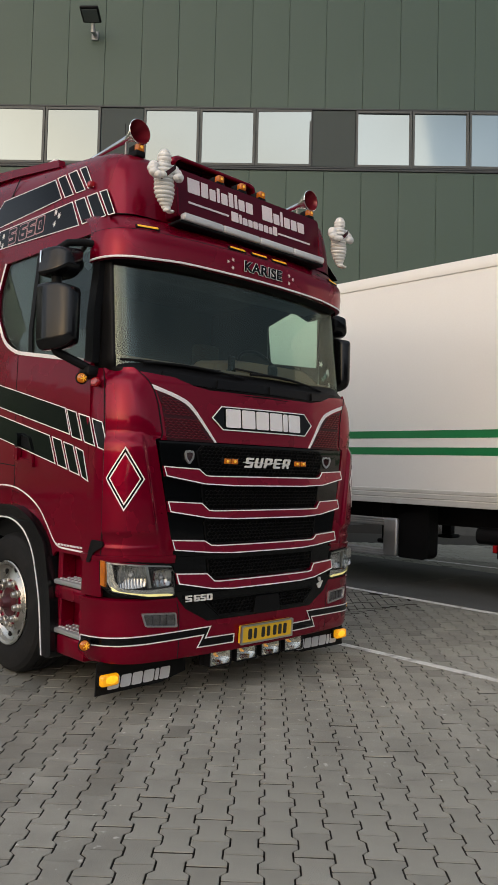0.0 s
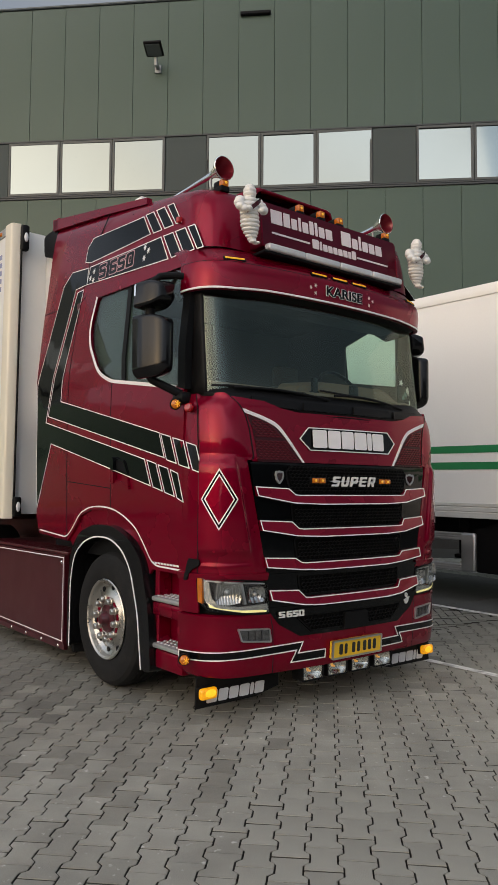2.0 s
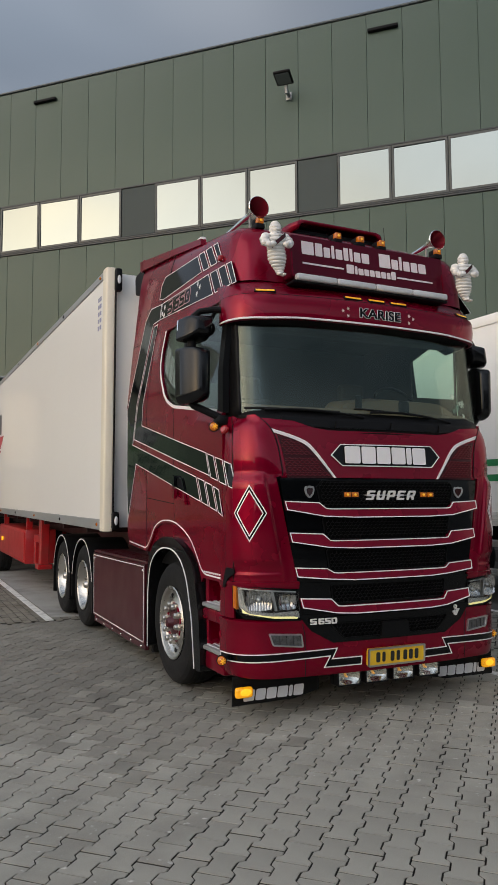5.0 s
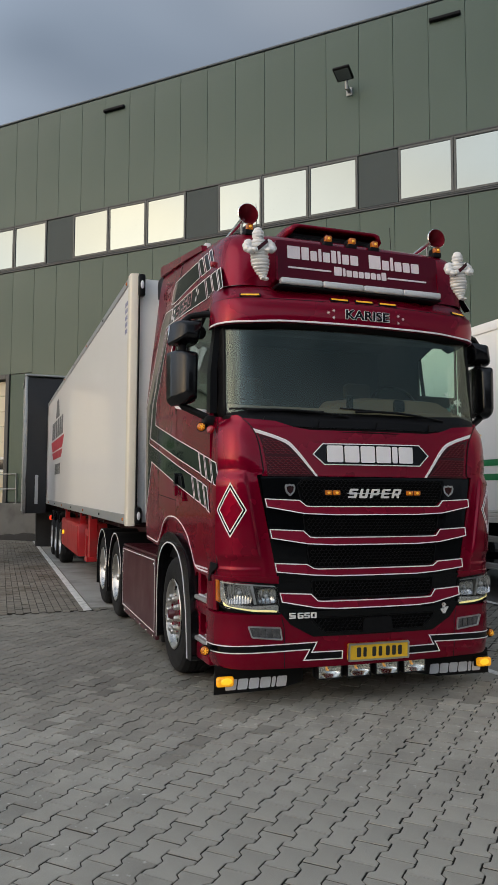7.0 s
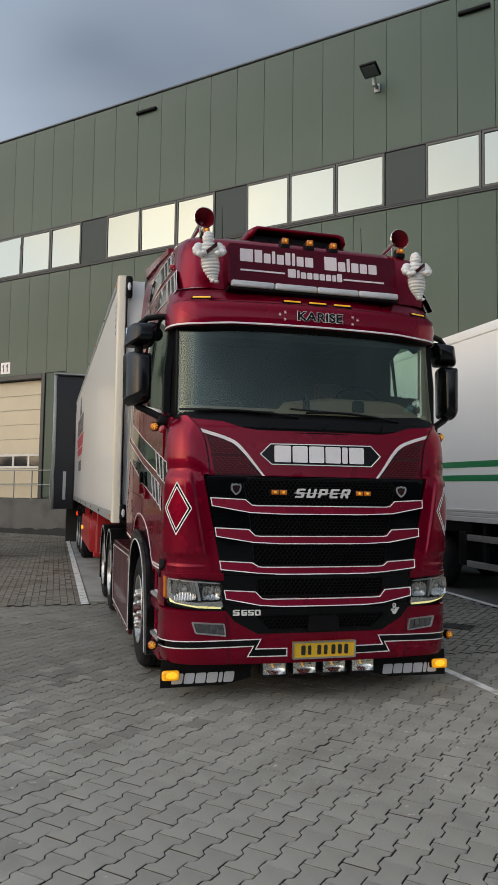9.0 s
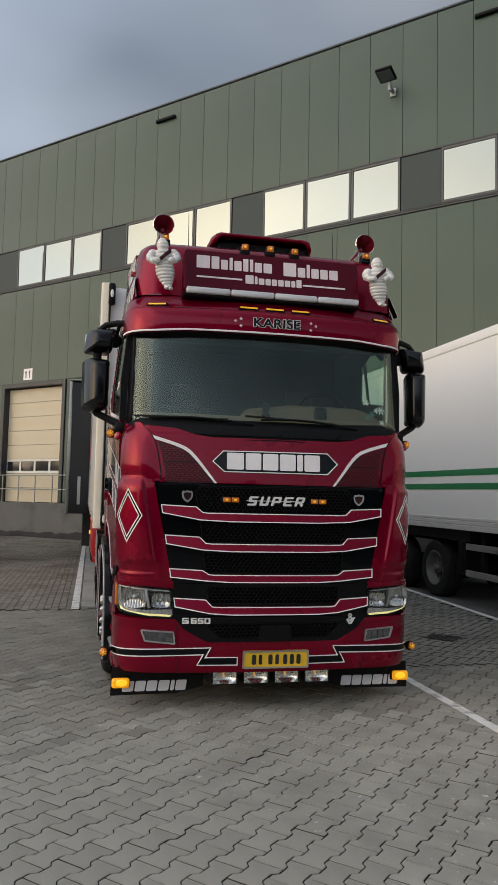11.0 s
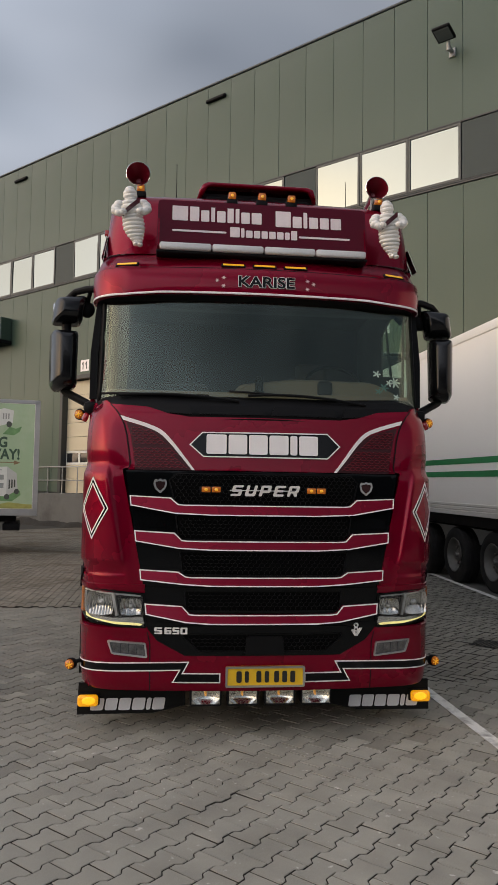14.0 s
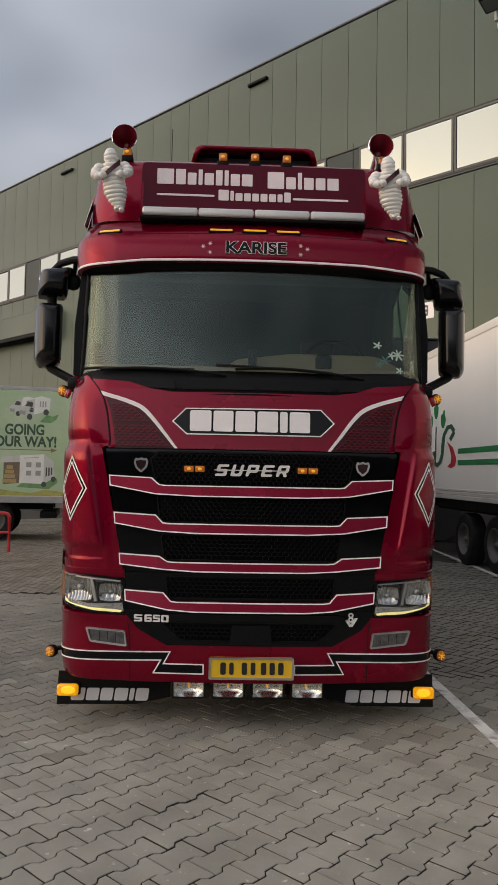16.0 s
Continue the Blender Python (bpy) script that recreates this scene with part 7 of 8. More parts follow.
def mirrors():
    for sg in (-1, 1):
        bm = bmesh.new()
        m = pose(sg * 1.425, 0.50, 2.56, 0, 0, -sg * 12)
        low, high = (-0.232, 0.215) if sg < 0 else (-0.235, 0.250)
        prof = rounded([(-0.090 * sg, low + 0.02), (0.055 * sg, low), (0.092 * sg, low + 0.05), (0.096 * sg, high), (-0.096 * sg, high)], 0.034, 5)
        pillow(bm, prof, m, 0.11, 0.275)
        d = part("main_mirror", bm, MIRROR_BLACK, lorry, angle=70)
        bm = bmesh.new()
        box(bm, -0.075, 0.075, 0.108, 0.114, -0.17, 0.17, 0.01, 2, m)
        part("mirror_glass", bm, CHROME, d)
        bm = bmesh.new()
        m2 = pose(sg * 1.420, 0.52, 2.945, 0, 0, -sg * 10)
        prof = rounded([(-0.110 * sg, -0.112), (0.100 * sg, -0.112), (0.078 * sg, 0.075), (-0.150 * sg, 0.108)], 0.032, 5)
        pillow(bm, prof, m2, 0.095, 0.225)
        u = part("wide_angle_mirror", bm, MIRROR_BLACK, lorry, angle=70)
        bm = bmesh.new()
        box(bm, -0.09, 0.09, 0.081, 0.089, -0.075, 0.06, 0.01, 2, m2)
        part("mirror_glass", bm, CHROME, u)
        bm = bmesh.new()
        cyl(bm, (sg * 1.42, 0.55, 2.74), (sg * 1.42, 0.55, 2.86), 0.035)
        part("mirror_neck", bm, PLASTIC, u)
        bm = bmesh.new()
        tube(bm, [(sg * 1.44, 0.54, 2.37), (sg * 1.41, 0.53, 2.325), (sg * 1.33, 0.48, 2.28), (sg * 1.25, 0.43, 2.235), (sg * 1.19, 0.41, 2.20)], 0.030, 10)
        box(bm, sg * 1.16, sg * 1.27, 0.36, 0.50, 2.16, 2.245, 0.03, 2)
        part("lower_mirror_arm", bm, PLASTIC, lorry)
        bm = bmesh.new()
        tube(bm, [(sg * 1.42, 0.54, 3.02), (sg * 1.36, 0.52, 3.075), (sg * 1.27, 0.46, 3.085), (sg * 1.16, 0.42, 3.08)], 0.026, 10)
        part("upper_mirror_arm", bm, PLASTIC, lorry)
        bm = bmesh.new()
        ball(bm, (sg * 1.275, 0.56, 2.955), (0.058, 0.045, 0.062), 16, 10)
        tube(bm, [(sg * 1.27, 0.55, 3.00), (sg * 1.25, 0.47, 3.08)], 0.016, 8)
        part("kerb_mirror", bm, PLASTIC, lorry)


mirrors()


def roof_gear():
    # name board: plain bars stand in for the writing
    board = rounded([(-0.75, 3.335), (0.75, 3.335), (0.745, 3.685), (-0.745, 3.685)], 0.03, 4)
    face = lambda a, b, c: Vector((a - 0.018, 0.100 + (b - 3.345) * 0.12 - c, b - 0.020))
    bm = bmesh.new()
    sheet(bm, board, lambda a, b, c: Vector((a - 0.018, 0.30 + (b - 3.345) * 0.1 - c, b - 0.020)), 0.20)
    n = part("name_board", bm, BOARD, lorry, "wine-red roof board with white bars")
    bm = bmesh.new()
    sheet(bm, ring(inset(board, 0.004), 0.012), face, 0.004)
    part("board_rim", bm, RED, n)
    ink = surf("pinkish_white_letter_film", (0.78, 0.68, 0.68), 0.4)
    def bar(x, z, w, h, name="writing_bar"):
        bm = bmesh.new()
        sheet(bm, [(1.05 * a, b + 0.036) for a, b in rounded([(x, z), (x + w, z), (x + w, z + h), (x, z + h)], 0.007, 2)], face, 0.006)
        part(name, bm, ink, n)
    x = -0.615
    for w, h in ((0.105, 0.135), (0.062, 0.13), (0.055, 0.085), (0.026, 0.12), (0.058, 0.085), (0.042, 0.115), (0.026, 0.12), (0.058, 0.085), (0.068, 0.085)):
        bar(x, 3.500, w, h)
        x += w + 0.013
    x = 0.085
    for w, h in ((0.105, 0.135), (0.062, 0.085), (0.026, 0.13), (0.062, 0.085), (0.062, 0.085), (0.072, 0.085)):
        bar(x, 3.490, w, h)
        x += w + 0.013
    x = -0.225
    for w, h in ((0.065, 0.075), (0.022, 0.07), (0.045, 0.055), (0.042, 0.055), (0.042, 0.055), (0.044, 0.055), (0.044, 0.055), (0.032, 0.055), (0.042, 0.07)):
        bar(x, 3.395, w, h)
        x += w + 0.010
    bar(-0.615, 3.418, 0.365, 0.014, "writing_line")
    bar(0.245, 3.412, 0.355, 0.014, "writing_line")
    # light bar in four lengths
    for x0, x1 in ((-0.748, -0.388), (-0.382, -0.020), (-0.014, 0.348), (0.354, 0.714)):
        bm = bmesh.new()
        box(bm, x0, x1, 0.035, 0.095, 3.282, 3.334, 0.015, 3)
        part("light_bar", bm, surf("milky_light_bar", (0.62, 0.62, 0.62), 0.25, 0.1, coat=0.5) if x0 < -0.5 else bpy.data.materials["milky_light_bar"], lorry)
    bm = bmesh.new()
    box(bm, -0.77, 0.73, 0.06, 0.24, 3.264, 3.284, 0.005, 1)
    part("bar_bracket", bm, DARK, lorry)
    # roof hatch scoop with a black mouth
    bm = bmesh.new()
    rings = []
    for y, w, z0, z1 in ((0.60, 0.42, 3.955, 4.005), (0.62, 0.45, 3.935, 4.02), (0.75, 0.47, 3.925, 4.035), (1.2, 0.47, 3.935, 4.055), (1.6, 0.40, 3.96, 4.05)):
        rings.append([(x, y, z) for x, z in ((-w, z0), (-w + 0.02, z1 - 0.02), (-w + 0.06, z1), (w - 0.06, z1), (w - 0.02, z1 - 0.02), (w, z0))])
    loft(bm, rings)
    s = part("roof_hatch", bm, RED, lorry)
    so = s.modifiers.new("solid", "SOLIDIFY")
    so.thickness = 0.03
    bm = bmesh.new()
    box(bm, -0.44, 0.44, 0.70, 1.5, 3.80, 3.96)
    for k in range(5):
        box(bm, -0.40 + k * 0.17, -0.28 + k * 0.17, 0.66, 0.72, 3.84, 3.925, 0.01, 1)
    part("hatch_mouth", bm, DARK, s)
    # beacons on the roof edge
    for x, y, z in ((-0.230, 0.30, 3.785), (-0.010, 0.29, 3.785), (0.210, 0.30, 3.785), (-0.90, 0.40, 3.845), (0.90, 0.40, 3.845)):
        bm = bmesh.new()
        box(bm, x - 0.04, x + 0.04, y - 0.035, y + 0.09, z - 0.075, z - 0.03, 0.01, 2)
        box(bm, x - 0.030, x + 0.030, y + 0.012, y + 0.09, z - 0.04, z + 0.022, 0.015, 2)
        b = part("roof_marker", bm, DARK, lorry)
        bm = bmesh.new()
        box(bm, x - 0.029, x + 0.029, y - 0.04, y + 0.015, z - 0.036, z + 0.020, 0.012, 2)
        part("lens", bm, AMBER, b)
        bm = bmesh.new()
        ball(bm, (x, y - 0.04, z - 0.008), (0.013, 0.005, 0.011), 10, 6)
        part("glow", bm, bpy.data.materials["marker_amber"], b)
    # trumpet horns
    for sg in (-1, 1):
        x, z = sg * 0.901 - 0.020, 3.938
        bm = bmesh.new()
        prof = [(0.090, 0.0), (0.086, 0.004), (0.078, -0.02), (0.060, -0.06), (0.040, -0.10), (0.027, -0.15), (0.022, -0.22), (0.016, -0.5), (0.012, -0.78), (0.018, -0.80), (0.018, -0.84), (0, -0.845)]
        m = Matrix.Translation((x, 0.357, z)) @ Matrix.Rotation(radians(90), 4, "X") @ Matrix.Rotation(radians(0), 4, "Y")
        lathe(bm, prof, m, 32)
        t = part("trumpet_horn", bm, CHROME, lorry)
        bm = bmesh.new()
        lathe(bm, [(0.084, 0.002), (0.074, -0.02), (0.056, -0.058), (0.036, -0.10), (0.02, -0.14), (0, -0.15)], m, 32)
        part("horn_throat", bm, surf("dark_red_throat", (0.20, 0.008, 0.02), 0.3, 0.3, coat=0.6) if sg < 0 else bpy.data.materials["dark_red_throat"], t)
        bm = bmesh.new()
        cyl(bm, (x, 0.53, z - 0.02), (x, 0.53, z - 0.15), 0.010, seg=8)
        part("horn_stand", bm, RAIL_GREY, t)
        bm = bmesh.new()
        cyl(bm, (x, 1.1, z), (x, 1.1, z - 0.12), 0.010, seg=8)
        part("horn_stand", bm, RAIL_GREY, t)
    # aerials
    for x, y, h in ((-0.62, 1.0, 0.42), (0.78, 1.1, 0.40), (0.35, 1.3, 0.2)):
        bm = bmesh.new()
        cyl(bm, (x, y, 3.86), (x, y, 3.92), 0.02, 0.012, 10)
        cyl(bm, (x, y, 3.92), (x, y + 0.05, 3.92 + h), 0.004, 0.0025, 6)
        part("aerial", bm, DARK, lorry)
    bm = bmesh.new()
    box(bm, -0.96, -0.90, 1.55, 1.68, 3.96, 4.10, 0.015, 2)
    part("roof_box", bm, PANEL_WHITE, lorry)


roof_gear()


def chassis_part():
    AX, RX1, RX2 = 1.54, 4.95, 6.30
    for sg in (-1, 1):
        wheel(lorry, sg * 1.275, 1.405, 0.525, sg, r=0.525, hub_mat=RED_DULL)
        wheel(lorry, sg * 1.305, 4.765, 0.522, sg, r=0.522, deep=False)
        wheel(lorry, sg * 1.305, 6.09, 0.522, sg, r=0.522, deep=False)
        # wheel arch flare
        prof_o = [(2.15, 0.20), (2.145, 0.78), (2.10, 1.02), (1.96, 1.18), (1.69, 1.262), (1.36, 1.262), (1.08, 1.17), (0.90, 1.02), (0.78, 0.64), (0.74, 0.22)]
        prof_i = [(2.09, 0.20), (2.085, 0.76), (2.02, 0.98), (1.86, 1.10), (1.66, 1.155), (1.40, 1.155), (1.20, 1.08), (1.06, 0.94), (0.94, 0.62), (0.88, 0.23)]
        bm = bmesh.new()
        sheet(bm, rounded(prof_o + prof_i[::-1], 0.10, 5), lambda a, b, c: Vector((sg * (1.02 + c), a, b)), 0.245)
        f = part("wheel_arch", bm, MIRROR_BLACK, lorry)
        fm = f.modifiers.new("bevel", "BEVEL")
        fm.width, fm.segments, fm.limit_method = 0.022, 3, "ANGLE"
        bm = bmesh.new()
        smooth = lambda p: [p[0]] + rounded(p, 0.10, 4)[5:-5] + [p[-1]]
        off = smooth([(2.105, 0.20), (2.10, 0.765), (2.035, 0.99), (1.867, 1.113), (1.663, 1.17), (1.397, 1.17), (1.192, 1.094), (1.048, 0.948), (0.927, 0.624), (0.867, 0.23)])
        on2 = smooth([(2.093, 0.20), (2.088, 0.76), (2.024, 0.982), (1.861, 1.102), (1.66, 1.158), (1.40, 1.158), (1.199, 1.083), (1.058, 0.942), (0.939, 0.622), (0.879, 0.23)])
        sheet(bm, off + on2[::-1], lambda a, b, c: Vector((sg * (1.2655 + c), a, b)), 0.004)
        part("white_arch_line", bm, WHITE, f)
        bm = bmesh.new()
        box(bm, sg * 0.82, sg * 1.2, 2.16, 2.2, 0.12, 0.95, 0.01, 1)
        part("rear_flap", bm, RUBBER, lorry)
        # red lip between the body edge and the flare
        lip = [(0.80, 0.985), (0.93, 1.13), (1.055, 1.243), (1.22, 1.322), (1.42, 1.38), (1.62, 1.397), (1.84, 1.387), (2.025, 1.327), (2.14, 1.21), (2.26, 1.11)]
        low = [(2.14, 0.99), (1.98, 1.14), (1.69, 1.225), (1.36, 1.225), (1.10, 1.14), (0.93, 1.00), (0.87, 0.92)]
        bm = bmesh.new()
        sheet(bm, lip + low, lambda a, b, c: Vector((sg * (1.185 + c), a, b)), 0.02)
        part("arch_lip", bm, RED, lorry)
        # entry steps
        bm = bmesh.new()
        box(bm, sg * 0.85, sg * 1.085, 0.42, 0.80, 0.27, 1.0)
        box(bm, sg * 1.085, sg * 1.20, 0.745, 0.80, 0.27, 1.0, 0.01, 1)
        box(bm, sg * 1.05, sg * 1.226, 0.38, 0.745, 0.265, 0.40, 0.02, 2)
        box(bm, sg * 1.05, sg * 1.230, 0.38, 0.785, 0.640, 0.738, 0.02, 2)
        box(bm, sg * 1.085, sg * 1.10, 0.55, 0.57, 0.4, 0.95, 0.004, 1)
        st = part("step_well", bm, RED, lorry)
        for z in (0.405, 0.74):
            bm = bmesh.new()
            box(bm, sg * 1.01, sg * 1.235, 0.40, 0.79, z, z + 0.035, 0.012, 2)
            tr = part("step_tread", bm, RAIL_GREY, st)
            bm = bmesh.new()
            for i in range(4):
                for j in range(7):
                    lathe(bm, [(0.008, 0), (0.017, 0.0), (0.013, 0.008), (0.008, 0.008)], Matrix.Translation((sg * (1.035 + i * 0.052), 0.435 + j * 0.052, z + 0.035)), 8)
            part("tread_stud", bm, ALU_DULL, tr)
        bm = bmesh.new()
        cyl(bm, (sg * 1.205, 0.405, 0.58), (sg * 1.225, 0.39, 0.58), 0.035, seg=16)
        part("tow_eye_cover", bm, RED, lorry)
        # side fairing with bolts and outline
        X = 1.255
        pane = [(2.24, 0.185), (4.34, 0.205), (4.38, 0.955), (2.24, 0.965)]
        bm = bmesh.new()
        sheet(bm, pane, lambda a, b, c: Vector((sg * (X - 0.04 + c), a, b)), 0.04)
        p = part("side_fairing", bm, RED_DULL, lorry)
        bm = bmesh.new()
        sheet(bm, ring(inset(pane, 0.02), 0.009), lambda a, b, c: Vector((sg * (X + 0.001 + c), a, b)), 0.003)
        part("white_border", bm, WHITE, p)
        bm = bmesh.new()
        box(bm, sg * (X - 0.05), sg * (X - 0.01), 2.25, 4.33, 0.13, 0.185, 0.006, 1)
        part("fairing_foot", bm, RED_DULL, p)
        for k in range(6):
            bm = bmesh.new()
            lathe(bm, [(0.016, 0), (0.016, 0.006), (0.008, 0.012), (0, 0.013)], Matrix.Translation((sg * (X - 0.01), 2.36 + k * 0.37, 0.157)) @ Matrix.Rotation(radians(90 * sg), 4, "Y"), 10)
            part("bolt", bm, CHROME, p)
        for y, z in ((2.30, 0.90), (4.28, 0.89)):
            bm = bmesh.new()
            lathe(bm, [(0.016, 0), (0.016, 0.006), (0.008, 0.012), (0, 0.013)], Matrix.Translation((sg * X, y, z)) @ Matrix.Rotation(radians(90 * sg), 4, "Y"), 10)
            part("bolt", bm, CHROME, p)
        bm = bmesh.new()
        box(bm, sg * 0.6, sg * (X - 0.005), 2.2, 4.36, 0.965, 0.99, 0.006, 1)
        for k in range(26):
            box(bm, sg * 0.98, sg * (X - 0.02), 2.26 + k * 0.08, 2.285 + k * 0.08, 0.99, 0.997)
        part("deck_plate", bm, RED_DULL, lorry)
        # rear mudguards
        for y in (RX1, RX2):
            bm = bmesh.new()
            mudguard(bm, sg * 1.275, sg * 0.78, y, 0.515, 0.57, 0.60, 8, 172)
            box(bm, sg * 1.275, sg * 0.78, y - 0.60, y - 0.57, 0.22, 0.60, 0.004, 1)
            box(bm, sg * 1.275, sg * 0.78, y + 0.57, y + 0.60, 0.22 if y == RX2 else 0.30, 0.60, 0.004, 1)
            g = part("rear_mudguard", bm, PLASTIC, lorry)
            bm = bmesh.new()
            mudguard(bm, sg * 1.2755, sg * 1.279, y, 0.515, 0.575, 0.588, 8, 172)
            part("white_arch_line", bm, WHITE, g)
    for sg in (-1, 1):
        bm = bmesh.new()
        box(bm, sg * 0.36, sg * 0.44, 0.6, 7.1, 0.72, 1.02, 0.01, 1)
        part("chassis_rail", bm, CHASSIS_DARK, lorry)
    for y in (AX, RX1, RX2):
        bm = bmesh.new()
        cyl(bm, (-1.0, y, 0.515), (1.0, y, 0.515), 0.08, seg=12)
        part("axle", bm, DARK, lorry)
    bm = bmesh.new()
    lathe(bm, [(0.0, 0.0), (0.5, 0.0), (0.52, -0.05), (0.40, -0.09), (0, -0.09)], Matrix.Translation((0, 5.3, 1.24)), 28)
    box(bm, -0.4, 0.4, 5.0, 5.6, 1.0, 1.16)
    part("coupling_plate", bm, DARK, lorry)
    bm = bmesh.new()
    box(bm, -0.95, 0.95, 2.35, 3.2, 0.6, 1.3, 0.03, 2)
    part("rear_cab_frame", bm, DARK, lorry)
    for k in range(4):
        bm = bmesh.new()
        x = -0.5 + k * 0.12
        tube(bm, [(x, 2.6, 1.5), (x - 0.02, 2.75, 1.25), (x, 2.95, 1.18), (x + 0.03, 3.15, 1.35), (x + 0.03, 3.3, 1.5)], 0.016, 8)
        part("air_hose", bm, CHASSIS_RED if k % 2 else DARK, lorry)


chassis_part()


def settle_flanks():
    """The flanks stand wider towards the rear, and the whole rear sits a little further forward."""
    for ob in lorry.children_recursive:
        if ob.type != "MESH" or ob.name.startswith("wheel") and not ob.name.startswith("wheel_arch") or (ob.parent and ob.parent.name.startswith("wheel") and not ob.parent.name.startswith("wheel_arch")):
            continue
        for v in ob.data.vertices:
            w = max(0.0, min(1.0, v.co.y - 0.42))
            if w:
                v.co.x *= 1 + 0.043 * w
                v.co.y -= 0.02 * w * (v.co.y + 4.275)
                v.co.z -= 0.02 * w * (v.co.z - 1.549)


settle_flanks()


# ---- moulded figures on the roof front ----
def figure(x, y, z):
    """A plain white doll of stacked rounded rings with a dark sash."""
    bm = bmesh.new()
    # head, neck and a bulging chest over a waist; hips narrow into crossed legs that end in a point
    for dx, dz, r, h in ((0.0, 0.482, 0.044, 0.034), (0.0, 0.458, 0.058, 0.036), (0.0, 0.430, 0.060, 0.034), (0.0, 0.402, 0.052, 0.024)):
        ball(bm, (dx, -0.012, dz), (r, r, h), 16, 10)
    for dx, dz, rx, h in ((0.0, 0.372, 0.088, 0.036), (0.0, 0.335, 0.104, 0.038), (0.0, 0.295, 0.100, 0.036), (0.004, 0.258, 0.092, 0.032), (0.006, 0.225, 0.094, 0.032), (0.008, 0.190, 0.096, 0.032), (0.010, 0.156, 0.094, 0.030), (0.014, 0.124, 0.084, 0.028), (0.018, 0.094, 0.072, 0.026), (0.024, 0.066, 0.058, 0.024), (0.028, 0.040, 0.044, 0.022)):
        ball(bm, (dx, 0, dz), (rx, rx * 0.80, h), 20, 10)
    for s in (-1, 1):
        for a, b, c, r in ((0.100, -0.004, 0.366, 0.046), (0.122, -0.018, 0.336, 0.046), (0.126, -0.042, 0.302, 0.044), (0.104, -0.070, 0.280, 0.040), (0.072, -0.088, 0.282, 0.035)):
            ball(bm, (s * a, b, c), (r, r, r * 0.82), 12, 8)
    for a, b, c in ((0.012, -0.030, 0.014), (0.046, -0.036, 0.004)):
        ball(bm, (a, b, c), (0.026, 0.046, 0.017), 10, 6)
    n = len(bm.faces)
    t = bmesh.new()
    rows = []
    for k in range(9):
        u = -0.075 + 0.15 * k / 8
        yy = -0.086 * math.sqrt(max(0.05, 1 - (u / 0.112) ** 2))
        c = 0.322 + u * 0.75
        rows.append([t.verts.new((u, yy - 0.006, c - 0.022)), t.verts.new((u, yy - 0.006, c + 0.022))])
    for a, b in zip(rows, rows[1:]):
        t.faces.new((a[0], b[0], b[1], a[1]))
    bmesh.ops.solidify(t, geom=t.faces[:], thickness=0.006)
    join(bm, t)
    bm.faces.ensure_lookup_table()
    for f in bm.faces[n:]:
        f.material_index = 1
    ob = part("roof_figure", bm, [FIGURE_WHITE, bpy.data.materials["dark_red_enamel"]], angle=60)
    ob.matrix_world = YARD @ pose(x, y, z, 6, -6, 0) @ Matrix.Diagonal((0.82, 0.80, 0.79, 1))
    return tagged(ob, "white ring-bodied figure with dark red sash on the lorry roof", "figure", "roof figures")


figure(-0.918, 0.055, 3.290)
figure(0.888, 0.045, 3.292)


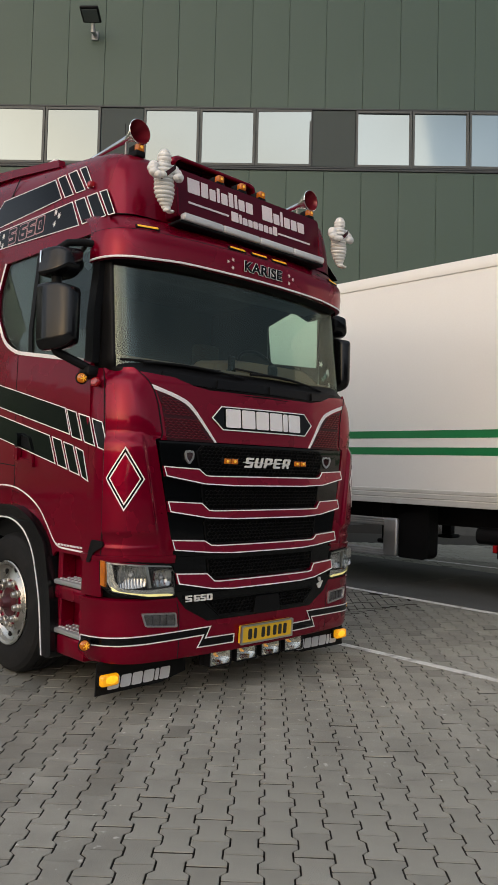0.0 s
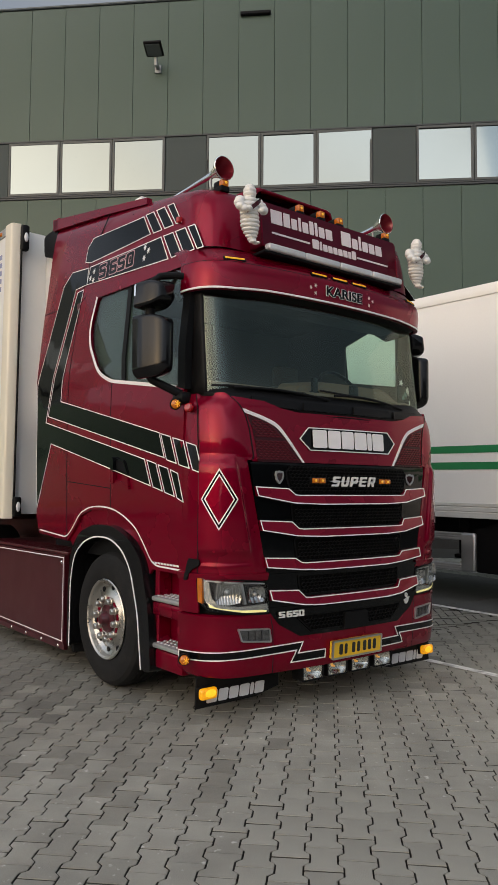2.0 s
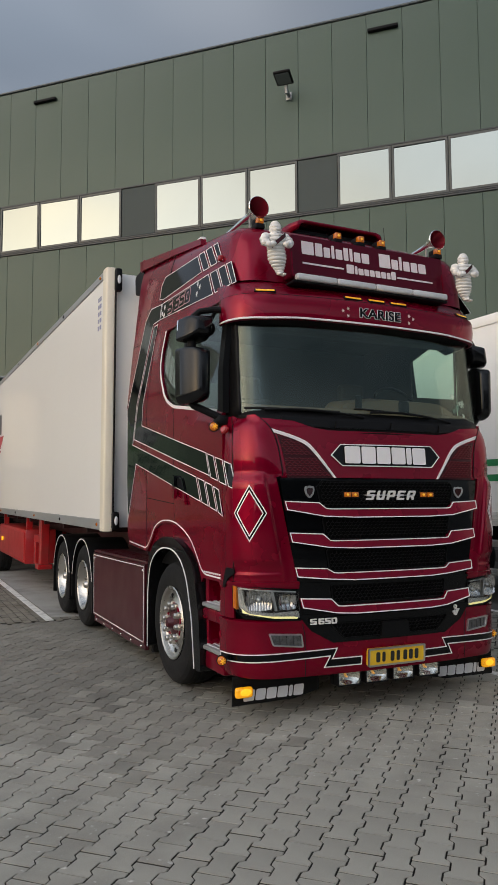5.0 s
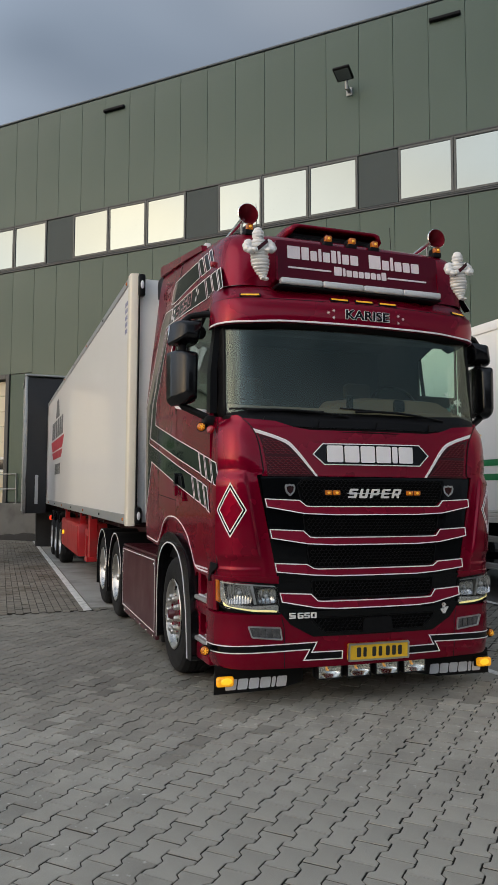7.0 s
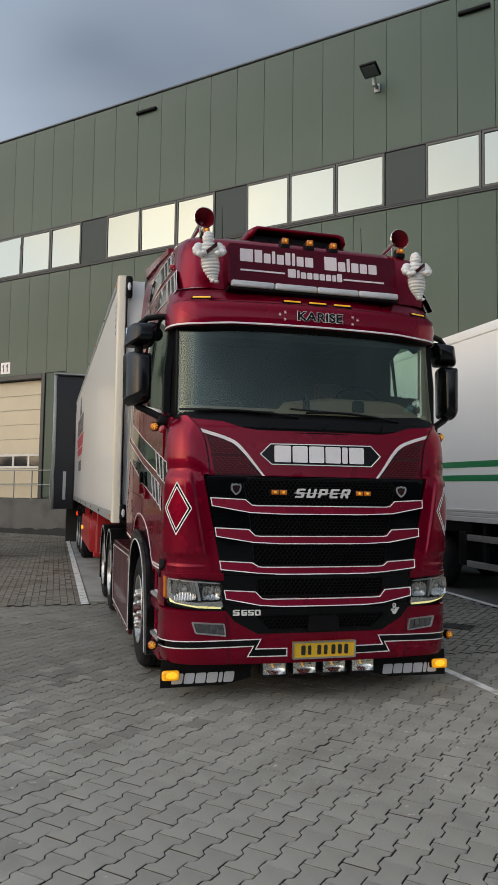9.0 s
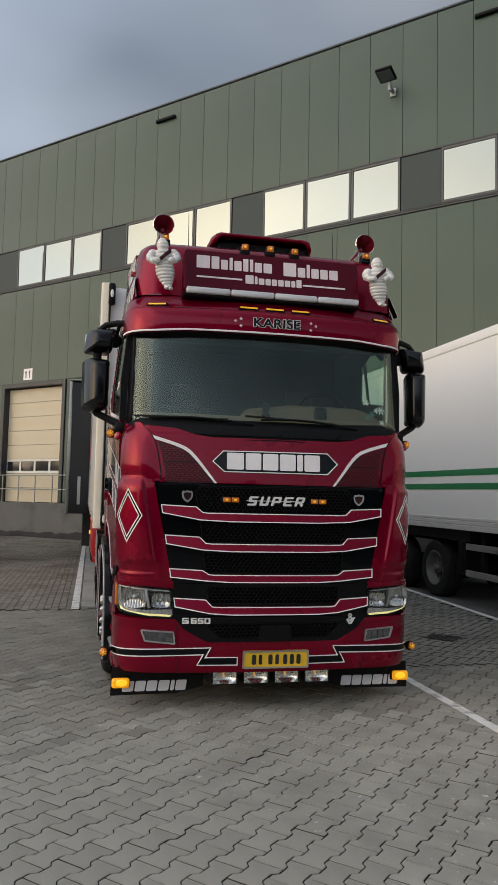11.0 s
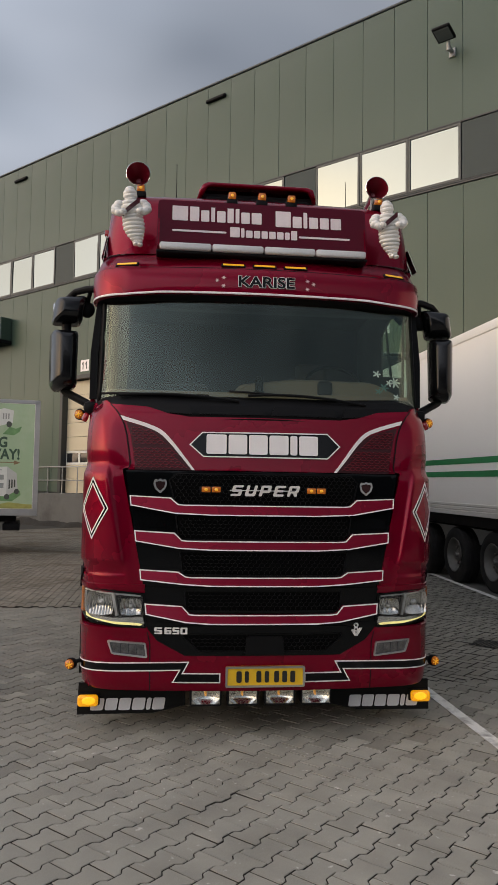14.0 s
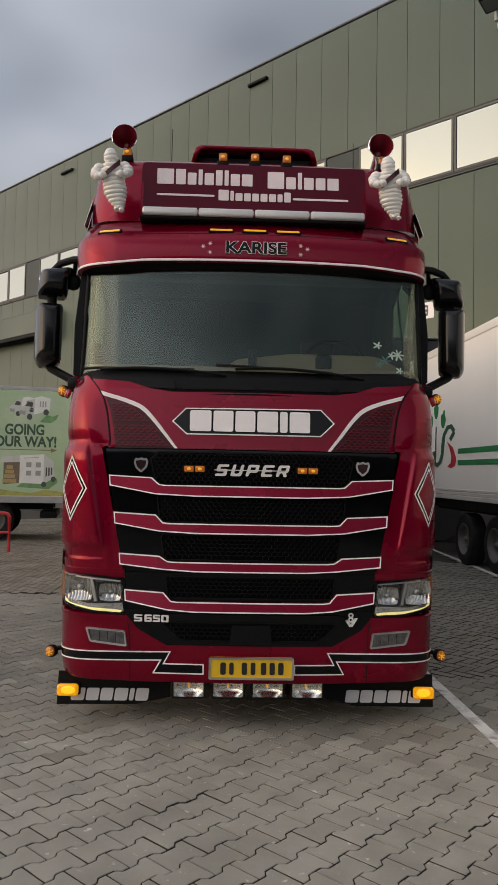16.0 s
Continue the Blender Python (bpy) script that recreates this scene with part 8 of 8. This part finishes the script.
# ---- the painted box lorry beyond the bays ----
def picture_lorry():
    m = pose(-12.35, 12.25, 0, 0, 0, 55)
    t = thing("box_lorry", m, "parked box lorry with a pale green printed side", "lorry")
    L, Z0, Z1 = 7.2, 0.95, 3.71
    bm = bmesh.new()
    box(bm, -L, 0.27, 0, 2.5, Z0, Z1, 0.01, 1)
    part("box_body", bm, PANEL_WHITE, t)
    face = lambda a, b, c: Vector((a, -0.002 - c, b))
    bm = bmesh.new()
    sheet(bm, [(-L + 0.1, Z0 + 0.14), (0.17, Z0 + 0.14), (0.17, Z1 - 0.08), (-L + 0.1, Z1 - 0.08)], face, 0.004)
    part("printed_side", bm, surf("pale_green_print", (0.36, 0.50, 0.31), 0.45, var=0.10, scale=0.9, stain=((0.55, 0.62, 0.48), 0.6, 0.7)), t)
    bm = bmesh.new()
    sheet(bm, [(-L + 0.1, Z0 + 0.14), (0.17, Z0 + 0.14), (0.17, Z0 + 0.24)] + [(-0.03 - k * 0.35, Z0 + 0.25 + 0.05 * math.sin(k * 2.1)) for k in range(20)] + [(-L + 0.1, Z0 + 0.24)], face, 0.006)
    part("printed_grass", bm, surf("yellow_green_print", (0.36, 0.36, 0.10), 0.5, var=0.3, scale=7.0), t)
    ink = surf("dark_green_letter", (0.035, 0.085, 0.05), 0.5)
    words("GOING", 0.33, ink, t, pose(-0.90, -0.010, 2.675, 90, 0, 0) @ Matrix.Diagonal((0.84, 1.05, 1, 1)), deep=0.002, grow=0.011)
    words("YOUR WAY!", 0.33, ink, t, pose(-0.955, -0.010, 2.385, 90, 0, 0) @ Matrix.Diagonal((0.88, 1.05, 1, 1)), deep=0.002, grow=0.011)
    bm = bmesh.new()
    sheet(bm, [(-2.4, 2.19), (-0.26, 2.19), (-0.26, 2.21), (-2.4, 2.21)], face, 0.006)
    sheet(bm, [(-0.28, 2.14), (-0.13, 2.20), (-0.28, 2.25)], face, 0.006)
    part("printed_arrow", bm, surf("brown_print", (0.25, 0.16, 0.08), 0.5), t)
    white, grey, dark = surf("printed_white", (0.68, 0.70, 0.66), 0.5, var=0.1, scale=5.0), surf("printed_mid_grey", (0.30, 0.32, 0.30), 0.5), surf("printed_dark", (0.06, 0.07, 0.06), 0.5)
    # printed vehicles as plain shapes: cab, bonnet and box of the upper two, the open-backed one below
    def patch(name, pts, mat, parent, lift=0.008):
        bm = bmesh.new()
        sheet(bm, pts, face, lift)
        return part(name, bm, mat, parent)
    def disc(x, z, r):
        return [(x + r * math.cos(a), z + 1.15 * r * math.sin(a)) for a in [q * math.pi / 6 for q in range(12)]]
    pale = surf("printed_pale_grey", (0.50, 0.52, 0.49), 0.5, var=0.1, scale=6.0)
    green = surf("printed_leaf_green", (0.14, 0.30, 0.12), 0.5, var=0.3, scale=9.0)
    for x, z, k, lift in ((-1.27, 3.10, 0.82, 0.008), (-1.04, 3.04, 1.0, 0.012)):
        v = patch("printed_vehicle", [(x, z + 0.02 * k), (x + 0.34 * k, z - 0.04 * k), (x + 0.36 * k, z + 0.40 * k), (x + 0.18 * k, z + 0.36 * k), (x + 0.12 * k, z + 0.24 * k), (x, z + 0.17 * k)], pale, t, lift)
        patch("printed_box", [(x + 0.34 * k, z + 0.02 * k), (x + 0.70 * k, z + 0.12 * k), (x + 0.72 * k, z + 0.42 * k), (x + 0.50 * k, z + 0.47 * k), (x + 0.36 * k, z + 0.43 * k)], white, v, lift + 0.002)
        patch("printed_window", [(x + 0.13 * k, z + 0.22 * k), (x + 0.30 * k, z + 0.20 * k), (x + 0.31 * k, z + 0.31 * k), (x + 0.19 * k, z + 0.33 * k)], dark, v, lift + 0.003)
        patch("printed_grille", [(x + 0.01 * k, z + 0.02 * k), (x + 0.14 * k, z), (x + 0.14 * k, z + 0.10 * k), (x + 0.01 * k, z + 0.11 * k)], grey, v, lift + 0.003)
        for dx, dz in ((0.24, -0.04), (0.62, 0.08)):
            patch("printed_wheel", disc(x + dx * k, z + dz * k, 0.065 * k), dark, v, lift + 0.004)
        for q in range(3):
            patch("printed_mark", [(x + (0.47 + q * 0.06) * k, z + 0.20 * k), (x + (0.50 + q * 0.06) * k, z + 0.21 * k), (x + (0.50 + q * 0.06) * k, z + 0.35 * k), (x + (0.47 + q * 0.06) * k, z + 0.34 * k)], grey, v, lift + 0.004)
    patch("printed_bush", [(-0.56, 2.88), (-0.30, 2.86), (-0.17, 2.95), (-0.12, 3.08), (-0.26, 3.02), (-0.40, 3.06)], green, t)
    shade = patch("printed_shadow", [(-1.05, 1.30), (-0.30, 1.26), (-0.10, 1.42), (-0.12, 1.52), (-0.90, 1.42)], green, t, 0.006)
    v = patch("printed_vehicle", [(-0.99, 1.40), (-0.43, 1.38), (-0.43, 2.10), (-0.99, 2.06)], white, t, 0.009)
    patch("printed_box", [(-0.43, 1.38), (-0.17, 1.54), (-0.21, 1.94), (-0.43, 2.10)], pale, v, 0.010)
    for x in (-0.84, -0.62):
        for z in (1.58, 1.78):
            patch("printed_square", [(x, z), (x + 0.12, z), (x + 0.12, z + 0.12), (x, z + 0.12)], grey, v, 0.012)
    patch("printed_line", [(-0.90, 1.99), (-0.55, 2.01), (-0.55, 2.025), (-0.90, 2.005)], grey, v, 0.012)
    for q in range(3):
        patch("printed_mark", [(-0.385 + q * 0.06, 1.56 + q * 0.02), (-0.35 + q * 0.06, 1.57 + q * 0.02), (-0.35 + q * 0.06, 1.78), (-0.385 + q * 0.06, 1.79)], dark, v, 0.012)
    for x, z in ((-0.42, 1.37), (-0.20, 1.50)):
        patch("printed_wheel", disc(x, z, 0.06), dark, v, 0.013)
    patch("printed_door", [(-1.42, 2.02), (-0.99, 2.06), (-0.99, 1.90), (-1.42, 1.88)], pale, v, 0.009)
    bm = bmesh.new()
    for q in range(4):
        sheet(bm, [(-1.38 + 0.03 * q, 1.40 + q * 0.11), (-1.06 - 0.03 * q, 1.40 + q * 0.11), (-1.06 - 0.03 * q, 1.49 + q * 0.11), (-1.38 + 0.03 * q, 1.49 + q * 0.11)], face, 0.008)
    part("printed_stack", bm, surf("printed_straw", (0.40, 0.28, 0.12), 0.5, var=0.2, scale=20.0), t)
    bm = bmesh.new()
    sheet(bm, [(-1.36, 1.36), (-0.99, 1.40), (-0.99, 1.92), (-1.36, 1.90)], face, 0.006)
    part("printed_opening", bm, surf("printed_brown", (0.16, 0.12, 0.08), 0.5, var=0.3, scale=9.0), t)
    for x0, x1, z0, z1 in ((-L, 0.29, Z0 - 0.03, Z0 + 0.13), (-L, 0.29, Z1 - 0.07, Z1 + 0.02), (0.18, 0.30, Z0, Z1)):
        bm = bmesh.new()
        box(bm, x0, x1, -0.02, 0.05, z0, z1, 0.008, 1)
        part("edge_rail", bm, RAIL_GREY, t)
    bm = bmesh.new()
    box(bm, -L + 0.3, -0.2, 0.55, 0.75, 0.75, 1.02)
    box(bm, -L + 0.3, -0.2, 1.75, 1.95, 0.75, 1.02)
    box(bm, -0.5, -0.1, 0.2, 2.3, 0.55, 0.72, 0.02, 1)
    part("chassis_frame", bm, DARK, t)
    for x in (-1.6, -2.75):
        for y, s in ((0.12, -1), (2.38, 1)):
            w = wheel(t, x, y, 0.5, s, r=0.5, deep=False, rim_mat=STEEL_RIM, hub_mat=STEEL_RIM)
            w.matrix_local = Matrix.Translation((x, y, 0.5)) @ Matrix.Rotation(radians(-90 * s), 4, "X")
        bm = bmesh.new()
        cyl(bm, (x, 0.3, 0.5), (x, 2.2, 0.5), 0.08, seg=12)
        part("axle", bm, DARK, t)
    # red tube barrier in front of it
    b = thing("barrier", pose(-10.76, 9.99, 0, 0, 0, 45), "bright red tube barrier standing on the yard", "barrier")
    bm = bmesh.new()
    tube(bm, [(-1.6, 0, 0.0), (-1.6, 0, 0.71), (-1.57, 0, 0.77), (-1.50, 0, 0.795), (-0.10, 0, 0.795), (-0.03, 0, 0.77), (0.0, 0, 0.71), (0, 0, 0.0)], 0.038, 10)
    part("hoop", bm, CHASSIS_RED, b)
    bm = bmesh.new()
    tube(bm, [(-1.6, 0, 0.40), (0, 0, 0.40)], 0.028, 10)
    part("cross_bar", bm, CHASSIS_RED, b)


picture_lorry()


# ---- paving ----
INV = YARD.inverted()
PITCH_X, LONG, BITE, GAP, DEEP = 0.1428, 0.200, 0.0125, 0.0038, 0.040


def in_gangway(p, rim=0.0):
    """The strip of plain blocks between the two coupled rigs, up to the painted line."""
    return 1.3 + rim < p.y < 13 and 1.60 + rim < p.x < 4.04 + 0.0562 * (p.y + 1.6) - 0.07


def in_bays(x, y):
    p = INV @ Vector((x, y, 0))
    return p.y > 5.44 and -22 < p.x < -0.9 or in_gangway(p, 0.13)


def bone(flip=False):
    """Outline of an interlocking paver about its middle."""
    w, n, h = PITCH_X / 2 + BITE - GAP, PITCH_X / 2 - BITE - GAP, LONG / 2 - 0.0046
    a, b = LONG / 4 + 0.012, LONG / 4 - 0.012
    right = [(w, -h), (w, -a), (n, -b), (n, b), (w, a), (w, h)]
    return right + [(-x, y) for x, y in right[::-1]]


def paver_mesh():
    out = bone()
    n = len(out)
    top = [(x * 0.974, y * 0.992, 0.0) for x, y in out]
    mid = [(x, y, -0.0035) for x, y in out]
    low = [(x, y, -DEEP) for x, y in out]
    verts = top + mid + low
    faces = [tuple(range(n))]
    for r in (0, 1):
        for k in range(n):
            j = (k + 1) % n
            faces.append((r * n + k, (r + 1) * n + k, (r + 1) * n + j, r * n + j))
    return verts, faces


def paving():
    tagged(part("pavement", bmesh.new(), PAVER), "grey interlocking concrete pavers", "pavement", kind="structure")
    floor = bpy.data.objects["pavement"]
    verts, faces = paver_mesh()
    one = bpy.data.meshes.new("paver")
    one.from_pydata(verts, [], faces)
    one.materials.append(PAVER)
    grime = bpy.data.materials["dark_joint_sand"]
    one.materials.append(grime)

    def soil(me, tops):
        """Joint faces below the arris carry the dark sand; tops: clean faces and all faces of each piece."""
        idx = []
        for clean, total in tops:
            idx += [0] * clean + [1] * (total - clean)
        me.materials.append(grime)
        me.polygons.foreach_set("material_index", idx)
    one.polygons.foreach_set("material_index", [0] * (1 + len(verts) // 3) + [1] * (len(verts) // 3))
    rnd = random.Random(11)
    lane, mid, bay = ([], [], [0], []), ([], [], [0], []), ([], [], [0], [])
    V3 = np.array(verts)
    made = 0
    rim = len(verts) // 3
    flat = np.concatenate([V3[rim:2 * rim] + np.array((0, 0, 0.004)), V3[2 * rim:]])
    flat_faces = [tuple(range(rim))] + [(k, rim + k, rim + (k + 1) % rim, (k + 1) % rim) for k in range(rim)]
    for i in range(-105, 130):
        x = i * PITCH_X
        for j in range(-34, 88):
            y = j * LONG + (LONG / 2 if i % 2 else 0)
            if in_bays(x, y):
                continue
            near = y > 1.2 and abs(x - 0.6) < 1.6 + y * 0.95
            if not near and not (-11 < x < 14 and y < 14):
                continue
            dz, t0, t1 = rnd.gauss(0, 0.0012), rnd.gauss(0, 0.005), rnd.gauss(0, 0.005)
            if in_bays(x, y + 0.30):
                dz -= 0.008
            if made < 300 and -0.55 < x < 1.75 and 2.55 < y < 3.9:
                ob = part("paver", one, None, floor)
                ob.location = (x, y, dz - 0.001)
                ob.rotation_euler = (t0, t1, 0)
                made += 1
                continue
            P = (V3 if near else flat) + np.array((x, y, dz - 0.001))
            P[:, 2] += (P[:, 1] - y) * t0 - (P[:, 0] - x) * t1
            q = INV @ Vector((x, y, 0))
            # tone steps darker into the bays: stains, plus shade put into the colour
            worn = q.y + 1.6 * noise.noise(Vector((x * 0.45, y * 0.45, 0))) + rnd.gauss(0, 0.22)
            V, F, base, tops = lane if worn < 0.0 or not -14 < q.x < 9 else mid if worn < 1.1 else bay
            V.append(P)
            F.extend([tuple(k + base[0] for k in f) for f in (faces if near else flat_faces)])
            base[0] += len(P)
            tops.append((1 + rim, 1 + 2 * rim) if near else (1, 1 + rim))
    for nm, (V, F, base, tops), mat, lab in (("paver_field", lane, PAVER, "field of grey interlocking pavers"), ("worn_paver_field", mid, PAVER_MID, "pavers beside the bays, faint stains and shade in their colour"), ("bay_paver_field", bay, PAVER_BAY, "stained pavers of the parking bays, shade put into their colour")):
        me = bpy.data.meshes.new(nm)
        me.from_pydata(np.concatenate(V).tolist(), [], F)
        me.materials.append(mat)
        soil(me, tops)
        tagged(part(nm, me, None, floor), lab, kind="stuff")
    # plain block rows laid along the parking bays
    V, F = [], []
    cube = np.array([(-1, -1, 0), (1, -1, 0), (1, 1, 0), (-1, 1, 0), (-1.03, -1.03, -0.03), (1.03, -1.03, -0.03), (1.03, 1.03, -0.03), (-1.03, 1.03, -0.03)])
    quads = ((0, 1, 2, 3), (0, 4, 5, 1), (1, 5, 6, 2), (2, 6, 7, 3), (3, 7, 4, 0))
    for i in range(-150, -6):
        for j in range(26, 140):
            X, Y = i * 0.105 + 0.0, j * 0.21 + (0.105 if i % 2 else 0)
            if Y < 4.85 or (-1.5 < X < 1.5 and Y > 5.6):
                continue
            w = YARD @ Vector((X, Y, 0))
            if w.y > 20.9 or w.x < -21:
                continue
            P = cube * np.array((0.0485, 0.0990, 1)) + np.array((X, Y, rnd.gauss(-0.001, 0.0012)))
            base = len(V) * 8
            V.append(P)
            F.extend([tuple(k + base for k in f) for f in quads])
    me = bpy.data.meshes.new("block_field")
    me.from_pydata(np.concatenate(V).tolist(), [], F)
    me.materials.append(BLOCKS)
    soil(me, [(1, 5)] * len(V))
    ob = tagged(part("block_field", me, None, floor), "rows of plain grey concrete blocks", kind="stuff")
    ob.matrix_world = YARD
    # herringbone of plain blocks between the rigs
    V, F, u = [], [], 0.105
    for j in range(10, 150):
        for i in range(-110, 60):
            if (i - j) % 4 in (1, 2):
                continue
            flat_one = (i - j) % 4 == 0
            x, y = (i + (1.0 if flat_one else 0.5)) * u, (j + (0.5 if flat_one else 1.0)) * u
            if not in_gangway(INV @ Vector((x, y, 0))):
                continue
            half = (0.0985, 0.0462, 1) if flat_one else (0.0462, 0.0985, 1)
            P = cube * np.array(half) + np.array((x, y, rnd.gauss(-0.002, 0.0014)))
            base = len(V) * 8
            V.append(P)
            F.extend([tuple(k + base for k in f) for f in quads])
    me = bpy.data.meshes.new("herringbone_field")
    me.from_pydata(np.concatenate(V).tolist(), [], F)
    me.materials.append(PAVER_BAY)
    soil(me, [(1, 5)] * len(V))
    tagged(part("herringbone_field", me, None, floor), "herringbone of dark grey concrete blocks", kind="stuff")
    # concrete slabs under the coupled trailer
    for k in range(7):
        bm = bmesh.new()
        box(bm, -1.518, 1.5, 5.7 + k * 2.0, 7.685 + k * 2.0, -0.03, 0.001, 0.006, 1)
        ob = part("concrete_slab", bm, SLAB, floor)
        ob.matrix_world = YARD
    # and those under the striped trailer, laid along its bay line, shade put into their tone
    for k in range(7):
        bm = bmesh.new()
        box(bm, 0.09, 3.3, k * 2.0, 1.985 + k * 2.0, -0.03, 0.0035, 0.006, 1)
        ob = part("concrete_slab", bm, SLAB_SHADED, floor)
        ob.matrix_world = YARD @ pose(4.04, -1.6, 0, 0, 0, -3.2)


def bay_lines():
    def strip(x0, y0, x1, y1, w, seg):
        d = Vector((x1 - x0, y1 - y0))
        n = max(1, int(d.length / seg))
        side = Vector((-d.y, d.x)).normalized() * w / 2
        bm = bmesh.new()
        for k in range(n):
            a, b = Vector((x0, y0)) + d * (k / n), Vector((x0, y0)) + d * ((k + 0.985) / n)
            sheet(bm, [tuple(a + side), tuple(a - side), tuple(b - side), tuple(b + side)], lambda u, v, c: Vector((u, v, 0.001 + c)), 0.003)
        ob = part("bay_line", bm, PAINT_LINE)
        ob.matrix_world = YARD
        return tagged(ob, "worn white painted bay line on the pavers", "bay line", "bay lines", "structure")
    strip(-1.60, 5.4, -1.60, 24.0, 0.11, 0.21)
    strip(1.54, -2.4, 1.50, 2.0, 0.088, 0.2)
    strip(4.04, -1.6, 4.90, 13.6, 0.10, 0.2)
    strip(8.30, 0.5, 8.2, 9.0, 0.10, 0.2)
    # drain grate
    g = thing("drain_grate", YARD @ pose(2.86, 2.76, 0.004, 0, 0, -44.6) @ Matrix.Diagonal((0.60, 0.60, 0.5, 1)), "dark cast iron drain grate set in the pavers", "drain grate")
    bm = bmesh.new()
    for a in (-0.30, 0.27):
        box(bm, a, a + 0.03, -0.3, 0.3, 0.001, 0.012)
    for b in (-0.30, 0.27):
        box(bm, -0.27, 0.27, b, b + 0.03, 0.001, 0.012)
    part("grate_frame", bm, CAST, g)
    for k in range(9):
        bm = bmesh.new()
        box(bm, -0.25 + k * 0.06, -0.225 + k * 0.06, -0.27, 0.27, 0.001, 0.010)
        part("grate_bar", bm, CAST, g)


bay_lines()
paving()
